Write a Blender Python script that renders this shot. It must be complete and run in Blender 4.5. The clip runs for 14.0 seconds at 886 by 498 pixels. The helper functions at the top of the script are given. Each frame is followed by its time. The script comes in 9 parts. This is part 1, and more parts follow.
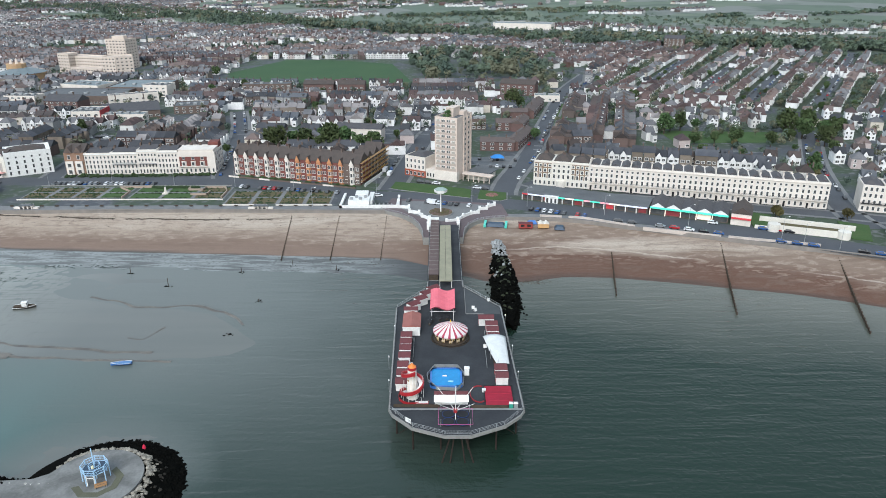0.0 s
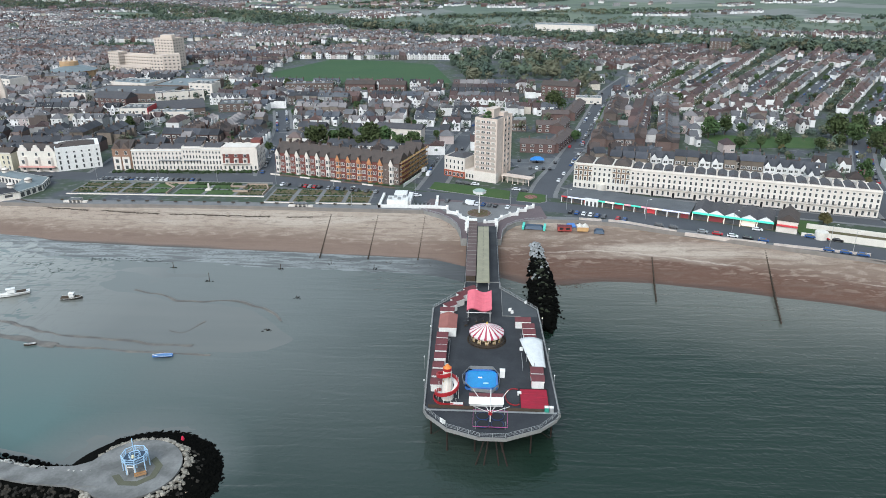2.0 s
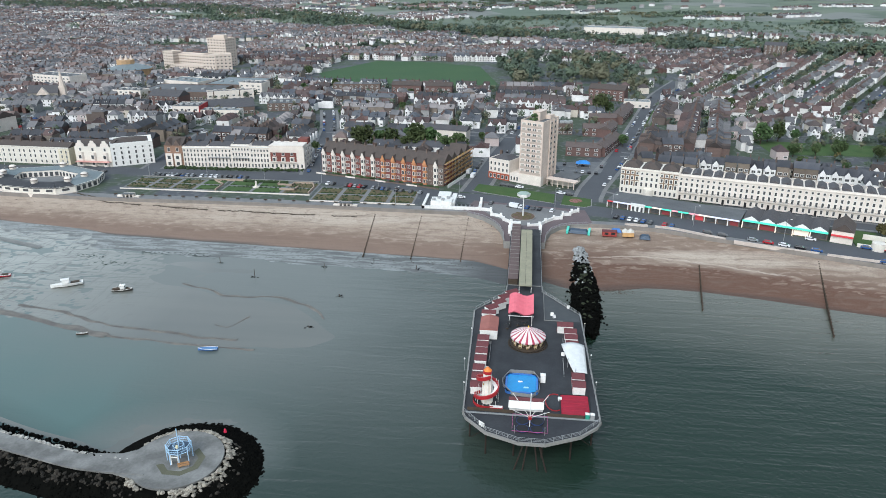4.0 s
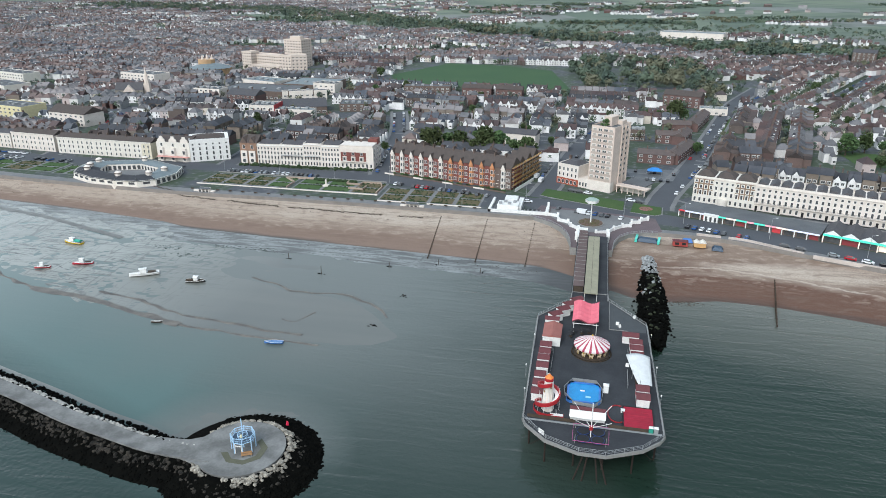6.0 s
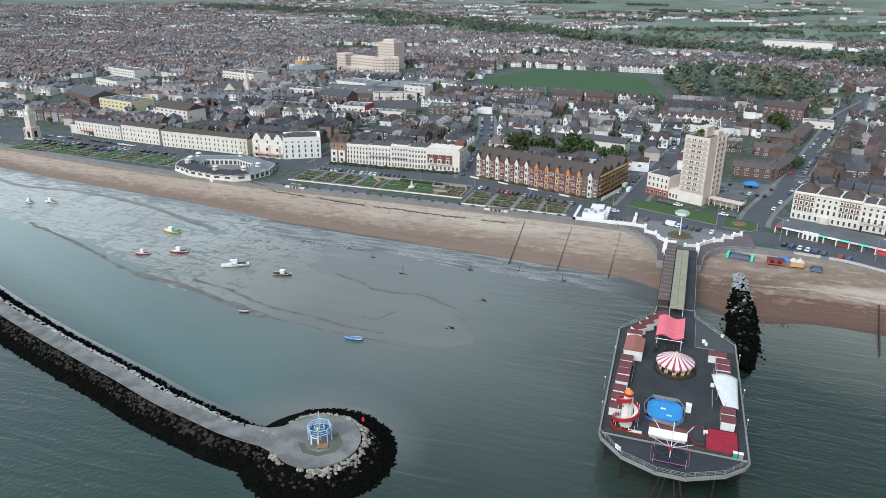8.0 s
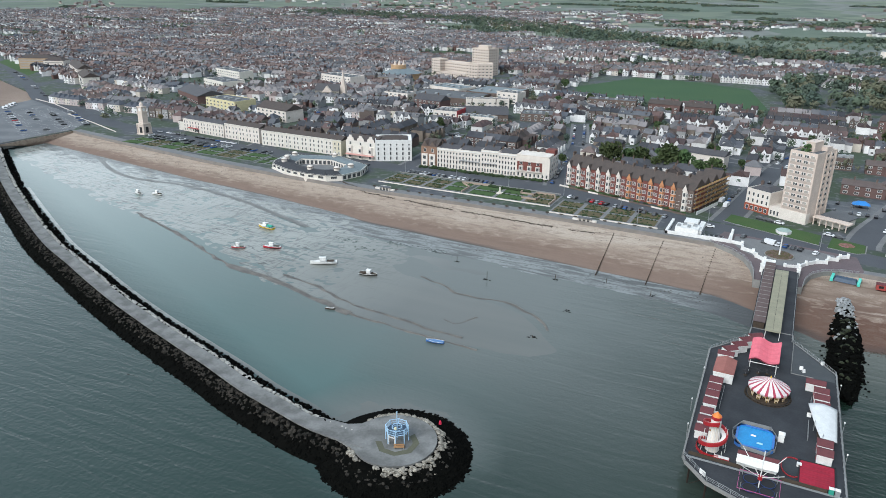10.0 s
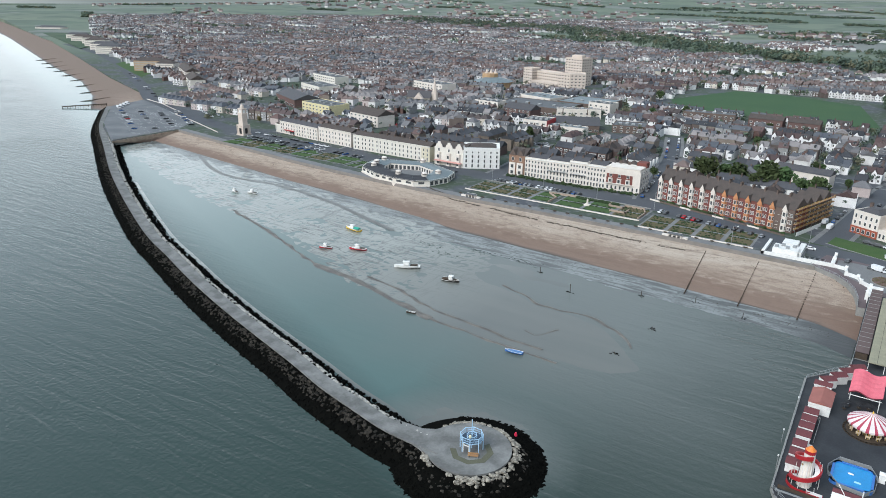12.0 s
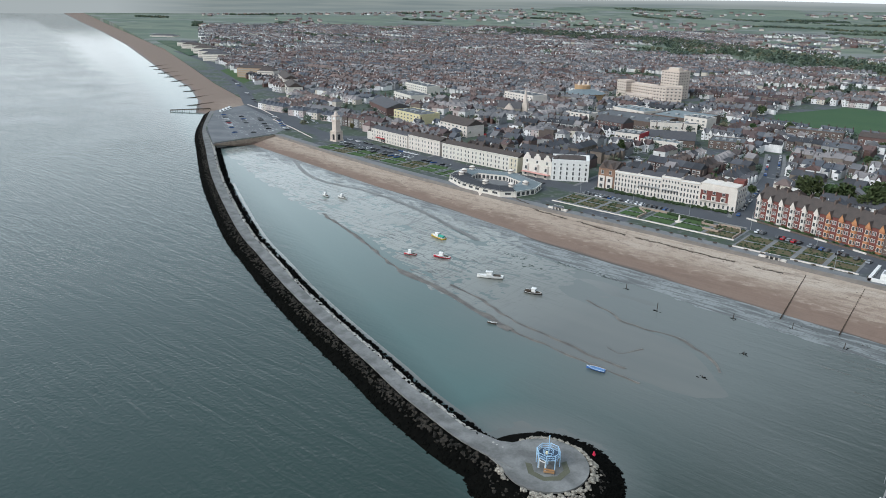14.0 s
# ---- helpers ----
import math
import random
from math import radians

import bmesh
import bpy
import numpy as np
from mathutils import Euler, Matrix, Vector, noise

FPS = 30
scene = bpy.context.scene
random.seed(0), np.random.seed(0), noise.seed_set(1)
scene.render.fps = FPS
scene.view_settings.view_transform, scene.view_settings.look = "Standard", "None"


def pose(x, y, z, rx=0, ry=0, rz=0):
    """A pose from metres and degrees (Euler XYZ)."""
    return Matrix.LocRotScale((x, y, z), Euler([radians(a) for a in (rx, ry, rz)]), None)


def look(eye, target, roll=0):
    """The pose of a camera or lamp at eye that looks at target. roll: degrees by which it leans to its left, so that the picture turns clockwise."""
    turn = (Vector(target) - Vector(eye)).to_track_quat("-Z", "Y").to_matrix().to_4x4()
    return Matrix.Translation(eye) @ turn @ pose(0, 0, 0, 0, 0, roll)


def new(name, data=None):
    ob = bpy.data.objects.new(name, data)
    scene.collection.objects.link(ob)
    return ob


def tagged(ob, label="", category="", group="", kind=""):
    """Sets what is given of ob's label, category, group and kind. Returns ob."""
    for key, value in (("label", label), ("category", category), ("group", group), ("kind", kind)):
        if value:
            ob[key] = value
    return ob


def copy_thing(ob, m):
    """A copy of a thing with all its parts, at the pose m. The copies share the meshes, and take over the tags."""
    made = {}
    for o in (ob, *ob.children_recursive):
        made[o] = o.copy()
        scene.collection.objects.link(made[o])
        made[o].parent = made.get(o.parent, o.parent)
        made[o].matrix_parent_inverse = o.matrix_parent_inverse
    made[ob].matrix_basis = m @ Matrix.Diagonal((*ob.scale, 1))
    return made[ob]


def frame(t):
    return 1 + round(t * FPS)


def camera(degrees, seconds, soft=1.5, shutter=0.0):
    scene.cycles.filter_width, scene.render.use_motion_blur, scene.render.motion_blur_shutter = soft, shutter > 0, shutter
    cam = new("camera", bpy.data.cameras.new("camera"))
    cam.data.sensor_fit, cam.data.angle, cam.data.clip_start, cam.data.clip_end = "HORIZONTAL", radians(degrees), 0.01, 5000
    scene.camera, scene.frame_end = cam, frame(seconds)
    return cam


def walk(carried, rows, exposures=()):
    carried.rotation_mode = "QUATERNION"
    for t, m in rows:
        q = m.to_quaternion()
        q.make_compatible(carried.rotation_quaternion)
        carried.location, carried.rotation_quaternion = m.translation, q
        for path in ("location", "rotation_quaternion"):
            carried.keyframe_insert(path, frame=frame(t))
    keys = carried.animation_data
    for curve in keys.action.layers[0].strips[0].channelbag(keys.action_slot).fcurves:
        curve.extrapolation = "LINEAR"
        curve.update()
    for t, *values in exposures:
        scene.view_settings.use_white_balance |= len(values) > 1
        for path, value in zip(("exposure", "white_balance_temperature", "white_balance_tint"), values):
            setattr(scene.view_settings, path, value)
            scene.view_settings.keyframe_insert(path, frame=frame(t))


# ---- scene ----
cam = camera(63.77, 14.0, soft=0.9)
# seconds, eye x y z, heading, tilt, roll
PATH = [
    (0.0, 0.00, 0.00, 111.89, 0.000, -21.761, -0.108),
    (0.5, -0.09, 0.11, 111.83, 0.645, -21.746, -0.078),
    (1.0, -0.19, 0.21, 111.77, 1.471, -21.729, -0.087),
    (1.5, -0.28, 0.32, 111.70, 2.331, -21.699, -0.069),
    (2.0, -0.37, 0.42, 111.64, 3.180, -21.670, -0.034),
    (2.5, -0.46, 0.53, 111.58, 4.017, -21.634, -0.017),
    (3.0, -0.56, 0.63, 111.51, 4.889, -21.585, 0.012),
    (5.5, -1.02, 1.16, 111.20, 10.657, -21.362, 0.112),
    (6.0, -1.11, 1.27, 111.13, 12.334, -21.287, 0.137),
    (6.5, -1.20, 1.37, 111.07, 14.052, -21.218, 0.203),
    (7.0, -1.30, 1.48, 111.00, 15.778, -21.148, 0.258),
    (7.5, -1.39, 1.58, 110.94, 17.518, -21.065, 0.326),
    (8.0, -1.48, 1.69, 110.88, 19.339, -20.971, 0.395),
    (10.5, -1.94, 2.22, 110.56, 28.418, -20.426, 0.645),
    (11.0, -2.04, 2.32, 110.50, 30.181, -20.278, 0.711),
    (11.5, -2.13, 2.43, 110.43, 31.967, -20.131, 0.805),
    (12.0, -2.22, 2.54, 110.37, 33.766, -19.996, 0.849),
    (12.5, -2.31, 2.64, 110.31, 35.509, -19.834, 0.929),
    (13.0, -2.41, 2.75, 110.24, 37.296, -19.641, 0.941),
    (13.5, -2.50, 2.85, 110.18, 39.112, -19.483, 0.925),
    (14.0, -2.59, 2.96, 110.11, 40.928, -19.304, 0.929),
]


def heading_pose(x, y, z, yaw, tilt, roll):
    a, b = radians(yaw), radians(tilt)
    return look((x, y, z), (x - 100 * math.sin(a) * math.cos(b), y + 100 * math.cos(a) * math.cos(b), z + 100 * math.sin(b)), roll)


walk(cam, [(t, heading_pose(*r)) for t, *r in PATH], [(0.0, 0.2), (8.0, 0.15), (11.0, 0.12), (12.5, 0.16), (13.8, 0.16), (14.0, -0.05)])

# ---- world and light: a bright overcast evening ----
world = bpy.data.worlds.new("world")
scene.world = world
world.use_nodes = True
_n, _l = world.node_tree.nodes, world.node_tree.links
_sky = _n.new("ShaderNodeTexSky")
_sky.sky_type, _sky.sun_disc = "NISHITA", False
_sky.sun_elevation, _sky.sun_rotation = radians(41), radians(195)
_sky.air_density, _sky.dust_density, _sky.ozone_density = 1.0, 6.0, 3.0
# an even layer of cloud over most of the blue
_cloud = _n.new("ShaderNodeMix")
_cloud.data_type = "RGBA"
_cloud.inputs[0].default_value = 0.82
_tc, _sep, _rise = _n.new("ShaderNodeTexCoord"), _n.new("ShaderNodeSeparateXYZ"), _n.new("ShaderNodeMapRange")
_l.new(_tc.outputs["Generated"], _sep.inputs[0]), _l.new(_sep.outputs[2], _rise.inputs["Value"])
_rise.inputs["From Min"].default_value, _rise.inputs["From Max"].default_value = 0.0, 0.75
_grey = _n.new("ShaderNodeMix")
_grey.data_type = "RGBA"
_grey.inputs[6].default_value, _grey.inputs[7].default_value = (9.6, 10.4, 10.9, 1), (4.2, 5.85, 7.6, 1)
# the cloud is thinner and brighter towards the west
_west, _lift = _n.new("ShaderNodeMapRange"), _n.new("ShaderNodeVectorMath")
_lift.operation = "SCALE"
_west.inputs["From Min"].default_value, _west.inputs["From Max"].default_value = 0.5, -1.0
_west.inputs["To Min"].default_value, _west.inputs["To Max"].default_value = 0.84, 1.42
_l.new(_sep.outputs[0], _west.inputs["Value"]), _l.new(_west.outputs[0], _lift.inputs["Scale"])
_l.new(_rise.outputs[0], _grey.inputs[0]), _l.new(_grey.outputs[2], _lift.inputs[0]), _l.new(_lift.outputs[0], _cloud.inputs[7])
_l.new(_sky.outputs[0], _cloud.inputs[6])
_l.new(_cloud.outputs[2], _n["Background"].inputs["Color"])
_n["Background"].inputs["Strength"].default_value = 0.11
sun = new("sun", bpy.data.lights.new("sun", "SUN"))
sun.data.energy, sun.data.angle, sun.data.color = 2.7, radians(35), (0.93, 0.96, 0.98)
sun.matrix_world = look((0, 0, 500), (math.sin(radians(15)) * 100, math.cos(radians(15)) * 100, 500 - 88))

# ---- materials ----
def mat(name, col, col2=None, scale=0.3, rough=0.8, grain=6.0, bump=0.15, rand=0.0, metal=0.0, amount=0.6, spec=0.2, stretch=(1, 1, 1), hue=0.0):
    """A surface of two colours mixed by a broad noise, with a fine grain and relief. rand: how much objects differ."""
    m = bpy.data.materials.new(name)
    m.use_nodes = True
    n, l = m.node_tree.nodes, m.node_tree.links
    b = n["Principled BSDF"]
    b.inputs["Roughness"].default_value, b.inputs["Metallic"].default_value = rough, metal
    b.inputs["Specular IOR Level"].default_value = spec
    tc, mp = n.new("ShaderNodeTexCoord"), n.new("ShaderNodeMapping")
    mp.inputs["Scale"].default_value = stretch
    l.new(tc.outputs["Object"], mp.inputs[0])
    big, fine = n.new("ShaderNodeTexNoise"), n.new("ShaderNodeTexNoise")
    big.inputs["Scale"].default_value, big.inputs["Detail"].default_value = scale, 5
    fine.inputs["Scale"].default_value, fine.inputs["Detail"].default_value = grain, 3
    l.new(mp.outputs[0], big.inputs["Vector"]), l.new(mp.outputs[0], fine.inputs["Vector"])
    ramp = n.new("ShaderNodeMapRange")
    ramp.inputs["From Min"].default_value, ramp.inputs["From Max"].default_value = 0.5 - 0.25 / max(amount, 0.05) * 0.6, 0.5 + 0.25 / max(amount, 0.05) * 0.6
    l.new(big.outputs[0], ramp.inputs["Value"])
    mix = n.new("ShaderNodeMix")
    mix.data_type = "RGBA"
    c2 = col2 or tuple(c * 0.75 for c in col)
    mix.inputs[6].default_value, mix.inputs[7].default_value = (*col, 1), (*c2, 1)
    l.new(ramp.outputs[0], mix.inputs[0])
    gm = n.new("ShaderNodeMapRange")
    gm.inputs["To Min"].default_value, gm.inputs["To Max"].default_value = 0.75, 1.25
    l.new(fine.outputs[0], gm.inputs["Value"])
    hs = n.new("ShaderNodeHueSaturation")
    l.new(mix.outputs[2], hs.inputs["Color"])
    if rand:
        oi, rm, mul = n.new("ShaderNodeObjectInfo"), n.new("ShaderNodeMapRange"), n.new("ShaderNodeMath")
        rm.inputs["To Min"].default_value, rm.inputs["To Max"].default_value = 1 - rand, 1 + rand
        l.new(oi.outputs["Random"], rm.inputs["Value"])
        mul.operation = "MULTIPLY"
        l.new(rm.outputs[0], mul.inputs[0]), l.new(gm.outputs[0], mul.inputs[1])
        l.new(mul.outputs[0], hs.inputs["Value"])
        if hue:
            hm = n.new("ShaderNodeMapRange")
            hm.inputs["To Min"].default_value, hm.inputs["To Max"].default_value = 0.5 - hue, 0.5 + hue
            l.new(oi.outputs["Random"], hm.inputs["Value"]), l.new(hm.outputs[0], hs.inputs["Hue"])
    else:
        l.new(gm.outputs[0], hs.inputs["Value"])
    l.new(hs.outputs[0], b.inputs["Base Color"])
    if bump:
        bp = n.new("ShaderNodeBump")
        bp.inputs["Strength"].default_value, bp.inputs["Distance"].default_value = bump, 0.1
        l.new(fine.outputs[0], bp.inputs["Height"]), l.new(bp.outputs[0], b.inputs["Normal"])
    return m


WHITE = mat("white_render", (0.72, 0.66, 0.60), (0.60, 0.54, 0.48), 0.25, 0.75, 3, 0.1)
CREAM = mat("cream_render", (0.70, 0.66, 0.59), (0.60, 0.56, 0.50), 0.25, 0.75, 3, 0.1)
BRICK = mat("red_brick", (0.20, 0.07, 0.06), (0.15, 0.06, 0.05), 0.4, 0.85, 8, 0.3)
ORANGE = mat("orange_brick", (0.47, 0.215, 0.12), (0.37, 0.165, 0.095), 0.4, 0.85, 8, 0.3)
BROWN = mat("brown_brick", (0.155, 0.115, 0.097), (0.115, 0.088, 0.077), 0.4, 0.85, 8, 0.3)
SLATE = mat("slate", (0.062, 0.063, 0.072), (0.092, 0.085, 0.084), 0.5, 0.6, 5, 0.3)
ROOFTILE = mat("brown_roof_tile", (0.092, 0.073, 0.064), (0.066, 0.056, 0.052), 0.5, 0.75, 5, 0.3)
ASPHALT = mat("asphalt", (0.088, 0.093, 0.103), (0.068, 0.072, 0.08), 0.05, 0.85, 3, 0.1)
PAVING = mat("paving", (0.20, 0.20, 0.198), (0.145, 0.146, 0.147), 0.15, 0.85, 2, 0.1)
DECK = mat("grey_deck_boards", (0.046, 0.049, 0.054), (0.033, 0.0355, 0.04), 0.2, 0.8, 2, 0.15, amount=1.0)
CONCRETE = mat("concrete", (0.27, 0.265, 0.25), (0.20, 0.197, 0.188), 0.2, 0.85, 2, 0.15)
GRASS = mat("grass", (0.045, 0.09, 0.03), (0.065, 0.10, 0.038), 0.15, 0.95, 3, 0.3)
LEAF = mat("leaves", (0.045, 0.075, 0.03), (0.075, 0.105, 0.042), 0.6, 0.8, 3, 0.4, rand=0.3, hue=0.03)
ROCK = mat("dark_wet_rock", (0.0022, 0.0024, 0.0022), (0.005, 0.005, 0.0042), 0.6, 0.95, 3, 0.5, spec=0.02)
PALEROCK = mat("pale_rock", (0.34, 0.31, 0.26), (0.12, 0.105, 0.085), 0.9, 0.85, 3, 0.5, rand=0.35, amount=1.2)
GLASS = mat("dark_window_glass", (0.055, 0.058, 0.062), (0.10, 0.10, 0.10), 0.6, 0.12, 5, 0.0, spec=0.6)


def paint(name, col, rough=0.5, rand=0.0, hue=0.0, metal=0.0, spec=0.4):
    """Painted or moulded surface, slightly dirty."""
    return mat(name, col, tuple(c * 0.82 for c in col), 0.8, rough, 5, 0.03, rand=rand, hue=hue, metal=metal, spec=spec)


MAROON = mat("maroon_felt_roof", (0.145, 0.048, 0.052), (0.105, 0.04, 0.044), 0.6, 0.8, 5, 0.2)
PINK = paint("pink_canvas", (0.60, 0.13, 0.17), 0.6)
REDPAINT = paint("red_paint", (0.38, 0.022, 0.028), 0.4)
WHITEPAINT = paint("white_paint", (0.78, 0.77, 0.74), 0.5)
BLUEPOOL = paint("blue_pool_water", (0.012, 0.26, 0.58), 0.1)
PALEBLUE = paint("pale_blue_paint", (0.42, 0.62, 0.80), 0.45)
REDMAT = mat("red_mat", (0.34, 0.022, 0.045), (0.25, 0.02, 0.036), 0.5, 0.8, 4, 0.2)
BLACKRUBBER = paint("black_rubber", (0.015, 0.015, 0.017), 0.7)
STEEL = paint("galvanised_steel", (0.35, 0.36, 0.36), 0.5, metal=0.3)
RUST = mat("rusty_iron", (0.036, 0.025, 0.02), (0.022, 0.018, 0.015), 0.8, 0.8, 6, 0.3)
OLIVE = mat("weathered_timber_roof", (0.30, 0.28, 0.20), (0.23, 0.22, 0.16), 0.3, 0.85, 3, 0.15)
TIMBER = mat("dark_timber", (0.05, 0.038, 0.028), (0.08, 0.06, 0.045), 0.8, 0.85, 5, 0.3)
WOOD = mat("warm_wood", (0.38, 0.22, 0.11), (0.28, 0.16, 0.08), 0.8, 0.7, 6, 0.2)
YELLOW = paint("yellow_paint", (0.75, 0.48, 0.03), 0.4)
GREENP = paint("green_canvas", (0.03, 0.30, 0.22), 0.6)
BLUEP = paint("blue_paint", (0.05, 0.18, 0.50), 0.5)
EARTH = mat("flower_bed_earth", (0.12, 0.085, 0.06), (0.10, 0.10, 0.045), 0.5, 0.95, 3, 0.4)
HEDGE = mat("hedge", (0.038, 0.06, 0.026), (0.026, 0.042, 0.02), 0.7, 0.9, 4, 0.6)
PINKPAVE = mat("pinkish_block_paving", (0.15, 0.115, 0.12), (0.12, 0.095, 0.098), 0.15, 0.85, 3, 0.1)
TURQ = paint("turquoise_fascia", (0.10, 0.62, 0.50), 0.4)
REDLIT = paint("red_shop_front", (0.27, 0.05, 0.055), 0.4)
TEAL_ROOF = mat("blue_grey_metal_roof", (0.13, 0.165, 0.175), (0.17, 0.2, 0.21), 0.3, 0.5, 3, 0.1)
FLATROOF = mat("grey_flat_roof", (0.095, 0.10, 0.106), (0.135, 0.14, 0.145), 0.15, 0.85, 2, 0.1)
CARPAINT = [paint("car_white", (0.75, 0.76, 0.77), 0.25), paint("car_black", (0.015, 0.015, 0.018), 0.25), paint("car_silver", (0.38, 0.40, 0.42), 0.3, metal=0.5),
            paint("car_blue", (0.03, 0.09, 0.25), 0.25), paint("car_red", (0.42, 0.02, 0.03), 0.25), paint("car_grey", (0.10, 0.105, 0.11), 0.25)]

# ---- mesh helpers ----
class Shape:
    """Collects vertices and faces of one mesh."""

    def __init__(self):
        self.v, self.f, self.mi, self.slot = [], [], [], 0

    def add(self, vs, fs):
        k = len(self.v)
        self.v += [tuple(p) for p in vs]
        self.f += [tuple(i + k for i in q) for q in fs]
        self.mi += [self.slot] * len(fs)
        return self

    def box(self, x0, x1, y0, y1, z0, z1):
        return self.add([(x0, y0, z0), (x1, y0, z0), (x1, y1, z0), (x0, y1, z0), (x0, y0, z1), (x1, y0, z1), (x1, y1, z1), (x0, y1, z1)],
                        [(0, 3, 2, 1), (4, 5, 6, 7), (0, 1, 5, 4), (1, 2, 6, 5), (2, 3, 7, 6), (3, 0, 4, 7)])

    def panel(self, x0, x1, y, z0, z1, deep=0.1):
        """A shallow raised panel that looks to -y."""
        return self.add([(x0, y, z0), (x1, y, z0), (x1, y, z1), (x0, y, z1), (x0, y + deep, z1), (x1, y + deep, z1)], [(0, 1, 2, 3), (3, 2, 5, 4)])

    def prism(self, pts, z0, z1):
        """An upright prism over a counter-clockwise outline."""
        n = len(pts)
        vs = [(x, y, z0) for x, y in pts] + [(x, y, z1) for x, y in pts]
        return self.add(vs, [tuple(range(n - 1, -1, -1)), tuple(range(n, 2 * n))] + [(i, (i + 1) % n, n + (i + 1) % n, n + i) for i in range(n)])

    def gable(self, x0, x1, y0, y1, z0, z1, along="x", over=0.0):
        """A pitched roof body, ridge along x or y."""
        if along == "x":
            x0, x1, y0, y1 = x0 - over, x1 + over, y0 - over, y1 + over
            m = (y0 + y1) / 2
            vs = [(x0, y0, z0), (x1, y0, z0), (x1, y1, z0), (x0, y1, z0), (x0, m, z1), (x1, m, z1)]
            return self.add(vs, [(0, 3, 2, 1), (0, 1, 5, 4), (2, 3, 4, 5), (3, 0, 4), (1, 2, 5)])
        x0, x1, y0, y1 = x0 - over, x1 + over, y0 - over, y1 + over
        m = (x0 + x1) / 2
        vs = [(x0, y0, z0), (x1, y0, z0), (x1, y1, z0), (x0, y1, z0), (m, y0, z1), (m, y1, z1)]
        return self.add(vs, [(0, 3, 2, 1), (1, 2, 5, 4), (3, 0, 4, 5), (0, 1, 4), (2, 3, 5)])

    def hip(self, x0, x1, y0, y1, z0, z1, flat=0.0):
        w = min(x1 - x0, y1 - y0) / 2 * (1 - flat)
        vs = [(x0, y0, z0), (x1, y0, z0), (x1, y1, z0), (x0, y1, z0), (x0 + w, y0 + w, z1), (x1 - w, y0 + w, z1), (x1 - w, y1 - w, z1), (x0 + w, y1 - w, z1)]
        return self.add(vs, [(0, 3, 2, 1), (4, 5, 6, 7), (0, 1, 5, 4), (1, 2, 6, 5), (2, 3, 7, 6), (3, 0, 4, 7)])

    def tube(self, x, y, z0, z1, r0, r1=None, n=12, cap=True):
        r1 = r0 if r1 is None else r1
        vs = [(x + r * math.cos(2 * math.pi * i / n), y + r * math.sin(2 * math.pi * i / n), z) for r, z in ((r0, z0), (r1, z1)) for i in range(n)]
        fs = [(i, (i + 1) % n, n + (i + 1) % n, n + i) for i in range(n)]
        return self.add(vs, fs + ([tuple(range(n - 1, -1, -1)), tuple(range(n, 2 * n))] if cap else []))

    def rod(self, a, b, r, n=6):
        """A bar of radius r from a to b."""
        a, b = Vector(a), Vector(b)
        q = (b - a).to_track_quat("Z", "Y").to_matrix()
        vs = [p + q @ Vector((r * math.cos(2 * math.pi * i / n), r * math.sin(2 * math.pi * i / n), 0)) for p in (a, b) for i in range(n)]
        return self.add(vs, [(i, (i + 1) % n, n + (i + 1) % n, n + i) for i in range(n)] + [tuple(range(n - 1, -1, -1)), tuple(range(n, 2 * n))])

    def ring(self, pts, z0, z1, width):
        """A wall that follows a line of points, with that width."""
        for (ax, ay), (bx, by) in zip(pts, pts[1:]):
            d = math.hypot(bx - ax, by - ay) or 1
            nx, ny = -(by - ay) / d * width / 2, (bx - ax) / d * width / 2
            ex, ey = (bx - ax) / d * width / 2, (by - ay) / d * width / 2
            self.prism([(ax - nx - ex, ay - ny - ey), (bx - nx + ex, by - ny + ey), (bx + nx + ex, by + ny + ey), (ax + nx - ex, ay + ny - ey)], z0, z1)
        return self

    def stone(self, x, y, z, r, rng, flat=0.7):
        """A rough boulder: a jittered octahedron cut once."""
        t = (1 + 5 ** 0.5) / 2
        base = [(-1, t, 0), (1, t, 0), (-1, -t, 0), (1, -t, 0), (0, -1, t), (0, 1, t), (0, -1, -t), (0, 1, -t), (t, 0, -1), (t, 0, 1), (-t, 0, -1), (-t, 0, 1)]
        a = rng.uniform(0, 6.28)
        ca, sa = math.cos(a), math.sin(a)
        sx, sy = rng.uniform(0.7, 1.2), rng.uniform(0.7, 1.2)
        vs = []
        for p in base:
            k = r / 1.9 * rng.uniform(0.75, 1.2)
            px, py, pz = p[0] * k * sx, p[1] * k * sy, p[2] * k * flat
            vs.append((x + px * ca - py * sa, y + px * sa + py * ca, z + pz))
        return self.add(vs, [(0, 11, 5), (0, 5, 1), (0, 1, 7), (0, 7, 10), (0, 10, 11), (1, 5, 9), (5, 11, 4), (11, 10, 2), (10, 7, 6), (7, 1, 8),
                             (3, 9, 4), (3, 4, 2), (3, 2, 6), (3, 6, 8), (3, 8, 9), (4, 9, 5), (2, 4, 11), (6, 2, 10), (8, 6, 7), (9, 8, 1)])

    def mesh(self, name, *mats):
        me = bpy.data.meshes.new(name)
        me.from_pydata(self.v, [], self.f)
        for m in mats:
            me.materials.append(m)
        if len(mats) > 1:
            me.polygons.foreach_set("material_index", self.mi)
        me.update()
        return me


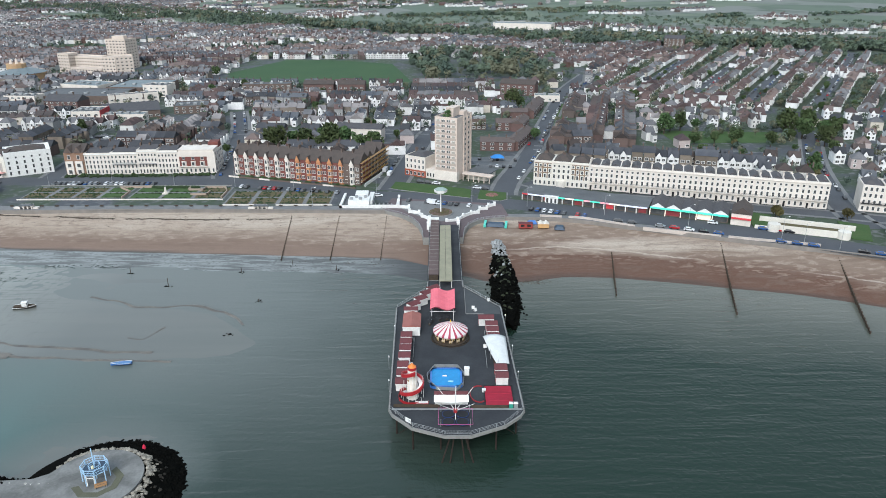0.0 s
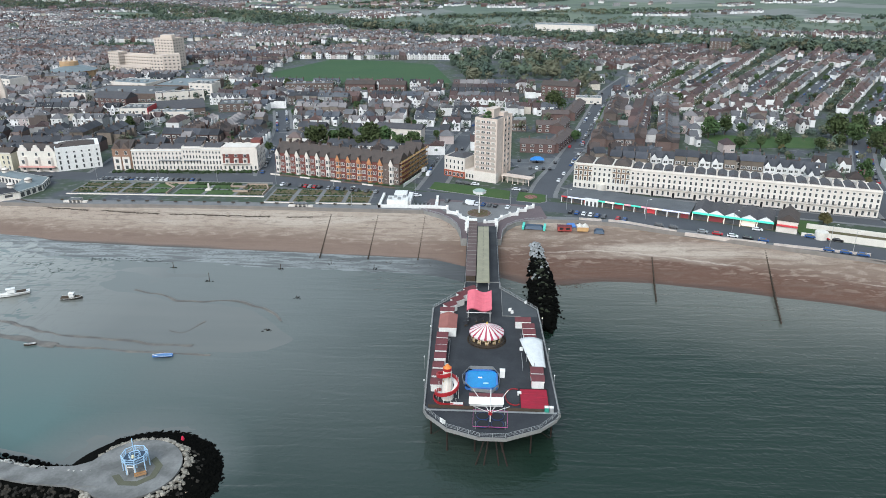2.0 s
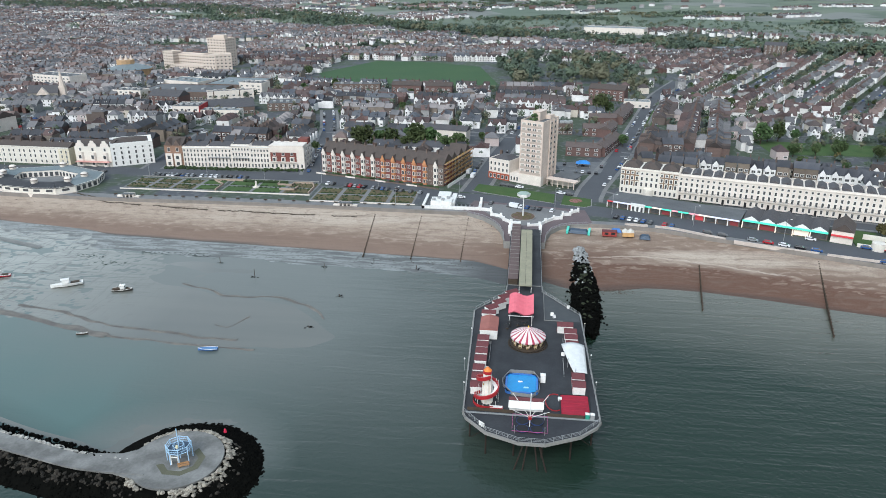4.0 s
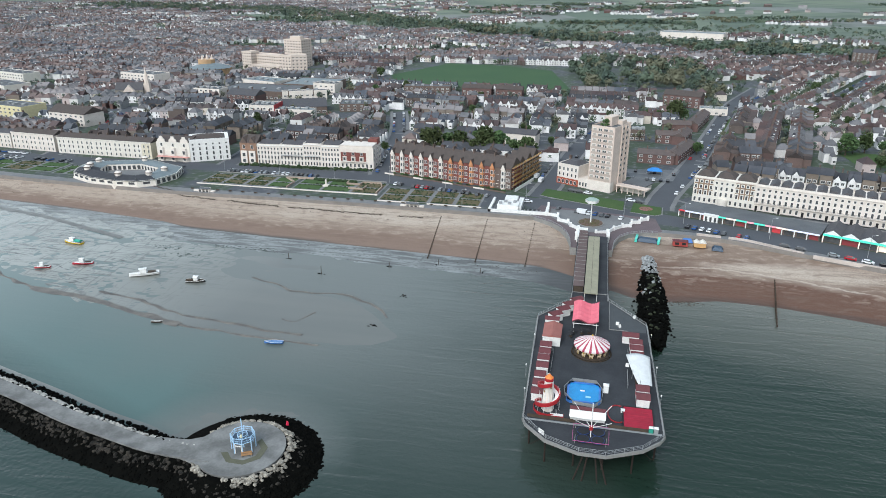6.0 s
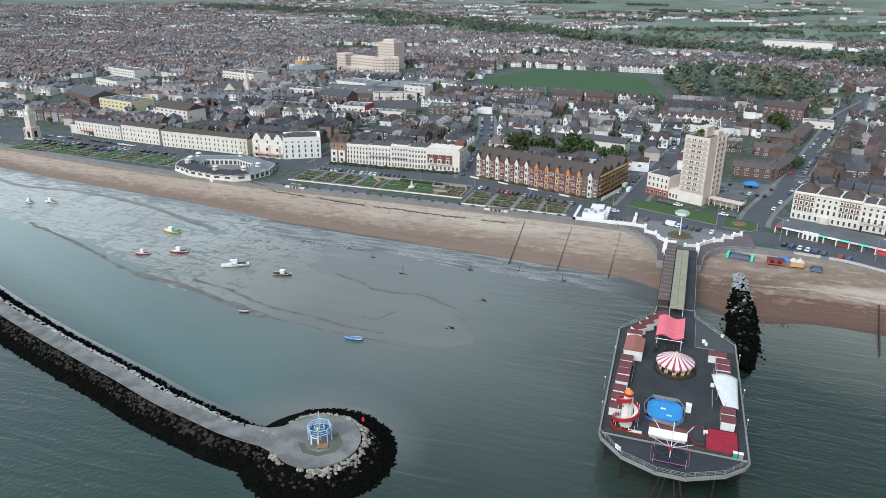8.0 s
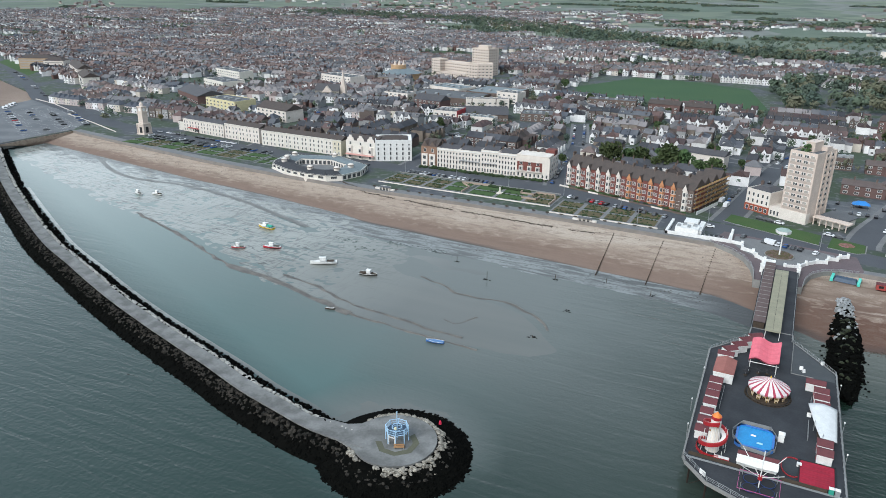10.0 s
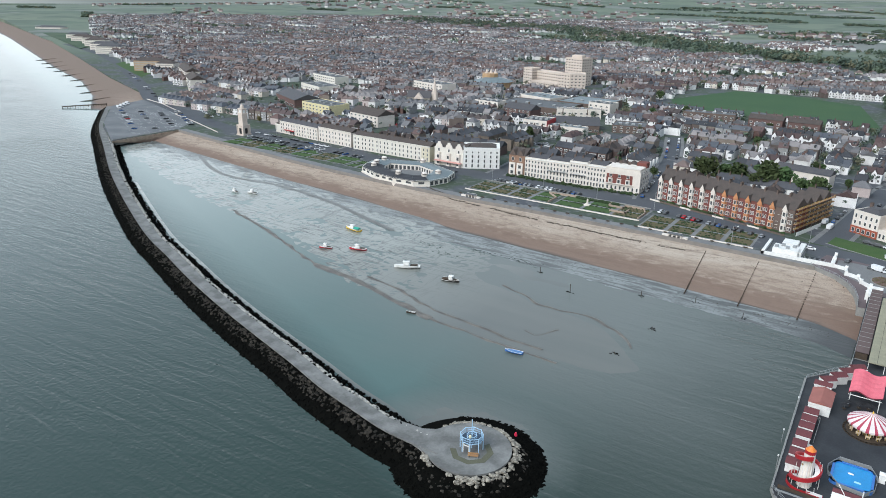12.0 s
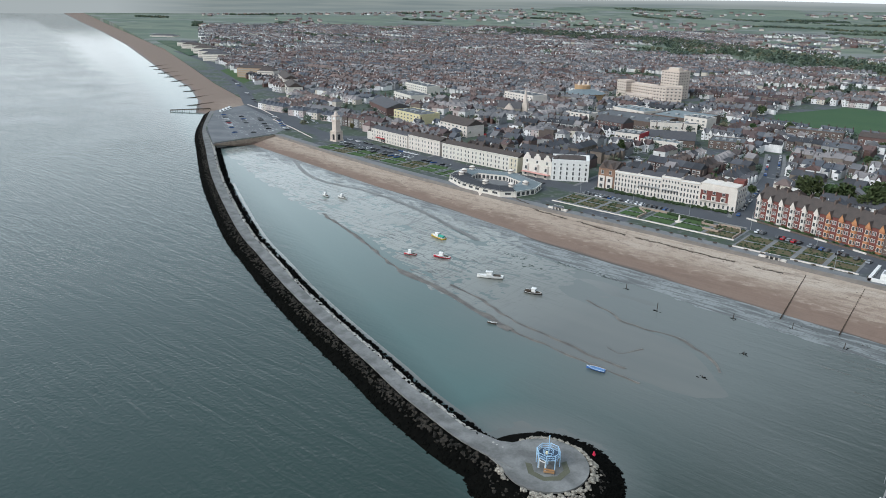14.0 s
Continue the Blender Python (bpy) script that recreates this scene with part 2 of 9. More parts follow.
def part(name, shape, material, parent=None, label="", smooth=False):
    """One mesh object, under its thing where a parent is given."""
    me = shape if isinstance(shape, bpy.types.Mesh) else shape.mesh(name, *(material if isinstance(material, (list, tuple)) else (material,)))
    ob = new(name, me)
    if smooth:
        me.polygons.foreach_set("use_smooth", [True] * len(me.polygons))
    if parent:
        ob.parent = parent
    if label:
        ob["label"] = label
    return ob


def thing(name, label, category, m=None, group="", kind=""):
    ob = tagged(new(name), label, category, group, kind)
    ob.matrix_basis = m or Matrix()
    return ob


def whole(name, shape, material, label, category, m=None, group="", kind="", smooth=False):
    ob = tagged(part(name, shape, material, smooth=smooth), label, category, group, kind)
    if m:
        ob.matrix_basis = m
    return ob


def lerp(table, x):
    xs = [a for a, b in table]
    return float(np.interp(x, xs, [b for a, b in table]))


def edge_pose(a, b, z):
    """A frame at a with x running to b, and its length; y points to the left of that way."""
    d = math.hypot(b[0] - a[0], b[1] - a[1])
    return pose(a[0], a[1], z, 0, 0, math.degrees(math.atan2(b[1] - a[1], b[0] - a[0]))), d

# ---- ground, beach and sea ----
WALL_LINE = [(-4900, 2080), (-3057, 1379), (-2200, 1058), (-1438, 771), (-1116, 634), (-834, 511), (-690, 455), (-655, 447), (-640, 424), (-627, 386), (-610, 368), (-545, 322), (-482, 290), (-481, 346), (-385, 331), (-304, 322), (-213, 317),
             (-158, 318), (-102, 318), (-25, 316), (30, 306), (55, 304), (79, 295), (122, 278), (174, 258), (300, 208), (700, 50), (4900, -1600)]
WATER_LINE = [(-4900, 1960), (-3057, 1300), (-2327, 1045), (-1673, 805), (-1039, 553), (-850, 484), (-735, 428), (-656, 378), (-634, 382), (-550, 323), (-485, 287), (-481, 322), (-390, 309), (-318, 299), (-252, 292), (-199, 284), (-185, 279),
              (-149, 276), (-114, 274), (-66, 271), (-20, 267.5), (-9, 262), (8, 252), (18, 246), (30, 246), (47, 251), (66, 250), (89, 245), (106, 240.5), (127, 235.5), (144, 229), (155, 224), (300, 168), (700, 10), (4900, -1650)]


def land_z(x, y):
    r = math.hypot(x, y)
    k = max(0.0, (r - 1500) / 3400) * min(1.0, max(0.0, (x + 4300) / 1800))
    return 5.0 + 80 * min(k, 1.0) ** 2


def ground_z(x, y):
    w, s = lerp(WATER_LINE, x), lerp(WALL_LINE, x)
    if y >= s:
        return land_z(x, y)
    if y >= w:
        return 3.8 * ((y - w) / max(s - w, 1)) ** 0.85
    return max(-2.5, (y - w) * 0.02)


def ground_sheet():
    xs = sorted(set([round(v, 2) for v in np.concatenate([np.arange(-1100, 340, 6), np.geomspace(340, 4900, 28), -np.geomspace(1100, 4900, 30), [-482.2, -480.8]])]))
    s = Shape()
    rows = None
    rng = random.Random(3)
    for x in xs:
        w, e = lerp(WATER_LINE, x), lerp(WALL_LINE, x)
        ys = [w - 60, w - 20, w - 6] + [w + (e - w) * i / 8 for i in range(9)] + [e + 0.3, e + 6, e + 20]
        ys += [e + 20 + (4950 - e) * q for q in np.linspace(0.1, 1, 22) ** 2.2]
        col = []
        for i, y in enumerate(ys):
            if i < 3:
                z = (-1.6, -0.6, -0.15)[i]
            elif i <= 11:
                u = (i - 3) / 8
                z = 3.8 * u ** 0.85 + (0.12 * math.sin(x * 0.23 + i) * u * (1 - u))
            else:
                z = land_z(x, y)
            col.append((x, y, z))
        if rows is not None:
            n = len(col)
            k = len(s.v)
            s.add(rows + col, [(i, n + i, n + i + 1, i + 1) for i in range(n - 1)])
        rows = col
    return s


def node(m, kind, **sets):
    n = m.node_tree.nodes.new(kind)
    for k, v in sets.items():
        n.inputs[k.replace("_", " ")].default_value = v
    return n


def blend(m, fac, a, b):
    """A mix of two colours (sockets or values) by a socket."""
    x = m.node_tree.nodes.new("ShaderNodeMix")
    x.data_type = "RGBA"
    m.node_tree.links.new(fac, x.inputs[0])
    for v, i in ((a, 6), (b, 7)):
        if isinstance(v, tuple):
            x.inputs[i].default_value = (*v, 1)
        else:
            m.node_tree.links.new(v, x.inputs[i])
    return x.outputs[2]


def ranged(m, sock, lo, hi):
    r = node(m, "ShaderNodeMapRange", From_Min=lo, From_Max=hi)
    m.node_tree.links.new(sock, r.inputs["Value"])
    return r.outputs[0]


def ground_mat():
    """Tarmac, yards and gardens in the town; a patchwork of fields beyond it."""
    m = bpy.data.materials.new("town_ground")
    m.use_nodes = True
    l, b = m.node_tree.links, m.node_tree.nodes["Principled BSDF"]
    b.inputs["Roughness"].default_value = 0.92
    geo = node(m, "ShaderNodeNewGeometry")
    n1, n2, n3 = node(m, "ShaderNodeTexNoise", Scale=0.035, Detail=6.0), node(m, "ShaderNodeTexNoise", Scale=0.25, Detail=4.0), node(m, "ShaderNodeTexNoise", Scale=0.009, Detail=3.0)
    vor = node(m, "ShaderNodeTexVoronoi", Scale=0.0042)
    for x in (n1, n2, n3, vor):
        l.new(geo.outputs["Position"], x.inputs["Vector"])
    town = blend(m, ranged(m, n1.outputs[0], 0.42, 0.54), (0.062, 0.067, 0.076), (0.04, 0.06, 0.034))
    town = blend(m, ranged(m, n2.outputs[0], 0.54, 0.7), town, (0.125, 0.125, 0.128))
    ln = node(m, "ShaderNodeVectorMath")
    ln.operation = "LENGTH"
    l.new(geo.outputs["Position"], ln.inputs[0])
    sep = node(m, "ShaderNodeSeparateColor")
    l.new(vor.outputs["Color"], sep.inputs[0])
    # field greens kept paler than the near grass, in place of distance haze
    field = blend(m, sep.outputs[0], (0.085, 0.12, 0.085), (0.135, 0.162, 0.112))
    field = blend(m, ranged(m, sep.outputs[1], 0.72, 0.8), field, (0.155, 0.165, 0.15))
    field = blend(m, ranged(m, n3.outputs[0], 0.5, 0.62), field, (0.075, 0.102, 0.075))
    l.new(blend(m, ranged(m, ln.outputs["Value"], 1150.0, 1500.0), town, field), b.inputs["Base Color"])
    return m


def beach_mat():
    """Pale sand at the top, brown shingle lower down, redder east of the pier, dark and wet at the water."""
    m = bpy.data.materials.new("beach_sand_and_shingle")
    m.use_nodes = True
    l, b = m.node_tree.links, m.node_tree.nodes["Principled BSDF"]
    b.inputs["Specular IOR Level"].default_value = 0.25
    geo, sep = node(m, "ShaderNodeNewGeometry"), node(m, "ShaderNodeSeparateXYZ")
    l.new(geo.outputs["Position"], sep.inputs[0])

    def noise_at(scale, detail, stretch=(1, 1, 1), distort=0.0):
        mp = node(m, "ShaderNodeMapping")
        mp.inputs["Scale"].default_value = stretch
        l.new(geo.outputs["Position"], mp.inputs[0])
        t = node(m, "ShaderNodeTexNoise", Scale=scale, Detail=detail, Distortion=distort)
        l.new(mp.outputs[0], t.inputs["Vector"])
        return t.outputs[0]

    def calc(op, a, k, c=None):
        x = node(m, "ShaderNodeMath")
        x.operation = op
        for v, i in ((a, 0), (k, 1), (c, 2)):
            if v is None:
                continue
            if isinstance(v, (int, float)):
                x.inputs[i].default_value = v
            else:
                l.new(v, x.inputs[i])
        return x.outputs[0]

    broad, drift, pebble, streak, dune = noise_at(0.12, 6.0, (0.14, 1, 1)), noise_at(0.03, 4.0, (0.25, 1, 1)), noise_at(1.9, 4.0), noise_at(0.5, 4.0, (0.06, 1, 1)), noise_at(0.34, 5.0, (0.5, 1, 1), 0.6)
    level = calc("MULTIPLY_ADD", broad, 1.3, sep.outputs[2])
    east = ranged(m, sep.outputs[0], -24.0, 26.0)
    low = blend(m, east, (0.205, 0.142, 0.110), (0.118, 0.061, 0.042))
    high = blend(m, east, (0.375, 0.298, 0.235), (0.235, 0.17, 0.13))
    c = blend(m, ranged(m, calc("MULTIPLY_ADD", east, -0.35, level), 2.0, 3.2), low, high)
    c = blend(m, calc("MULTIPLY", ranged(m, drift, 0.5, 0.6), ranged(m, level, 2.3, 3.0)), c, (0.45, 0.375, 0.305))
    c = blend(m, calc("MULTIPLY", ranged(m, dune, 0.52, 0.66), 0.45), c, (0.17, 0.118, 0.09))
    c = blend(m, calc("MULTIPLY", ranged(m, streak, 0.46, 0.34), 0.35), c, (0.14, 0.098, 0.075))
    c = blend(m, calc("MULTIPLY", ranged(m, dune, 0.48, 0.36), calc("MULTIPLY", ranged(m, level, 1.6, 2.2), 0.45)), c, (0.42, 0.34, 0.27))
    # broken pale lines of shell along one level, east of the pier
    band = calc("ABSOLUTE", calc("ADD", calc("MULTIPLY_ADD", dune, 0.35, sep.outputs[2]), -2.25), 0.0)
    line = calc("MULTIPLY", ranged(m, band, 0.06, 0.02), calc("MULTIPLY", east, ranged(m, drift, 0.46, 0.52)))
    c = blend(m, calc("MULTIPLY", line, 0.6), c, (0.52, 0.44, 0.37))
    c = blend(m, ranged(m, sep.outputs[0], -560.0, -720.0), c, (0.20, 0.148, 0.118))
    c = blend(m, calc("MULTIPLY", ranged(m, pebble, 0.45, 0.75), 0.6), c, (0.15, 0.108, 0.085))
    c = blend(m, ranged(m, level, 1.05, 0.75), c, blend(m, east, (0.075, 0.062, 0.052), (0.085, 0.05, 0.036)))
    l.new(c, b.inputs["Base Color"])
    r = node(m, "ShaderNodeMapRange", From_Min=0.7, From_Max=1.3, To_Min=0.45, To_Max=0.95)
    l.new(level, r.inputs["Value"]), l.new(r.outputs[0], b.inputs["Roughness"])
    bp, bp2 = node(m, "ShaderNodeBump", Strength=0.4, Distance=0.15), node(m, "ShaderNodeBump", Strength=0.5, Distance=0.5)
    l.new(dune, bp2.inputs["Height"]), l.new(bp2.outputs[0], bp.inputs["Normal"])
    l.new(pebble, bp.inputs["Height"]), l.new(bp.outputs[0], b.inputs["Normal"])
    return m


def water_mat():
    """Green-grey sea with small ripples in uneven patches."""
    m = bpy.data.materials.new("sea_water")
    m.use_nodes = True
    l, b = m.node_tree.links, m.node_tree.nodes["Principled BSDF"]
    b.inputs["Roughness"].default_value, b.inputs["IOR"].default_value = 0.06, 1.333
    geo = node(m, "ShaderNodeNewGeometry")
    big = node(m, "ShaderNodeTexNoise", Scale=0.006, Detail=3.0)
    l.new(geo.outputs["Position"], big.inputs["Vector"])
    # shallow teal water behind the breakwater, grey silty water over the flats
    sep = node(m, "ShaderNodeSeparateXYZ")
    l.new(geo.outputs["Position"], sep.inputs[0])
    warp = node(m, "ShaderNodeTexNoise", Scale=0.02, Detail=4.0)
    l.new(geo.outputs["Position"], warp.inputs["Vector"])

    def wobble(sock, k):
        a = node(m, "ShaderNodeMath")
        a.operation = "MULTIPLY_ADD"
        l.new(warp.outputs[0], a.inputs[0])
        a.inputs[1].default_value = k
        l.new(sock, a.inputs[2])
        return a.outputs[0]

    def times(a, b2):
        x = node(m, "ShaderNodeMath")
        x.operation = "MULTIPLY"
        l.new(a, x.inputs[0]), l.new(b2, x.inputs[1])
        return x.outputs[0]

    diag = node(m, "ShaderNodeVectorMath")
    diag.operation = "DOT_PRODUCT"
    diag.inputs[1].default_value = (0.384, 0.923, 0)
    l.new(geo.outputs["Position"], diag.inputs[0])
    low = node(m, "ShaderNodeVectorMath")
    low.operation = "DOT_PRODUCT"
    low.inputs[1].default_value = (0.33, 1, 0)
    l.new(geo.outputs["Position"], low.inputs[0])
    flat = times(ranged(m, wobble(sep.outputs[0], 60), 0.0, -60.0), ranged(m, wobble(low.outputs["Value"], 60), 120.0, 180.0))
    inside = times(ranged(m, wobble(sep.outputs[0], 60), -20.0, -90.0), ranged(m, diag.outputs["Value"], 66.0, 90.0))
    silt = times(times(ranged(m, wobble(sep.outputs[0], 60), 50.0, -50.0), ranged(m, wobble(sep.outputs[0], 60), -230.0, -110.0)), ranged(m, wobble(low.outputs["Value"], 60), 135.0, 200.0))
    c = blend(m, ranged(m, big.outputs[0], 0.35, 0.65), (0.0105, 0.0235, 0.0165), (0.0155, 0.031, 0.022))
    # open sea blends to a paler tone towards the west
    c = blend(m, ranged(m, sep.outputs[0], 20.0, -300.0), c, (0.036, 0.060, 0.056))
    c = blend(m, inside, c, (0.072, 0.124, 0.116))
    # harbour water paler westward: bright sky sheen put into the colour
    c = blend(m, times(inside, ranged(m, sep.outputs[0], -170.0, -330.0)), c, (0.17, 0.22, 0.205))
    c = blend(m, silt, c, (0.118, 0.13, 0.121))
    # shallows over sand and silt: before the eastern beach and round the breakwater head
    shoal = times(ranged(m, sep.outputs[0], -10.0, 20.0), ranged(m, wobble(low.outputs["Value"], 40), 235.0, 292.0))
    c = blend(m, shoal, c, (0.115, 0.118, 0.098))
    off = node(m, "ShaderNodeVectorMath")
    off.operation = "DISTANCE"
    off.inputs[1].default_value = (-84, 131, 0)
    l.new(geo.outputs["Position"], off.inputs[0])
    ring = times(ranged(m, wobble(off.outputs["Value"], 14), 40.0, 25.0), ranged(m, sep.outputs[1], 128.0, 140.0))
    c = blend(m, ring, c, (0.118, 0.13, 0.121))
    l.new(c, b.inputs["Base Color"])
    mp = node(m, "ShaderNodeMapping")
    mp.inputs["Scale"].default_value, mp.inputs["Rotation"].default_value = (0.16, 1, 1), (0, 0, radians(-4))
    l.new(geo.outputs["Position"], mp.inputs[0])
    w1, w2 = node(m, "ShaderNodeTexNoise", Scale=0.30, Detail=2.5, Distortion=0.6), node(m, "ShaderNodeTexNoise", Scale=0.75, Detail=3.5)
    l.new(mp.outputs[0], w1.inputs["Vector"]), l.new(geo.outputs["Position"], w2.inputs["Vector"])
    b1, b2 = node(m, "ShaderNodeBump", Strength=0.9, Distance=0.42), node(m, "ShaderNodeBump", Strength=0.6, Distance=0.2)
    patch = node(m, "ShaderNodeTexNoise", Scale=0.016, Detail=2.0)
    l.new(geo.outputs["Position"], patch.inputs["Vector"])
    pr = node(m, "ShaderNodeMapRange", From_Min=0.36, From_Max=0.56, To_Min=0.6, To_Max=1.0)
    l.new(patch.outputs[0], pr.inputs["Value"])
    calm = node(m, "ShaderNodeMath")
    calm.operation = "MAXIMUM"
    l.new(inside, calm.inputs[0]), l.new(flat, calm.inputs[1])
    still = node(m, "ShaderNodeMapRange", To_Min=1.0, To_Max=0.12)
    l.new(calm.outputs[0], still.inputs["Value"])
    l.new(times(pr.outputs[0], still.outputs[0]), b1.inputs["Strength"]), l.new(times(pr.outputs[0], still.outputs[0]), b2.inputs["Strength"])
    l.new(w1.outputs[0], b1.inputs["Height"]), l.new(w2.outputs[0], b2.inputs["Height"]), l.new(b1.outputs[0], b2.inputs["Normal"]), l.new(b2.outputs[0], b.inputs["Normal"])
    return m


def haze_mat():
    """Glowing far land and sea under the horizon, haze painted in, fading into the sky."""
    m = bpy.data.materials.new("hazy_distance")
    m.use_nodes = True
    l, n = m.node_tree.links, m.node_tree.nodes
    n.remove(n["Principled BSDF"])
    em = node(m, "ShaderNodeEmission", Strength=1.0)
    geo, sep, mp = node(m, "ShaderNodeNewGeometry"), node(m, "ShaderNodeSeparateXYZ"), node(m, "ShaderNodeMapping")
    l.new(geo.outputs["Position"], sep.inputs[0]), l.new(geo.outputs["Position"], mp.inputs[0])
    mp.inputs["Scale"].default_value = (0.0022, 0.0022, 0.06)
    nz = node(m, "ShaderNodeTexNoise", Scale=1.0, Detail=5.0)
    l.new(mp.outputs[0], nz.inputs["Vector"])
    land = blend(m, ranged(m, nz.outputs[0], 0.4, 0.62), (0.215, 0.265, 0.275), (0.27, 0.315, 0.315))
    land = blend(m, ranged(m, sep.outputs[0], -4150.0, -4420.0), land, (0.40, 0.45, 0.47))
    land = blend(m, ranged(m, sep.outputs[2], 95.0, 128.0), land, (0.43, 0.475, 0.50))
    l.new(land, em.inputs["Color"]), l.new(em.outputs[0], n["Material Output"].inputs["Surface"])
    return m


gs = ground_sheet()
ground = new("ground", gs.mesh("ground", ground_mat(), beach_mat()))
tagged(ground, "town ground sloping up to far fields, with sandy shingle beach", "ground", kind="structure")
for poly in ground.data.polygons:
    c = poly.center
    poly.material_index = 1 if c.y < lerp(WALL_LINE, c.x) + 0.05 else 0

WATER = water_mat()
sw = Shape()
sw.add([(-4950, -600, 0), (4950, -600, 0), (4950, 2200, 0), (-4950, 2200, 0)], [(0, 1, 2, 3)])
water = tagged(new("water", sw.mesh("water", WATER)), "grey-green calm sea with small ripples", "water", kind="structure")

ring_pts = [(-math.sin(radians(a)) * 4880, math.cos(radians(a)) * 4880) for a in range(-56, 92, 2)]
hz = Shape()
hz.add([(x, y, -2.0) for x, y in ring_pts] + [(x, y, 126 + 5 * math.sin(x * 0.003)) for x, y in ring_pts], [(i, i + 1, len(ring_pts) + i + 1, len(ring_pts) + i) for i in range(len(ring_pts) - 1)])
whole("backdrop", hz, haze_mat(), "pale glowing backdrop of far land and sea with painted haze at the horizon", "distance", kind="structure")


def mud_mat():
    """Wet silt with thin dark runnels winding over it."""
    m = bpy.data.materials.new("wet_mud")
    m.use_nodes = True
    l, b = m.node_tree.links, m.node_tree.nodes["Principled BSDF"]
    geo, mp = node(m, "ShaderNodeNewGeometry"), node(m, "ShaderNodeMapping")
    mp.inputs["Scale"].default_value, mp.inputs["Rotation"].default_value = (0.1, 1, 1), (0, 0, radians(21))
    l.new(geo.outputs["Position"], mp.inputs[0])
    big, run1, run2, fine = node(m, "ShaderNodeTexNoise", Scale=0.05, Detail=5.0), node(m, "ShaderNodeTexNoise", Scale=0.11, Detail=3.0, Distortion=1.2), node(m, "ShaderNodeTexNoise", Scale=0.33, Detail=2.0, Distortion=0.8), node(m, "ShaderNodeTexNoise", Scale=1.5, Detail=3.0)
    for x in (big, run1, run2, fine):
        l.new(mp.outputs[0], x.inputs["Vector"])

    def ridge(sock, w):
        a, c = node(m, "ShaderNodeMath"), node(m, "ShaderNodeMath")
        a.operation, c.operation = "SUBTRACT", "ABSOLUTE"
        l.new(sock, a.inputs[0])
        a.inputs[1].default_value = 0.5
        l.new(a.outputs[0], c.inputs[0])
        return ranged(m, c.outputs[0], w, 0.0)

    sep = node(m, "ShaderNodeSeparateXYZ")
    l.new(geo.outputs["Position"], sep.inputs[0])
    west = ranged(m, sep.outputs[0], -125.0, -190.0)
    mp3 = node(m, "ShaderNodeMapping")
    mp3.inputs["Scale"].default_value, mp3.inputs["Rotation"].default_value = (1, 0.14, 1), (0, 0, radians(-8))
    l.new(geo.outputs["Position"], mp3.inputs[0])
    drain = node(m, "ShaderNodeTexNoise", Scale=0.17, Detail=3.0, Distortion=0.5)
    patchy = node(m, "ShaderNodeTexNoise", Scale=0.028, Detail=3.0)
    l.new(mp3.outputs[0], drain.inputs["Vector"]), l.new(geo.outputs["Position"], patchy.inputs["Vector"])
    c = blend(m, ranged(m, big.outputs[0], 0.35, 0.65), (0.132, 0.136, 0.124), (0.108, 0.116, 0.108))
    # mud paler westward, its wet sheen of sky painted into the base colour
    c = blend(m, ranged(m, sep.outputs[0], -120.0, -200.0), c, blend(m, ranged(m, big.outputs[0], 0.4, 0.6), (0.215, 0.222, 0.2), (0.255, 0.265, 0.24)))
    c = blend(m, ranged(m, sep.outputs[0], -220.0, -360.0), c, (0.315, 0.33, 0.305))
    thick = ranged(m, patchy.outputs[0], 0.44, 0.64)
    for sock, w, k in ((run1.outputs[0], 0.012, 0.7), (run2.outputs[0], 0.034, 0.9), (drain.outputs[0], 0.018, 0.55)):
        r, r2 = node(m, "ShaderNodeMath"), node(m, "ShaderNodeMath")
        r.operation = r2.operation = "MULTIPLY"
        l.new(ridge(sock, w), r.inputs[0]), l.new(west, r.inputs[1])
        l.new(r.outputs[0], r2.inputs[0])
        if w == 0.034:
            l.new(thick, r2.inputs[1])
        else:
            r2.inputs[1].default_value = k
        c = blend(m, r2.outputs[0], c, (0.055, 0.058, 0.052))
    l.new(c, b.inputs["Base Color"])
    b.inputs["Roughness"].default_value, b.inputs["IOR"].default_value = 0.14, 1.36
    bp = node(m, "ShaderNodeBump", Strength=0.2, Distance=0.08)
    l.new(fine.outputs[0], bp.inputs["Height"]), l.new(bp.outputs[0], b.inputs["Normal"])
    return m


def fringe_mat():
    """Dark weed and stones strewn in streaks over wet silt at the foot of the beach."""
    m = bpy.data.materials.new("weedy_foreshore")
    m.use_nodes = True
    l, b = m.node_tree.links, m.node_tree.nodes["Principled BSDF"]
    geo, mp = node(m, "ShaderNodeNewGeometry"), node(m, "ShaderNodeMapping")
    mp.inputs["Scale"].default_value = (0.16, 1, 1)
    l.new(geo.outputs["Position"], mp.inputs[0])
    n1, n2 = node(m, "ShaderNodeTexNoise", Scale=0.42, Detail=6.0, Distortion=0.7), node(m, "ShaderNodeTexNoise", Scale=0.8, Detail=4.0)
    l.new(mp.outputs[0], n1.inputs["Vector"]), l.new(geo.outputs["Position"], n2.inputs["Vector"])
    c = blend(m, ranged(m, n1.outputs[0], 0.44, 0.58), (0.20, 0.212, 0.205), (0.06, 0.062, 0.058))
    c = blend(m, ranged(m, n2.outputs[0], 0.54, 0.66), c, (0.05, 0.058, 0.05))
    sep = node(m, "ShaderNodeSeparateXYZ")
    l.new(geo.outputs["Position"], sep.inputs[0])
    c = blend(m, ranged(m, sep.outputs[0], -34.0, -14.0), c, (0.03, 0.03, 0.028))
    l.new(c, b.inputs["Base Color"])
    b.inputs["Roughness"].default_value = 0.3
    bp = node(m, "ShaderNodeBump", Strength=0.6, Distance=0.2)
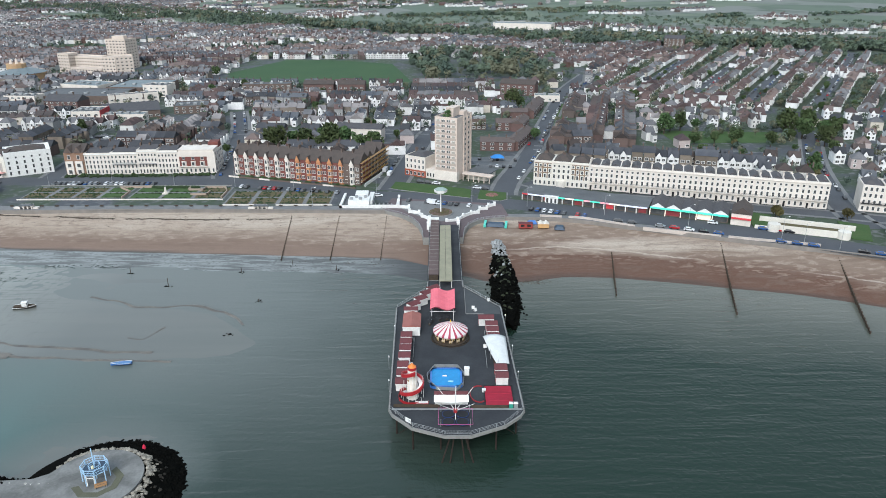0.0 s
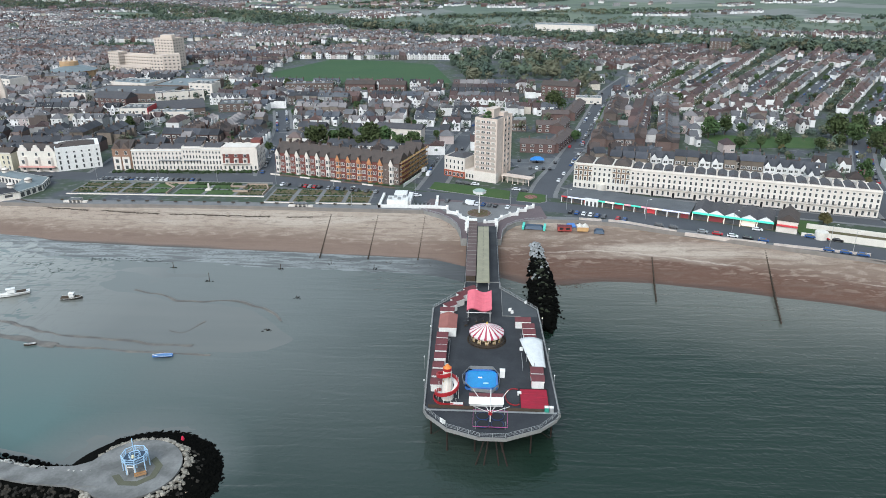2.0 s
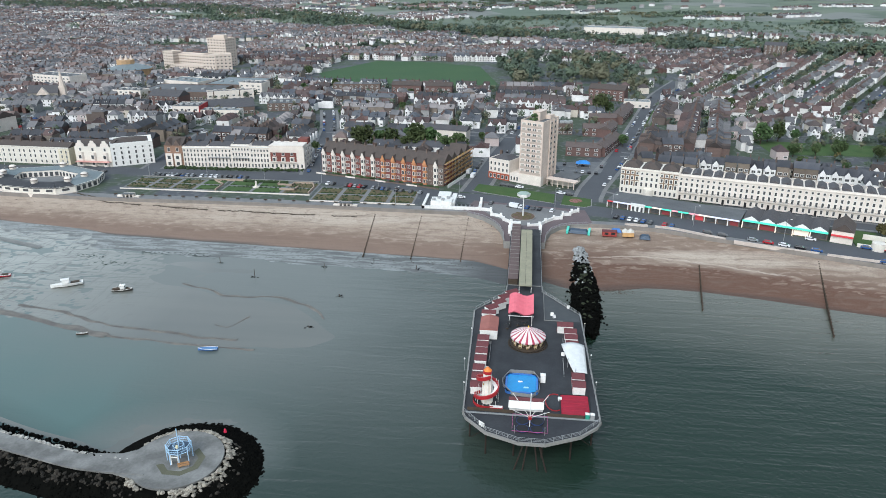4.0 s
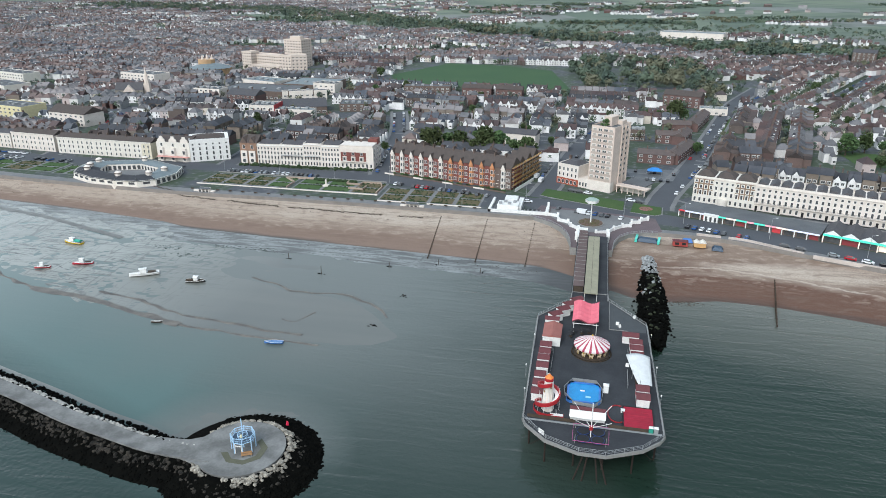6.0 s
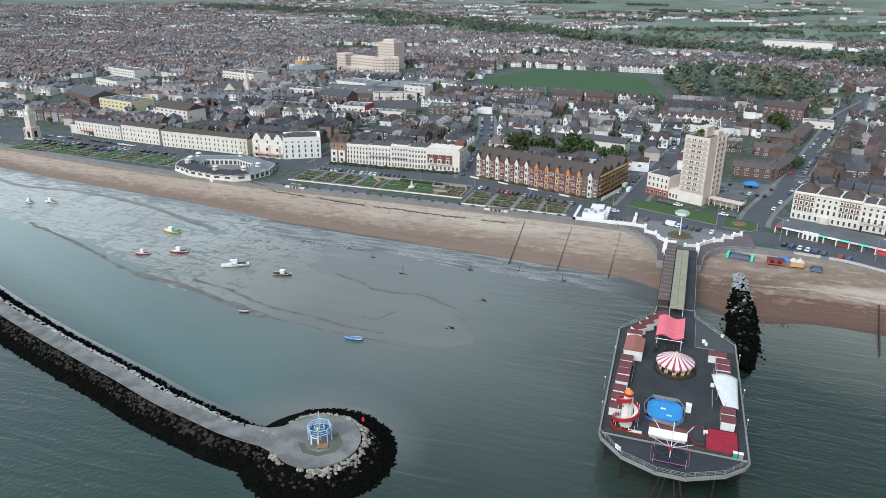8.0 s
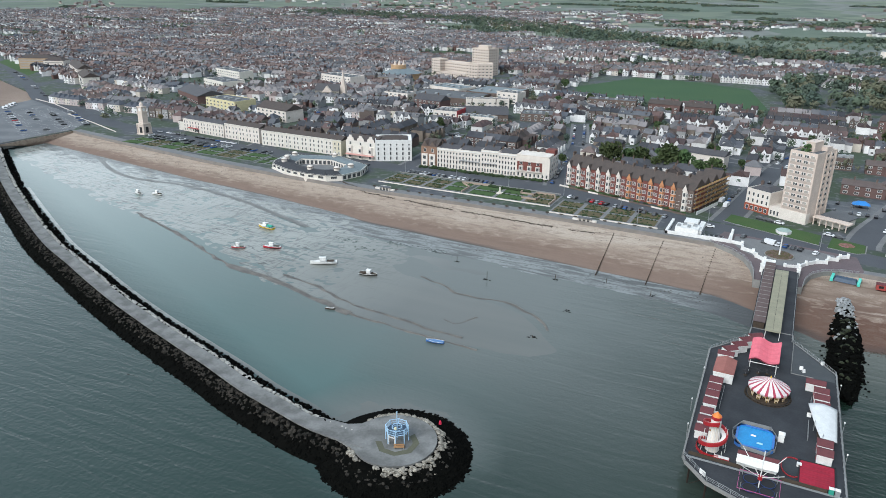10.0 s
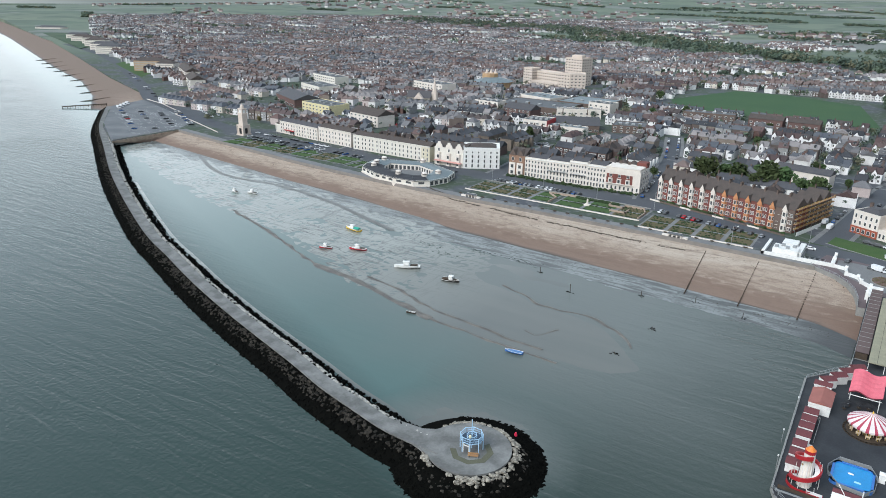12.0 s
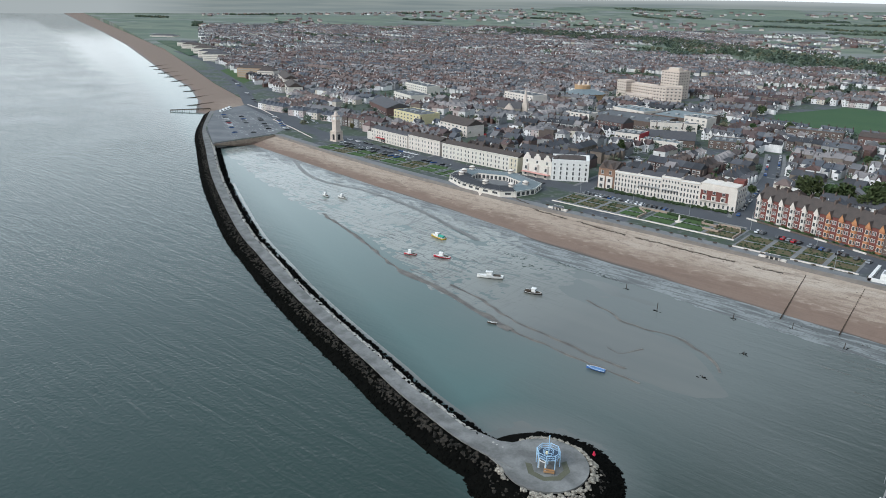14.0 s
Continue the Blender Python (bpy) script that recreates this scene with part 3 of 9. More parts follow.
    l.new(n1.outputs[0], bp.inputs["Height"]), l.new(bp.outputs[0], b.inputs["Normal"])
    return m


# ---- mud flats in the harbour ----
def mud_height(x, y):
    """Above the water inside the bank's outline, below it in the channel."""
    low = lerp([(-500, 300), (-436, 279), (-338, 246), (-280, 234.5), (-239, 225), (-201, 210), (-175, 201), (-146, 192), (-125, 188.5), (-106, 187.5), (-76, 187.5), (-66, 190), (-58, 199), (-50, 225), (-20, 262), (0, 262)], x)
    low += 4 * noise.noise((x * 0.03, 0, 7)) + 2 * noise.noise((x * 0.12, 0, 2))
    n = noise.noise((x * 0.02, y * 0.05, 0)) + 0.5 * noise.noise((x * 0.08, y * 0.16, 3))
    q = noise.noise((x * 0.05 + 9, y * 0.22 + x * 0.06, 1))
    r2 = noise.noise((x * 0.09 + 4, y * 0.13 - x * 0.05, 5))
    west = min(1.0, max(0.0, (-140 - x) / 50))
    gully = -0.20 * (max(0.0, 1 - abs(q) * 10) + 0.7 * max(0.0, 1 - abs(r2) * 12)) * west
    rise = min(1.0, (y - low) / 5) * 0.11
    if y < low:
        return (y - low) * 0.03
    # east of the boats only a low smooth bank lies dry, up to the winding ridge
    top = lerp([(-170, 252), (-140, 236), (-110, 226), (-92, 225), (-78, 221), (-68, 212), (-60, 203)], x) + 2 * noise.noise((x * 0.1, 3, 2))
    bank = 0.05 * max(0.0, min(1.0, (top - y) / 4)) - 0.05
    return rise * (0.45 + 0.55 * west) + 0.028 * n + gully + bank * (1 - west) - 0.02 * (1 - west)


ms = Shape()
mx, my = np.arange(-485, -8, 1.5), np.arange(172, 322, 1.1)
mz = [[max(mud_height(x, y), -0.6) if y < lerp(WATER_LINE, x) + 3 else -0.4 for y in my] for x in mx]
nv = len(my)
ms.add([(x, y, mz[i][j]) for i, x in enumerate(mx) for j, y in enumerate(my)],
       [(i * nv + j, (i + 1) * nv + j, (i + 1) * nv + j + 1, i * nv + j + 1) for i in range(len(mx) - 1) for j in range(nv - 1)])
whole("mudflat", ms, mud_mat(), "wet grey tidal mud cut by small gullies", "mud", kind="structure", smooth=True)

fringe = [(x, lerp(WATER_LINE, x)) for x in np.arange(-478, -5, 4)]
fs = Shape()
fv = []
for x, y in fringe:
    wide = 13 + 3 * noise.noise((x * 0.04, 1, 4)) + 2 * noise.noise((x * 0.2, 5, 4))
    fv += [(x, y + 1.5, 0.24), (x, y - 1.5, 0.12 + 0.03 * noise.noise((x * 0.3, 0, 1))), (x, y - wide * 0.5, 0.10 + 0.05 * noise.noise((x * 0.3, 2, 1))), (x, y - wide, 0.055 + 0.05 * noise.noise((x * 0.35, 9, 1))), (x, y - wide - 3, -0.1)]
fs.add(fv, [(i * 5 + j + 1, (i + 1) * 5 + j + 1, (i + 1) * 5 + j, i * 5 + j) for i in range(len(fringe) - 1) for j in range(4)])
whole("foreshore", fs, fringe_mat(), "dark weedy foreshore of wet stones and silt", "foreshore", kind="structure", smooth=True)

# ---- the curved stone breakwater ----
ARM_Z = 4.0
ARM = [(-84, 126), (-99.5, 126.3), (-113.3, 129), (-128.8, 132.6), (-145.1, 137.7), (-162.8, 142.7), (-188.3, 150.1), (-218, 159.7), (-252.4, 172.4), (-295.2, 189), (-388, 234), (-473, 281), (-550, 325), (-634, 384)]
HEAD = (-79.0, 130.3)


def smooth_line(pts, step):
    """Even points on a soft curve through pts."""
    out = []
    for i in range(len(pts) - 1):
        p0, p1, p2, p3 = pts[max(i - 1, 0)], pts[i], pts[i + 1], pts[min(i + 2, len(pts) - 1)]
        n = max(2, int(math.dist(p1, p2) / step))
        for k in range(n):
            t = k / n
            out.append(tuple(0.5 * (2 * p1[c] + (p2[c] - p0[c]) * t + (2 * p0[c] - 5 * p1[c] + 4 * p2[c] - p3[c]) * t * t + (3 * p1[c] - p0[c] - 3 * p2[c] + p3[c]) * t ** 3) for c in (0, 1)))
    return out + [tuple(pts[-1])]


def ribbon(line, offsets):
    """A sheet along a line; offsets: (distance to the left, height)."""
    s = Shape()
    vs, n = [], len(offsets)
    for i, p in enumerate(line):
        a, b = line[max(i - 1, 0)], line[min(i + 1, len(line) - 1)]
        d = math.dist(a, b)
        nx, ny = -(b[1] - a[1]) / d, (b[0] - a[0]) / d
        vs += [(p[0] + nx * o, p[1] + ny * o, z) for o, z in offsets]
    return s.add(vs, [(i * n + j, i * n + j + 1, (i + 1) * n + j + 1, (i + 1) * n + j) for i in range(len(line) - 1) for j in range(n - 1)])


arm_line = smooth_line(ARM, 4)
WALK = mat("worn_grey_concrete", (0.205, 0.205, 0.197), (0.125, 0.125, 0.12), 0.22, 0.9, 1.5, 0.2, amount=1.2)
breakwater = thing("breakwater", "long curved breakwater with grey concrete walkway and dark rock slopes", "breakwater")
part("walkway", ribbon(arm_line, [(-2.4, ARM_Z - 0.4), (-2.4, ARM_Z), (2.4, ARM_Z), (2.4, ARM_Z - 0.4)]), WALK, breakwater, "pale worn concrete walkway")
part("kerb", ribbon(arm_line, [(2.2, ARM_Z + 0.004), (2.2, ARM_Z + 0.2), (2.5, ARM_Z + 0.2), (2.5, ARM_Z - 0.2)]), WALK, breakwater)
part("rock_core", ribbon(arm_line, [(11.0, -1.2), (6.0, 1.6), (2.4, ARM_Z - 0.5), (-2.4, ARM_Z - 0.4), (-4.2, 2.6), (-8.4, -0.8)]), ROCK, breakwater, "black weed-covered rock slope")
hs = Shape()
for k, (r, z) in enumerate(((21.0, -0.8), (12.0, ARM_Z - 0.7), (10.4, ARM_Z - 0.5))):
    hs.add([(HEAD[0] + r * math.cos(i * math.pi / 24), HEAD[1] + r * math.sin(i * math.pi / 24), z) for i in range(48)], [])
hs.f += [(k * 48 + i, k * 48 + (i + 1) % 48, (k + 1) * 48 + (i + 1) % 48, (k + 1) * 48 + i) for k in range(2) for i in range(48)]
hs.mi += [0] * (len(hs.f))
part("rock_core", hs, ROCK, breakwater, "black weed-covered rock slope")
part("round_head", Shape().tube(HEAD[0], HEAD[1], ARM_Z - 1, ARM_Z + 0.008, 10.6, n=56), WALK, breakwater, "round pale concrete platform")
part("approach", Shape().prism([(-103.5, 128.6), (-100, 129.8), (-93, 130.4), (-90, 132.2), (-88.2, 135.6), (-85, 138), (-74, 134), (-74, 121.5), (-80, 120.6), (-86, 122.2), (-92, 123.8), (-102, 124.8)], ARM_Z - 0.5, ARM_Z + 0.03), WALK, breakwater, "flared grey concrete end of the walkway")
octo = [(HEAD[0] + 1.2 + 5.5 * math.cos(a), HEAD[1] - 0.8 + 5.5 * math.sin(a)) for a in np.arange(8) * math.pi / 4 + math.pi / 8]
octi = [(HEAD[0] + 1.2 + 3.9 * math.cos(a), HEAD[1] - 0.8 + 3.9 * math.sin(a)) for a in np.arange(8) * math.pi / 4 + math.pi / 8]
for i in (0, 4, 5, 6, 7):
    j = (i + 1) % 8
    part("paving_panel", Shape().prism([octi[i], octo[i], octo[j], octi[j]], ARM_Z, ARM_Z + 0.07), mat("dark_paving_panel", (0.12, 0.12, 0.085), rough=0.9) if i == 0 else bpy.data.materials["dark_paving_panel"], breakwater)

whole("silt_edge", ribbon(smooth_line([(x + 3.6, y + 8.2) for x, y in [(-90, 134), (-101, 125.5)] + ARM[2:11]], 3), [(1.0, -0.2), (0.0, 0.03), (-1.3, 0.02), (-2.6, -0.15)]), bpy.data.materials["wet_mud"], "narrow edge of wet silt inside the breakwater", "mud", kind="structure")
sx_, sy_ = np.arange(-132, -52, 1.2), np.arange(133, 160, 1.0)
silt_s = Shape().add([(x, y, max(-0.4, 0.035 - 0.016 * max(0.0, math.dist((x, y), (-82, 131)) - 18) - 0.012 * max(0.0, x + 68) - 0.02 * max(0.0, -104 - x) + 0.055 * noise.noise((x * 0.16, y * 0.3, 1)) + 0.03 * noise.noise((x * 0.5, y * 0.8, 2)))) for x in sx_ for y in sy_],
                     [(i * len(sy_) + j, (i + 1) * len(sy_) + j, (i + 1) * len(sy_) + j + 1, i * len(sy_) + j + 1) for i in range(len(sx_) - 1) for j in range(len(sy_) - 1)])
whole("silt_edge", silt_s, bpy.data.materials["wet_mud"], "smooth wet silt round the breakwater head", "mud", kind="structure", smooth=True)
rng = random.Random(11)
stones = Shape()
stones.slot = 0
for i, p in enumerate(arm_line[:-1]):
    q = arm_line[i + 1]
    d = math.dist(p, q)
    ux, uy = (q[0] - p[0]) / d, (q[1] - p[1]) / d
    near = 1.0 if p[0] > -250 else 0.6
    for k in range(int(60 * near)):
        o = rng.uniform(2.6, 5.6) if k % 2 == 0 else rng.uniform(3.0, 10.6 if p[0] > -380 else 12.5)
        z = ARM_Z - 0.5 - (o - 2.4) * 0.56
        stones.slot = 1 if (o < 5.8 and rng.random() < 0.85 - 0.16 * (o - 2.6)) else 0
        t = rng.uniform(0, d)
        stones.stone(p[0] + ux * t - uy * o, p[1] + uy * t + ux * o, z, rng.uniform(0.34, 0.72), rng)
    for k in range(int(34 * near)):
        o = rng.uniform(4.3, 8.4) if k % 2 else rng.uniform(2.7, 4.0)
        z = ARM_Z - 0.15 - (o - 2.4) * 0.6
        stones.slot = 2 if o < 4.0 and rng.random() < 0.85 else 0
        t = rng.uniform(0, d)
        stones.stone(p[0] + ux * t + uy * o, p[1] + uy * t - ux * o, z, rng.uniform(0.4, 0.8), rng)
for k in range(2200):
    a = rng.uniform(-2.9, 2.3)
    r = rng.uniform(12.2, 20.6)
    stones.slot = 1 if r < 15.2 and rng.random() < 0.62 - 0.12 * (r - 12) and -2.8 < a < 0.7 else 0
    stones.stone(HEAD[0] + r * math.cos(a), HEAD[1] + r * math.sin(a), ARM_Z - 0.75 - (r - 11) * 0.42, rng.uniform(0.4, 0.85), rng)
DIMROCK = mat("weathered_brown_rock", (0.042, 0.036, 0.029), (0.01, 0.009, 0.0075), 0.9, 0.9, 3, 0.5, amount=1.4, spec=0.2)
st = part("boulders", stones, (ROCK, DIMROCK, mat("bleached_rock", (0.5, 0.48, 0.44), (0.3, 0.28, 0.25), 0.9, 0.9, 3, 0.4, amount=1.2)), breakwater, "loose dark and pale boulders")
st["kind"] = "stuff"
boulder_meshes = [Shape().stone(0, 0, 0, 1.0, rng).mesh("boulder", PALEROCK) for _ in range(6)]
for k in range(290):
    a = rng.uniform(-2.6, 2.75)
    r = 11.2 + abs(rng.gauss(0, 0.9 if -1.3 < a < 0.9 else 0.3))
    if -2.6 < a < -1.3 and k % 4:
        continue
    ob = part("boulder", boulder_meshes[k % 6], None, breakwater)
    ob.matrix_basis = Matrix.LocRotScale((HEAD[0] + r * math.cos(a), HEAD[1] + r * math.sin(a), ARM_Z - 0.25 - (r - 11) * 0.5), Euler((0, 0, rng.uniform(0, 6))), Vector((rng.uniform(0.8, 1.3), 1, 0.9)) * rng.uniform(0.35, 0.8))

whole("creek", ribbon(smooth_line([(-440, 322), (-423, 317), (-375, 292), (-346, 285.5), (-311, 288), (-269, 282), (-236, 272), (-205, 262)], 3), [(1.6, 0.1), (0.6, 0.17), (-0.6, 0.17), (-1.6, 0.1)]), mat("dark_creek_silt", (0.085, 0.085, 0.078), (0.14, 0.14, 0.13), 0.12, 0.3, 1.5, 0.3, amount=1.2), "dark winding drain across the mud", "mud", kind="structure")
# thin winding ridges of silt left by the tide
SILT = mat("brown_ridge_silt", (0.155, 0.14, 0.122), (0.095, 0.088, 0.08), 0.2, 0.5, 2, 0.4, amount=1.2)
for ridge_line, half in (([(-127.4, 234.3), (-115.3, 229.5), (-103.9, 225.0), (-91.2, 227.0), (-82.2, 224.5), (-72.8, 219.3), (-67.5, 212.2)], 0.35), ([(-204.4, 207), (-189.4, 205), (-172, 202.4), (-156, 197.3), (-146.6, 195.5), (-133.8, 191.7)], 0.9), ([(-133.8, 191.7), (-117.4, 190), (-104.4, 189.1), (-94.2, 189.2), (-82.2, 189.1)], 0.4),
                         ([(-177.1, 209), (-160, 206.4), (-147.2, 201.8), (-135.6, 198.2), (-117.1, 197.2), (-105, 194.5), (-90.2, 193.8)], 0.45), ([(-101.8, 203.2), (-97.5, 202.2), (-95, 205), (-92.8, 210)], 0.3), ([(-294.3, 239.4), (-264, 229.5), (-235.6, 219.5), (-204.4, 207)], 0.5)):
    rid = ribbon(smooth_line(ridge_line, 1.5), [(half * 1.6, -0.04), (half * 0.4, 0.16), (-half * 0.5, 0.13), (-half * 2.2, -0.04)])
    rid.v = [(x + 1.1 * noise.noise((x * 0.13, y * 0.13, 2)), y + 1.3 * noise.noise((x * 0.16, y * 0.16, 8)), z + 0.2 * noise.noise((x * 0.1, y * 0.1, 5))) for x, y, z in rid.v]
    whole("silt_ridge", rid, SILT, "thin winding ridge of brown silt", "mud", kind="structure")

# ---- rock groyne beside the pier ----
rg = thing("rock_groyne", "mound of boulders, pale at the shore and black below", "rock groyne")
gst = Shape()
for k in range(1100):
    t = rng.random()
    y = 282 - 74 * t
    half = lerp([(0, 3.5), (0.3, 4.6), (0.8, 5.2), (1, 2.0)], t)
    cx = lerp([(0, 23), (0.4, 23), (1, 21.5)], t)
    u = rng.uniform(-1, 1)
    gst.slot = 1 if rng.random() < lerp([(0, 0.95), (0.14, 0.85), (0.22, 0.4), (0.3, 0.06), (0.5, 0.01), (1, 0)], t) else 2 if rng.random() < lerp([(0, 0.3), (0.3, 0.45), (0.6, 0.18), (1, 0)], t) * (1 - abs(u)) else 0
    gst.stone(cx + u * half, y, 3.4 * (1 - u * u) * (1 - 0.35 * t) + rng.uniform(-0.4, 0.3), rng.uniform(0.45, 0.95) if t < 0.3 else rng.uniform(0.6, 1.2), rng)
for k in range(90):
    t = rng.random() ** 1.4
    side = rng.choice((-1, 1))
    x, y = 22.6 + side * (4.4 + abs(rng.gauss(0, 1.1))), 282 - 70 * t
    gst.slot = 1 if t < 0.2 else 0
    gst.stone(x, y, lerp([(0, 2.0), (0.25, 0.35), (1, -0.1)], t), rng.uniform(0.25, 0.6), rng)
gs2 = part("boulders", gst, (ROCK, mat("grey_rock", (0.34, 0.35, 0.35), (0.17, 0.175, 0.17), 0.8, 0.85, 3, 0.3, amount=1.3), mat("weedy_rock", (0.035, 0.042, 0.022), (0.012, 0.013, 0.009), 0.8, 0.8, 3, 0.4)), rg)
gs2["kind"] = "stuff"
part("core", Shape().hip(18.5, 27, 210, 281, -1, 2.4), ROCK, rg)

# ---- the bandstand on the breakwater head ----
bx, by = HEAD[0] + 0.6, HEAD[1] + 0.2
band = thing("lookout_shelter", "pale blue octagonal steel lookout with dark floor and railing", "shelter", pose(bx, by, ARM_Z))
ang8 = np.arange(8) * math.pi / 4 + math.pi / 8
ring8 = [(2.85 * math.cos(a), 2.85 * math.sin(a)) for a in ang8]
for x, y in ring8:
    part("post", Shape().rod((x, y, 0), (x, y, 4.3), 0.13), PALEBLUE, band)
part("upper_floor", Shape().prism([(0.96 * x, 0.96 * y) for x, y in ring8], 2.75, 2.95), paint("dark_blue_floor", (0.05, 0.08, 0.12), 0.6), band)
for i in range(8):
    a, b = ring8[i], ring8[(i + 1) % 8]
    for z in (2.9, 3.55, 4.2):
        part("rail", Shape().rod((*a, z), (*b, z), 0.08 if z != 3.55 else 0.04), PALEBLUE, band)
    bars = Shape()
    for k in range(1, 8):
        x, y = a[0] + (b[0] - a[0]) * k / 8, a[1] + (b[1] - a[1]) * k / 8
        bars.rod((x, y, 2.95), (x, y, 4.2), 0.02, 4)
    part("railing_panel", bars, PALEBLUE, band)
for i in range(8):
    a, b = [(1.25 * math.cos(ang8[q % 8]), 1.25 * math.sin(ang8[q % 8])) for q in (i, i + 1)]
    part("inner_rail", Shape().rod((*a, 3.9), (*b, 3.9), 0.07).rod((*a, 3.4), (*b, 3.4), 0.04).rod((*a, 2.95), (*a, 3.9), 0.05), PALEBLUE, band)
part("doorway", Shape().box(-0.9, -0.75, -2.7, -2.55, 0, 2.75).box(0.75, 0.9, -2.7, -2.55, 0, 2.75).box(-0.9, 0.9, -2.7, -2.55, 2.1, 2.3), WHITEPAINT, band)
part("mast", Shape().rod((0, 0, 0), (0, 0, 8.2), 0.12), PALEBLUE, band)
part("lantern", Shape().tube(0.3, -1.3, 3.9, 4.5, 0.35, 0.25, 8), paint("cream_lantern", (0.8, 0.75, 0.5)), band)
bench = thing("bench", "brown slatted wooden bench on the concrete", "bench", pose(-76.2, 127.6, ARM_Z + 0.03, 0, 0, 28))
for k in range(4):
    part("seat_slat", Shape().box(-1.3, 1.3, -0.4 + 0.2 * k, -0.25 + 0.2 * k, 0.42, 0.48), WOOD, bench)
part("backrest", Shape().box(-1.3, 1.3, 0.42, 0.5, 0.5, 0.95), WOOD, bench)
for sx in (-1.1, 1.1):
    part("leg", Shape().box(sx - 0.08, sx + 0.08, -0.4, 0.45, 0, 0.42), CONCRETE, bench)
whole("marker_buoy", Shape().tube(0, 0, 0, 0.9, 0.45, 0.2, 10).tube(0, 0, -0.3, 0, 0.3, 0.45, 10), paint("bright_red", (0.7, 0.03, 0.08)), "small red marker resting on the black rocks", "buoy", pose(-73.1, 143.6, 2.4))

# ---- the pier ----
PZ = 7.5
pier = thing("pier", "seaside pier with dark grey deck on iron piles", "pier")
HEADLINE = [(-13.7, 152.2), (-12.8, 150), (-7.6, 144.5), (0.3, 141.3), (6.7, 141.3), (15.1, 145.3), (19.3, 149.5), (20.4, 151.7), (18.9, 209.9), (7.0, 226.1), (7.0, 231), (-5.3, 231), (-5.6, 223.4), (-15.3, 209.6)]
part("head_deck", Shape().prism(HEADLINE, PZ - 0.5, PZ), DECK, pier, "dark grey deck of the pier head")
part("neck_deck", Shape().prism([(-5.5, 231), (7.0, 231), (6.8, 290), (-5.8, 290)], PZ - 0.5, PZ), DECK, pier)
part("ramp", Shape().add([(-5.8, 290, PZ), (6.8, 290, PZ), (7.5, 301, 5.16), (-6.5, 301, 5.16), (-5.8, 290, PZ - 0.6), (6.8, 290, PZ - 0.6), (7.5, 301, 4.5), (-6.5, 301, 4.5)],
                         [(0, 1, 2, 3), (7, 6, 5, 4), (0, 4, 5, 1), (1, 5, 6, 2), (3, 2, 6, 7), (0, 3, 7, 4)]), PINKPAVE, pier, "sloping paved ramp to the promenade")
edge = Shape()
for a, b in zip(HEADLINE, HEADLINE[1:] + HEADLINE[:1]):
    edge.ring([a, b], PZ - 0.75, PZ + 0.12, 0.35)
part("edge_beam", edge, CONCRETE, pier, "pale edge beam round the deck")
part("planking_seam", Shape().box(-13, 19.8, 151.9, 152.5, PZ + 0.004, PZ + 0.1), STEEL, pier)
pile_mesh = Shape().tube(0, 0, -3, PZ - 0.5, 0.22, n=8).mesh("pile", RUST)
for y in np.arange(146, 228, 6.5):
    lo = lerp([(141, 0), (144.5, -7), (152, -12.5), (210, -14), (224, -5), (232, -5)], y)
    hi = lerp([(141, 6), (145.3, 13), (152, 19.2), (209, 18), (226, 6.5), (232, 6.5)], y)
    for x in np.linspace(lo + 0.6, hi - 0.6, max(2, int((hi - lo) / 6) + 1)):
        part("pile", pile_mesh, None, pier).matrix_basis = pose(x, y, 0)
for y in np.arange(233, 290, 7):
    for x in (-4.8, 0.6, 6.0):
        part("pile", pile_mesh, None, pier).matrix_basis = pose(x, y, 0)
for dx in (-4.5, -2.2, 2.0, 4.4):
    part("raking_pile", Shape().rod((3.5 + dx * 0.35, 143, PZ - 0.5), (3.5 + dx, 140.2, -2), 0.2), RUST, pier)
for y in np.arange(148, 226, 13):
    lo = lerp([(141, 0), (152, -12.5), (210, -14), (224, -5)], y)
    hi = lerp([(141, 6), (152, 19.2), (209, 18), (226, 6.5)], y)
    part("cross_beam", Shape().box(lo, hi, y - 0.2, y + 0.2, PZ - 1.2, PZ - 0.5), RUST, pier)


for y in np.arange(151, 224, 6.5):
    lo = lerp([(141, 0), (152, -12.5), (210, -14), (224, -5)], y)
    hi = lerp([(141, 6), (152, 19.2), (209, 18), (226, 6.5)], y)
    n = max(2, int((hi - lo) / 6))
    for k in range(n):
        xa, xb = lo + (hi - lo) * k / n, lo + (hi - lo) * (k + 1) / n
        part("brace", Shape().rod((xa, y, 1.0), (xb, y, PZ - 0.8), 0.09, 5).rod((xa, y, PZ - 0.8), (xb, y, 1.0), 0.09, 5), RUST, pier)
for x in (-11.5, -5.5, 0.5, 6.5, 12.5, 17.5):
    part("long_beam", Shape().box(x - 0.25, x + 0.25, 149 if abs(x - 3) > 9 else 144, 211 if abs(x - 3) > 9 else 226, PZ - 1.5, PZ - 0.5), RUST, pier)
for x in np.linspace(-11.5, 18.2, 13):
    part("joist", Shape().box(x - 0.12, x + 0.12, 152, 208, PZ - 0.9, PZ - 0.5), TIMBER, pier)


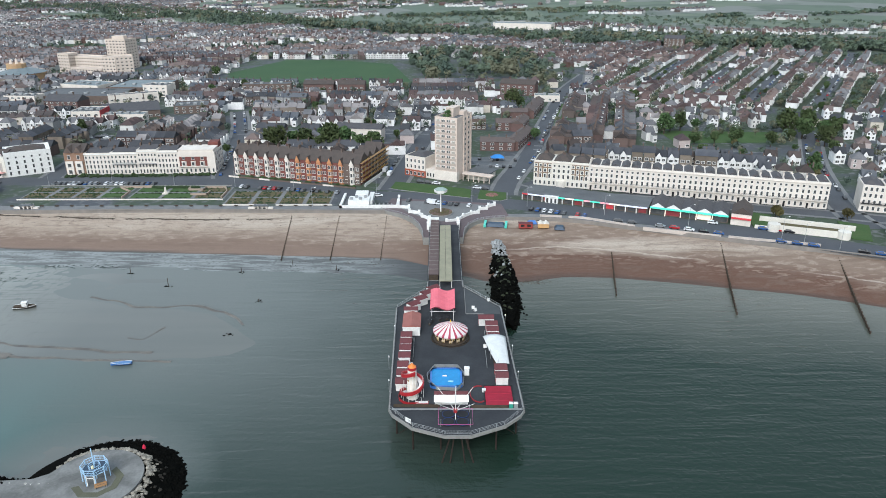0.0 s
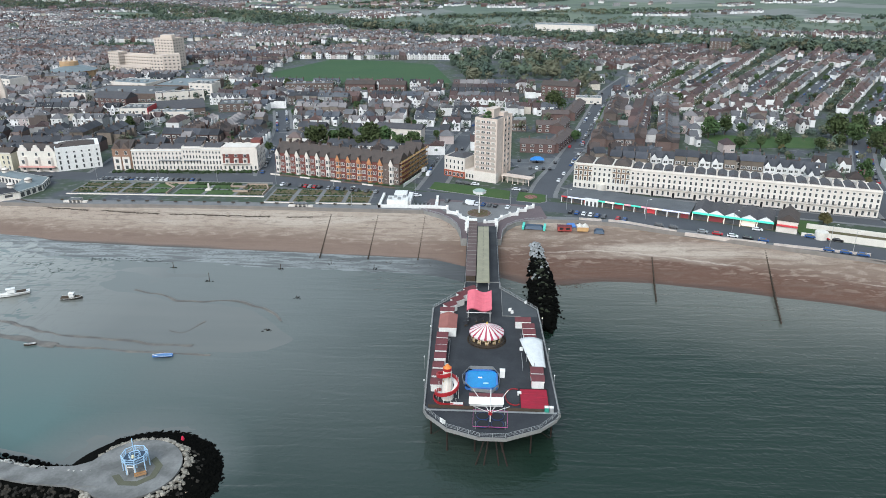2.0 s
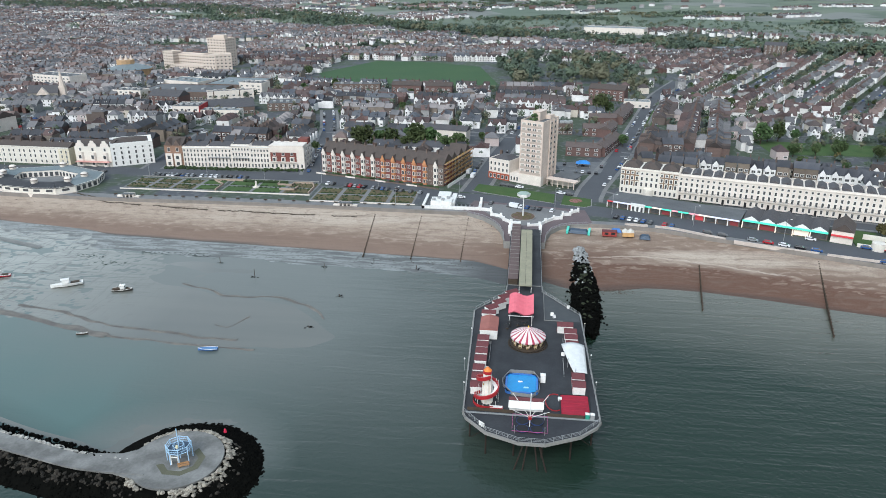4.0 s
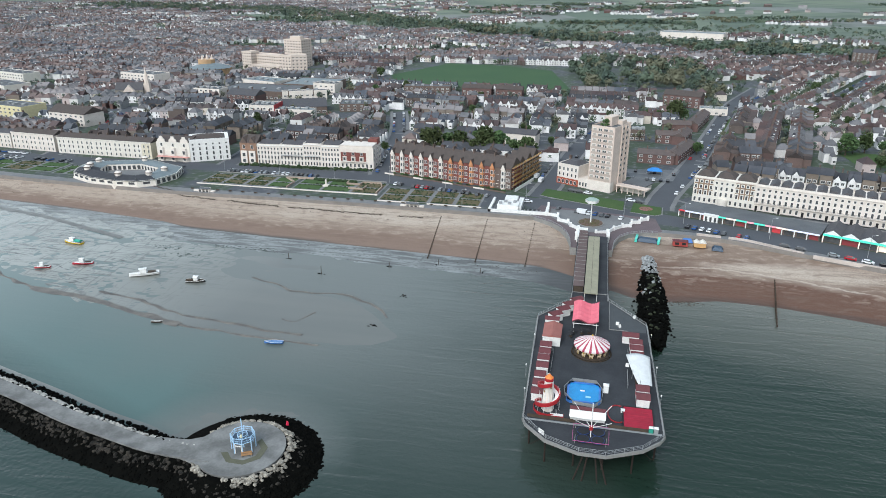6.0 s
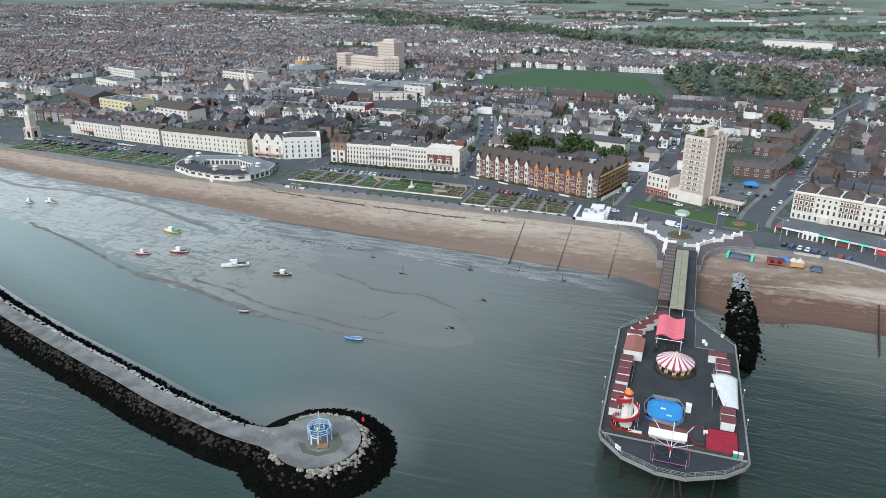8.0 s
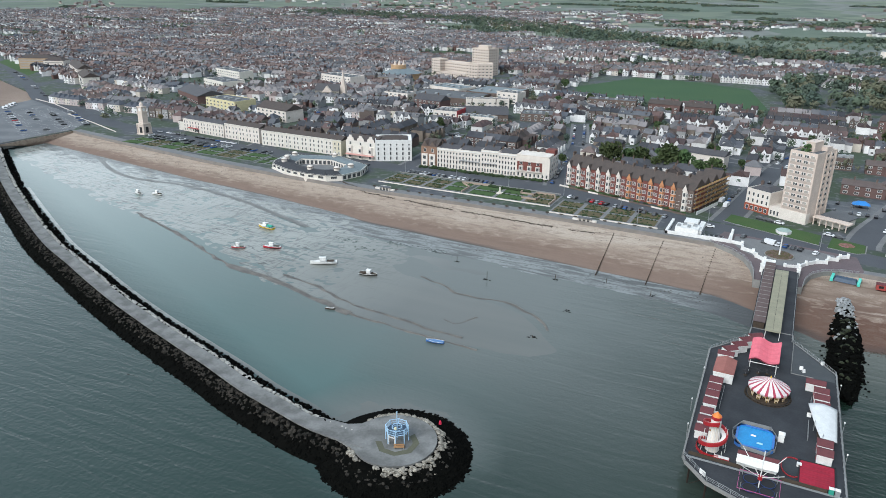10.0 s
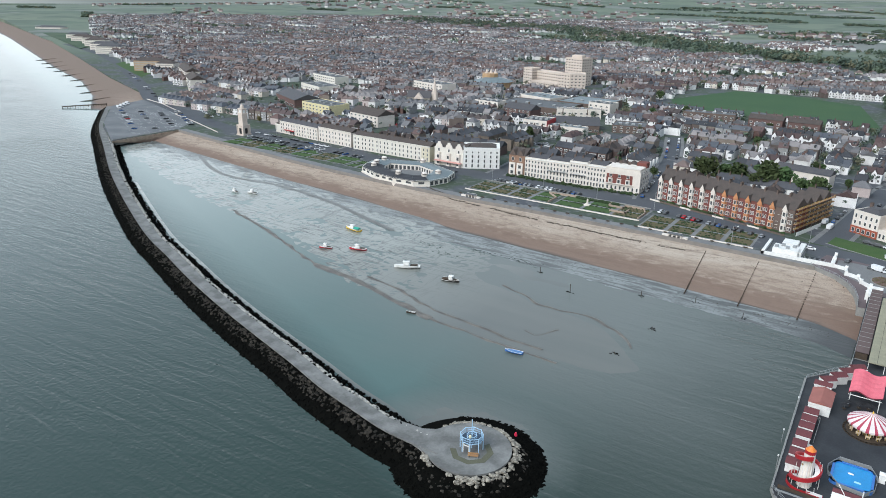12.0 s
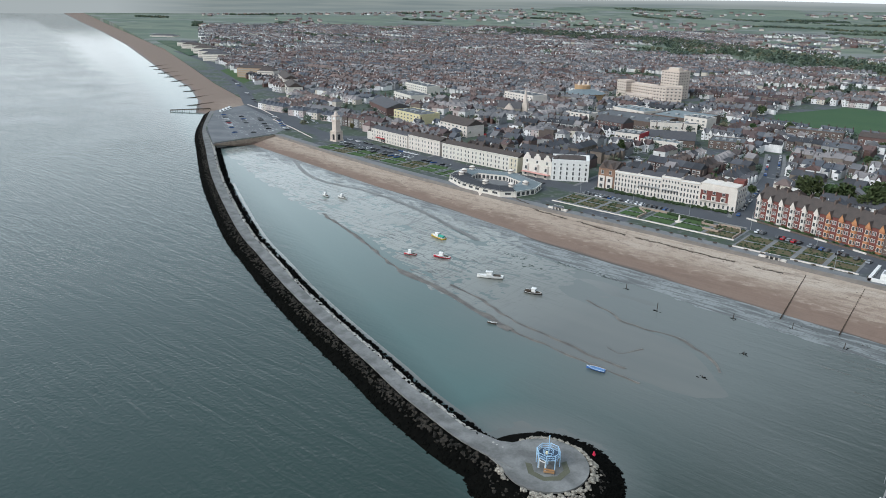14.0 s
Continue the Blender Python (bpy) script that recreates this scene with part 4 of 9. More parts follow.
def railing(pts, z, name="railing", gap=2.5, h=1.15, m=STEEL):
    """Posts and three rails along a line."""
    rail = thing(name, "grey steel railing along the pier edge", "railing", group="pier railings")
    pm = Shape().box(-0.06, 0.06, -0.06, 0.06, 0, h).mesh("post", m)
    for a, b in zip(pts, pts[1:]):
        d = math.dist(a, b)
        n = max(1, round(d / gap))
        for k in range(n):
            part("post", pm, None, rail).matrix_basis = pose(a[0] + (b[0] - a[0]) * k / n, a[1] + (b[1] - a[1]) * k / n, z)
        for hz in (0.4, 0.78, h):
            part("rail", Shape().rod((*a, z + hz), (*b, z + hz), 0.05 if hz == h else 0.035, 5), m, rail)
    return rail


railing([(-5.3, 288), (-5.3, 223.8), (-15.0, 209.6), (-13.5, 152.2), (-7.5, 144.9), (0.4, 141.6), (6.6, 141.6), (15.0, 145.6), (20.1, 151.7), (18.6, 209.7), (6.7, 226), (6.5, 288)], PZ)

# huts along the neck: stepped felt roofs, a long timber roof, open deck
nb = thing("market_row", "row of joined market huts with brown sloping felt roofs", "market huts")
for k in range(15):
    y0 = 231.5 + k * 3.8
    part("hut_wall", Shape().box(-5.0, -1.8, y0, y0 + 3.7, PZ, PZ + 2.2), TIMBER, nb)
    part("hut_roof", Shape().add([(-5.2, y0, PZ + 2.2), (-1.6, y0, PZ + 2.2), (-1.6, y0 + 3.75, PZ + 2.75), (-5.2, y0 + 3.75, PZ + 2.75), (-5.2, y0, PZ + 2.0), (-1.6, y0, PZ + 2.0), (-1.6, y0 + 3.75, PZ + 2.0), (-5.2, y0 + 3.75, PZ + 2.0)],
                                 [(0, 1, 2, 3), (0, 4, 5, 1), (1, 5, 6, 2), (2, 6, 7, 3), (3, 7, 4, 0), (4, 7, 6, 5)]), mat("brown_felt", (0.13, 0.095, 0.09), rough=0.8) if k == 0 else bpy.data.materials["brown_felt"], nb)
    part("roof_edge", Shape().box(-5.2, -1.6, y0 + 3.62, y0 + 3.78, PZ + 2.68, PZ + 2.8), CONCRETE, nb)
lr = thing("covered_walk", "long pale olive timber roof over the pier walkway", "covered walkway")
for k, (x0, x1) in enumerate(((-1.3, 0.9), (0.98, 3.2))):
    part("roof_panel", Shape().box(x0, x1, 224.5, 281, PZ + 2.7, PZ + 2.95 + 0.05 * k), OLIVE, lr)
for y in np.arange(225, 281, 5):
    for x in (-1.1, 3.0):
        part("post", Shape().box(x - 0.08, x + 0.08, y - 0.08, y + 0.08, PZ, PZ + 2.7), WHITEPAINT, lr)


def hut(x, y, w, d, h, turn=0, roof=MAROON, wall=WHITEPAINT, label="white beach-style hut with a maroon pitched roof", along="x", group="pier huts"):
    t = thing("hut", label, "hut", pose(x, y, PZ, 0, 0, turn), group=group)
    part("wall", Shape().box(-w / 2, w / 2, -d / 2, d / 2, 0, h), wall, t)
    part("roof", Shape().gable(-w / 2, w / 2, -d / 2, d / 2, h + 0.004, h + 0.9, along, 0.18), roof, t, "maroon roof")
    part("door", Shape().box(w / 2, w / 2 + 0.04, -0.45, 0.45, 0.02, 2.0) if x < 0 else Shape().box(-w / 2 - 0.04, -w / 2, -0.45, 0.45, 0.02, 2.0), REDPAINT, t)
    part("barge_board", Shape().box(-w / 2 - 0.1, w / 2 + 0.1, -d / 2 - 0.24, -d / 2 - 0.16, h - 0.15, h + 0.12), WHITEPAINT, t)
    return t


for x, y in ((-3.4, 220.6), (-5.6, 216.8), (-7.4, 212.6), (-9.6, 208.4)):
    hut(x, y, 3.4, 3.2, 2.2, 40)
hut(-10.3, 204.2, 4.2, 2.6, 2.3, 0)
big = hut(-9.6, 195.2, 5.2, 9.0, 2.9, 0, along="y", roof=mat("pinkish_brown_roof", (0.33, 0.13, 0.11), rough=0.8), label="large white timber hall with a pinkish-brown pitched roof")
for y in (187.6, 183.6, 179.9, 175.6):
    hut(-10.9, y, 3.1, 3.5, 2.2)
for y in (170.8, 166.6, 162.2):
    hut(-11.1, y, 2.8, 3.4, 2.1)
for x, y, w in ((13.4, 198.6, 4.6), (14.8, 194.6, 3.4), (14.9, 191.0, 3.4), (15.0, 187.0, 3.2)):
    hut(x, y, w, 3.3, 2.2)
for x, y in ((15.7, 169.0), (15.7, 165.0)):
    hut(x, y, 3.2, 3.5, 2.2)

# pink canopy of five scalloped sails
can = thing("canopy", "pink scalloped fabric canopy on white posts", "canopy")
for k in range(5):
    s = Shape()
    y0, y1 = 200.3 + k * 2.8, 200.3 + (k + 1) * 2.8
    vs = []
    for i in range(11):
        u = i / 10
        x = -4.1 + 7.9 * u
        for j in range(6):
            w = j / 5
            vs.append((x, y0 + (y1 - y0) * w, PZ + 3.2 + 0.75 * math.sin(2.1 * math.pi * u) * (1 - 0.35 * u) + 0.35 * u + 1.05 * abs(2 * w - 1) ** 1.5))
    s.add(vs, [(i * 6 + j, (i + 1) * 6 + j, (i + 1) * 6 + j + 1, i * 6 + j + 1) for i in range(10) for j in range(5)])
    ob = part("sail", s, PINK, can)
    md = ob.modifiers.new("thick", "SOLIDIFY")
    md.thickness = 0.06
for x in (-3.6, 3.3):
    for k in range(6):
        y = 200.6 + k * 2.7
        part("post", Shape().rod((x, y, PZ), (x, y, PZ + 3.3), 0.09), WHITEPAINT, can)
part("front_edge", Shape().rod((-4.1, 200.3, PZ + 3.4), (3.8, 200.3, PZ + 3.4), 0.1), WHITEPAINT, can)

# carousel
REDSTRIPE, WHITESTRIPE = paint("crimson_canvas", (0.40, 0.05, 0.085), 0.6), paint("pinkish_white_canvas", (0.74, 0.66, 0.64), 0.6)
car = thing("carousel", "round carousel with red and white striped canvas roof", "carousel", pose(2.2, 189.3, PZ))
for k in range(32):
    a0, a1 = 2 * math.pi * (k + (0.26 if k % 2 else 0)) / 32, 2 * math.pi * (k + (1 if k % 2 else 1.26)) / 32
    pts = [(5.2, 2.9), (2.6, 4.3), (0.25, 5.5)]
    vs = [(r * math.cos(a), r * math.sin(a), z) for r, z in pts for a in (a0, a1)] + [(5.2 * math.cos(a), 5.2 * math.sin(a), 2.4) for a in (a0, a1)]
    part("roof_stripe", Shape().add(vs, [(0, 1, 3, 2), (2, 3, 5, 4), (6, 7, 1, 0)]), REDSTRIPE if k % 2 else WHITESTRIPE, car)
part("finial", Shape().tube(0, 0, 5.4, 6.1, 0.3, 0.05, 8), YELLOW, car)
part("platform", Shape().tube(0, 0, 0, 0.35, 5.1, n=32), TIMBER, car)
part("centre_drum", Shape().tube(0, 0, 0.35, 3.6, 1.6, n=16), paint("cream_gilt", (0.7, 0.5, 0.25)), car)
part("base_ring", Shape().ring([(5.6 * math.cos(a), 5.6 * math.sin(a)) for a in np.linspace(0, 2 * math.pi, 33)], 0, 0.14, 0.5), TIMBER, car)
hm = Shape().box(-0.12, 0.12, -0.5, 0.5, 0.9, 1.35).box(-0.1, 0.1, 0.4, 0.65, 1.2, 1.9).box(-0.08, 0.08, -0.45, -0.3, 0.5, 0.9).box(-0.08, 0.08, 0.3, 0.45, 0.5, 0.9).mesh("horse", paint("cream_horse", (0.65, 0.5, 0.33)))
for k in range(24):
    a, r = 2 * math.pi * k / 12 + (0.26 if k > 11 else 0), (4.4 if k < 12 else 3.0)
    part("horse", hm, None, car).matrix_basis = pose(r * math.cos(a), r * math.sin(a), 0, 0, 0, math.degrees(a))
    part("pole", Shape().rod((r * math.cos(a), r * math.sin(a), 0.35), (r * math.cos(a), r * math.sin(a), 3.2), 0.035, 5), YELLOW, car)

# helter-skelter
hel = thing("helter_skelter", "cream helter-skelter tower with red spiral slide", "helter skelter", pose(-8.0, 157.6, PZ))
part("tower", Shape().tube(0, 0, 0, 8.4, 1.5, 1.0, 12), mat("cream_boards", (0.78, 0.74, 0.68), (0.62, 0.56, 0.48), 1.5, 0.6, stretch=(4, 4, 0.5)), hel)
for k in range(9):
    a = 2 * math.pi * k / 9
    part("board", Shape().rod((1.53 * math.cos(a), 1.53 * math.sin(a), 0.1), (1.04 * math.cos(a), 1.04 * math.sin(a), 8.3), 0.09, 5), WHITEPAINT, hel)
    if k % 2:
        part("porthole", Shape().rod((1.2 * math.cos(a + 0.35), 1.2 * math.sin(a + 0.35), 2.0 + 0.7 * k), (1.36 * math.cos(a + 0.35), 1.36 * math.sin(a + 0.35), 2.0 + 0.7 * k), 0.24, 8), WOOD, hel)
part("turret_roof", Shape().tube(0, 0, 9.2, 10.3, 1.1, 0.05, 12), paint("orange_cap", (0.75, 0.22, 0.04)), hel)
part("turret_rail", Shape().tube(0, 0, 8.4, 9.2, 1.15, 1.15, 12), REDPAINT, hel)
turns = 1.45
for nm, r0, r1, zo, m in (("slide_bed", 1.5, 2.35, 0.0, WHITEPAINT), ("slide_rim", 2.36, 2.7, 0.75, REDPAINT)):
    vs = []
    nseg = 72
    for i in range(nseg + 1):
        u = i / nseg
        a = -1.2 - 2 * math.pi * turns * u
        z = 7.6 * (1 - u) + 0.5
        rr = 1.0 + 0.25 * u
        for r, dz in ((r0 * rr, 0), (r1 * rr, 0), (r1 * rr, zo + 0.18), (r0 * rr, zo + 0.18)):
            vs.append((r * math.cos(a), r * math.sin(a), z + dz))
    s = Shape()
    s.add(vs, [(i * 4 + j, i * 4 + (j + 1) % 4, (i + 1) * 4 + (j + 1) % 4, (i + 1) * 4 + j) for i in range(nseg) for j in range(4)])
    part(nm, s, m, hel)
part("landing_mat", Shape().box(0.8, 4.2, -3.6, -2.4, 0.01, 0.5), REDPAINT, hel)
part("landing_top", Shape().box(0.9, 4.1, -3.5, -2.5, 0.5, 0.56), WHITEPAINT, hel)
for k in range(10):
    a = k * 0.63
    part("strut", Shape().rod((2.9 * math.cos(a), 2.9 * math.sin(a), 0), (2.75 * math.cos(a), 2.75 * math.sin(a), max(0.8, 6.5 - k * 0.6)), 0.06, 5), WHITEPAINT, hel)
fence_at = [(3.6 * math.cos(a), 3.6 * math.sin(a)) for a in np.linspace(1.2, 5.2, 14)]
for a, b in zip(fence_at, fence_at[1:]):
    part("fence_panel", Shape().ring([a, b], 0.0, 0.8, 0.08), REDPAINT, hel)

# paddling pool with octagonal fence
pool = thing("boating_pool", "bright blue inflatable pool inside a pale fence", "pool", pose(0.8, 166.3, PZ))


def soft_rect(w, d, c, n=5):
    out = []
    for sx, sy, a0 in ((1, 1, 0), (-1, 1, 90), (-1, -1, 180), (1, -1, 270)):
        for k in range(n + 1):
            a = radians(a0 + 90 * k / n)
            out.append((sx * (w - c) + c * math.cos(a), sy * (d - c) + c * math.sin(a)))
    return out


rim = soft_rect(4.1, 4.5, 1.2)
part("pool_rim", Shape().ring(rim + rim[:1], 0, 0.75, 0.5), BLUEP, pool)
part("pool_water", Shape().prism(soft_rect(3.9, 4.3, 1.1), 0.0, 0.5), BLUEPOOL, pool, "bright blue water")
part("toy_boat", Shape().hip(-1.0, 0.2, 0.6, 1.2, 0.5, 0.75), WHITEPAINT, pool)
part("toy_boat", Shape().hip(0.5, 1.9, -2.2, -1.5, 0.5, 0.75), paint("pale_cyan", (0.3, 0.6, 0.7)), pool)
octf = [(-5.2, 1.5), (-3.2, 6.0), (3.1, 6.0), (4.9, 2.0), (4.6, -3.2), (2.8, -5.8), (-2.5, -5.2), (-4.9, -1.4)]
for a, b in zip(octf, octf[1:] + octf[:1]):
    part("fence_panel", Shape().ring([a, b], 0.05, 1.0, 0.08), STEEL, pool)
part("ticket_box", Shape().box(5.0, 6.3, 1.8, 3.2, 0, 2.1).hip(4.9, 6.4, 1.7, 3.3, 2.1, 2.5), WHITEPAINT, pool)

# red bouncy mat
rm = thing("inflatable_mat", "red inflatable playing mat with dark frame", "inflatable", pose(14.4, 157.8, PZ))
part("mat", Shape().prism(soft_rect(3.5, 4.4, 0.3), 0.0, 0.45), REDMAT, rm)
for k in range(6):
    part("ridge", Shape().rod((-3.3, -4 + 1.6 * k, 0.4), (3.3, -4 + 1.6 * k, 0.4), 0.18), REDMAT, rm)
part("frame", Shape().ring([(-3.7, -4.6), (3.7, -4.6), (3.7, 4.6), (-3.7, 4.6), (-3.7, -4.6)], 0, 0.5, 0.25), BLACKRUBBER, rm)
hose = [(-4.0 + 2.4 * math.cos(a) - 1.0, 1.2 + 3.8 * math.sin(a)) for a in np.linspace(1.2, 5.2, 16)]
part("hose", Shape().ring(hose, 0.0, 0.22, 0.22), REDPAINT, rm)
part("blower", Shape().box(-4.2, -3.2, 2.0, 3.0, 0, 0.7), WHITEPAINT, rm)
for k, (x, m) in enumerate(((17.2, GREENP), (18.4, STEEL))):
    t = thing("litter_bin", "tall lidded bin on the pier deck", "bin", pose(x, 152.9, PZ), group="bins")
    part("body", Shape().box(-0.5, 0.5, -0.5, 0.5, 0, 1.4), m, t)
    part("lid", Shape().hip(-0.55, 0.55, -0.55, 0.55, 1.4, 1.65), WHITEPAINT, t)

# white tent on the east side
tent = thing("stage_tent", "white stretched fabric stage tent, low at its back", "tent")
vs = []
for i in range(13):
    u = i / 12
    y = 170.6 + 14.4 * u
    wide = 3.0 + 3.6 * u ** 0.8
    for j in range(9):
        w = j / 8
        z = PZ + 0.9 + (1.2 + 1.5 * u) * math.sin(math.pi * (0.25 + 0.5 * w)) + 0.05 * math.sin(u * 5 + w * 3)
        vs.append((18.3 - wide * w, y - 1.2 * (1 - u) * (w - 0.5), z))
ts = Shape().add(vs, [(i * 9 + j, i * 9 + j + 1, (i + 1) * 9 + j + 1, (i + 1) * 9 + j) for i in range(12) for j in range(8)])
part("fabric", ts, paint("pale_fabric", (0.66, 0.67, 0.66), 0.6), tent, smooth=True).modifiers.new("thick", "SOLIDIFY").thickness = 0.05
for y in (171.5, 177, 183.5):
    part("pole", Shape().rod((13.4 if y > 175 else 15.2, y, PZ), (13.4 if y > 175 else 15.2, y, PZ + 3.0), 0.08), STEEL, tent)
part("stage", Shape().box(14.2, 17.8, 173, 183, PZ, PZ + 0.5), TIMBER, tent)

# bungee trampolines and their hut
NAVY = paint("navy_padding", (0.02, 0.05, 0.16), 0.6)
bg = thing("bungee_trampolines", "four black trampolines round a white mast with arms", "trampoline", pose(3.0, 147.8, PZ))
part("floor", Shape().prism([(-3.8, -3.0), (3.8, -3.0), (3.9, 3.2), (-3.4, 3.6)], 0.004, 0.05), paint("dark_mat", (0.03, 0.03, 0.035), 0.8), bg)
part("mast", Shape().rod((0, 0, 0), (0, 0, 9.5), 0.12), WHITEPAINT, bg)
for sx in (-1, 1):
    for sy in (-1, 1):
        part("trampoline", Shape().tube(1.75 * sx, 1.6 * sy, 0.5, 0.58, 1.5, n=20), BLACKRUBBER, bg)
        part("trampoline_rim", Shape().ring([(1.75 * sx + 1.55 * math.cos(a), 1.6 * sy + 1.55 * math.sin(a)) for a in np.linspace(0, 2 * math.pi, 21)], 0.45, 0.6, 0.09), NAVY, bg)
        part("arm", Shape().rod((0, 0, 2.6), (4.4 * sx, 3.6 * sy, 7.0), 0.075), WHITEPAINT, bg)
        part("post", Shape().rod((3.6 * sx, 3.1 * sy, 0), (3.6 * sx, 3.1 * sy, 2.4), 0.06), STEEL, bg)
part("hub", Shape().tube(0, 0, 2.2, 3.0, 0.5, n=12), REDPAINT, bg)
part("fence", Shape().ring([(-4.2, -3.4), (4.2, -3.4), (4.3, 3.4), (-4.2, 3.6), (-4.2, -3.4)], 0.9, 1.0, 0.06), paint("pink_rail", (0.55, 0.12, 0.3)), bg)
kio = thing("snack_kiosk", "white awning kiosk with brown roof on the pier", "kiosk", pose(2.05, 155.2, PZ))
part("wall", Shape().box(-4.2, 4.2, -0.9, 1.2, 0, 2.2), WHITEPAINT, kio)
part("roof", Shape().gable(-4.4, 4.4, -1.0, 2.0, 2.204, 3.0), MAROON, kio)
vs = []
for i in range(17):
    x = -4.4 + 8.8 * i / 16
    for dy, z in ((-0.9, 2.9), (-1.9, 2.55 + 0.15 * math.cos(i * math.pi / 8)), (-2.5, 1.7 + 0.1 * math.cos(i * math.pi / 8))):
        vs.append((x, dy, z))
part("awning", Shape().add(vs, [(i * 3 + j, i * 3 + j + 1, (i + 1) * 3 + j + 1, (i + 1) * 3 + j) for i in range(16) for j in range(2)]), paint("awning_white", (0.8, 0.79, 0.74)), kio).modifiers.new("thick", "SOLIDIFY").thickness = 0.05
# cafe parasols and tables by the hall
for k, (x, y) in enumerate(((-3.6, 199.0), (-4.2, 196.8), (-1.0, 199.3), (1.2, 200.0))):
    t = thing("parasol_table", "closed dark parasol over a round table", "parasol", pose(x, y, PZ), group="cafe parasols")
    part("table", Shape().tube(0, 0, 0.7, 0.76, 0.55, n=12).tube(0, 0, 0, 0.7, 0.05, n=6), TIMBER, t)
    part("parasol", Shape().tube(0, 0, 1.9, 2.4, 1.0, 0.05, 10), BLACKRUBBER, t)
    part("pole", Shape().rod((0, 0, 0.7), (0, 0, 2.0), 0.03, 5), STEEL, t)
whole("deck_barrier", Shape().ring([(-12.6, 153.2), (-1, 153.0)], 0, 0.9, 0.1), TIMBER, "low dark timber barrier across the deck", "barrier", pose(0, 0, PZ))
whole("deck_barrier", Shape().ring([(7.2, 152.8), (16.4, 152.6)], 0, 0.9, 0.1), TIMBER, "low dark timber barrier across the deck", "barrier", pose(0, 0, PZ))
whole("deck_panel", Shape().prism([(7.3, 205), (18.4, 205), (18.4, 209.4), (7.3, 225.0)], PZ + 0.004, PZ + 0.03), mat("pale_deck_panel", (0.074, 0.08, 0.083), (0.058, 0.063, 0.067), 0.3, 0.8, 2, 0.1), "paler boarded corner of the pier deck", "deck", kind="structure")
whole("deck_kerb", Shape().ring([(7.3, 225), (7.3, 205), (13, 205)], PZ, PZ + 0.18, 0.15), CONCRETE, "low pale kerb on the pier deck", "kerb", kind="structure")
for x0, x1, y0, y1 in ((-8.6, -8.6, 176.5, 187.5), (-8.6, -9.3, 187.5, 187.5), (12.2, 12.2, 172, 180), (12.6, 12.6, 186, 192)):
    t = thing("hut_fence", "thin pale metal fence before the huts", "fence", group="hut fences")
    n = max(2, int(math.dist((x0, y0), (x1, y1)) / 1.6))
    for k in range(n + 1):
        u = k / n
        part("post", Shape().box(-0.05, 0.05, -0.05, 0.05, 0, 1.1), STEEL, t).matrix_basis = pose(x0 + (x1 - x0) * u, y0 + (y1 - y0) * u, PZ)
    for z in (0.3, 0.7, 1.1):
        part("rail", Shape().rod((x0, y0, PZ + z), (x1, y1, PZ + z), 0.04, 5), STEEL, t)
for x, y, tr in ((15.2, 214.6, 25), (9.8, 208.8, 0), (10.4, 207.2, 40), (-9.0, 173.2, 0), (12.3, 183.5, 0)):
    t = thing("pier_sign", "small white folding sign on the pier deck", "sign", pose(x, y, PZ, 0, 0, tr), group="deck signs")
    part("panel", Shape().add([(-0.5, -0.35, 0), (0.5, -0.35, 0), (0.5, 0, 1.1), (-0.5, 0, 1.1), (-0.5, -0.3, 0), (0.5, -0.3, 0)], [(0, 1, 2, 3), (4, 3, 2, 5)]), WHITEPAINT, t)
    part("rear_panel", Shape().add([(-0.5, 0.35, 0), (0.5, 0.35, 0), (0.5, 0, 1.1), (-0.5, 0, 1.1)], [(3, 2, 1, 0)]), WHITEPAINT, t)
for x, y in ((-15.1, 172), (-14.6, 190), (19.7, 178), (19.2, 197), (20.0, 164), (-14.2, 160)):
    t = thing("deck_lamp", "slim grey lamp post on the pier railing", "lamp", pose(x, y, PZ), group="pier lamps")
    part("pole", Shape().tube(0, 0, 0, 3.6, 0.07, 0.05, 6), STEEL, t)
    part("lantern", Shape().tube(0, 0, 3.6, 3.95, 0.2, 0.14, 8), WHITEPAINT, t)
whole("notice_board", Shape().box(-0.9, 0.9, -0.05, 0.05, 0.3, 1.5).box(-0.06, 0.06, -0.06, 0.0, 0, 0.3), WHITEPAINT, "small white notice board on the railing", "sign", pose(-8.6, 146.3, PZ, 0, 0, -40))

# ---- seafront: promenade, roads, gardens ----
def strip(line, half, z, m, name, label, category="road", step=8):
    """A flat band along a soft line."""
    return whole(name, ribbon(smooth_line(line, step), [(half, z), (-half, z)]), m, label, category, kind="structure")


Z0 = 5.0
ROAD = [(-640, 432), (-560, 405), (-500, 385), (-440, 372), (-380, 366), (-300, 363), (-236, 366), (-175, 366), (-115, 364), (-70, 352), (-41, 341), (-7, 336), (32, 326), (57, 317), (105, 298), (145, 278), (177, 263), (300, 214), (420, 166)]
strip(ROAD, 7.5, Z0 + 0.03, ASPHALT, "road", "wide grey asphalt seafront road")
strip([(-1500, 800), (-1100, 668), (-800, 522), (-640, 432)], 7, Z0 + 0.034, ASPHALT, "road", "coast road running on along the shore")
PROM = smooth_line([(-482, 349), (-385, 334.5), (-304, 325), (-213, 320.5), (-158, 321), (-102, 321), (-25, 319)], 6)
whole("promenade", ribbon(PROM, [(3.6, Z0 + 0.02), (-3.6, Z0 + 0.02)]), PAVING, "pale paved promenade along the sea wall", "promenade", kind="structure")
PROM_E = smooth_line([(26, 309), (55, 306.5), (79, 297.5), (122, 280.5), (174, 260.5), (300, 210.5)], 6)
whole("promenade", ribbon(PROM_E, [(2.6, Z0 + 0.02), (-2.6, Z0 + 0.02)]), PAVING, "pale paved promenade along the sea wall", "promenade", kind="structure")
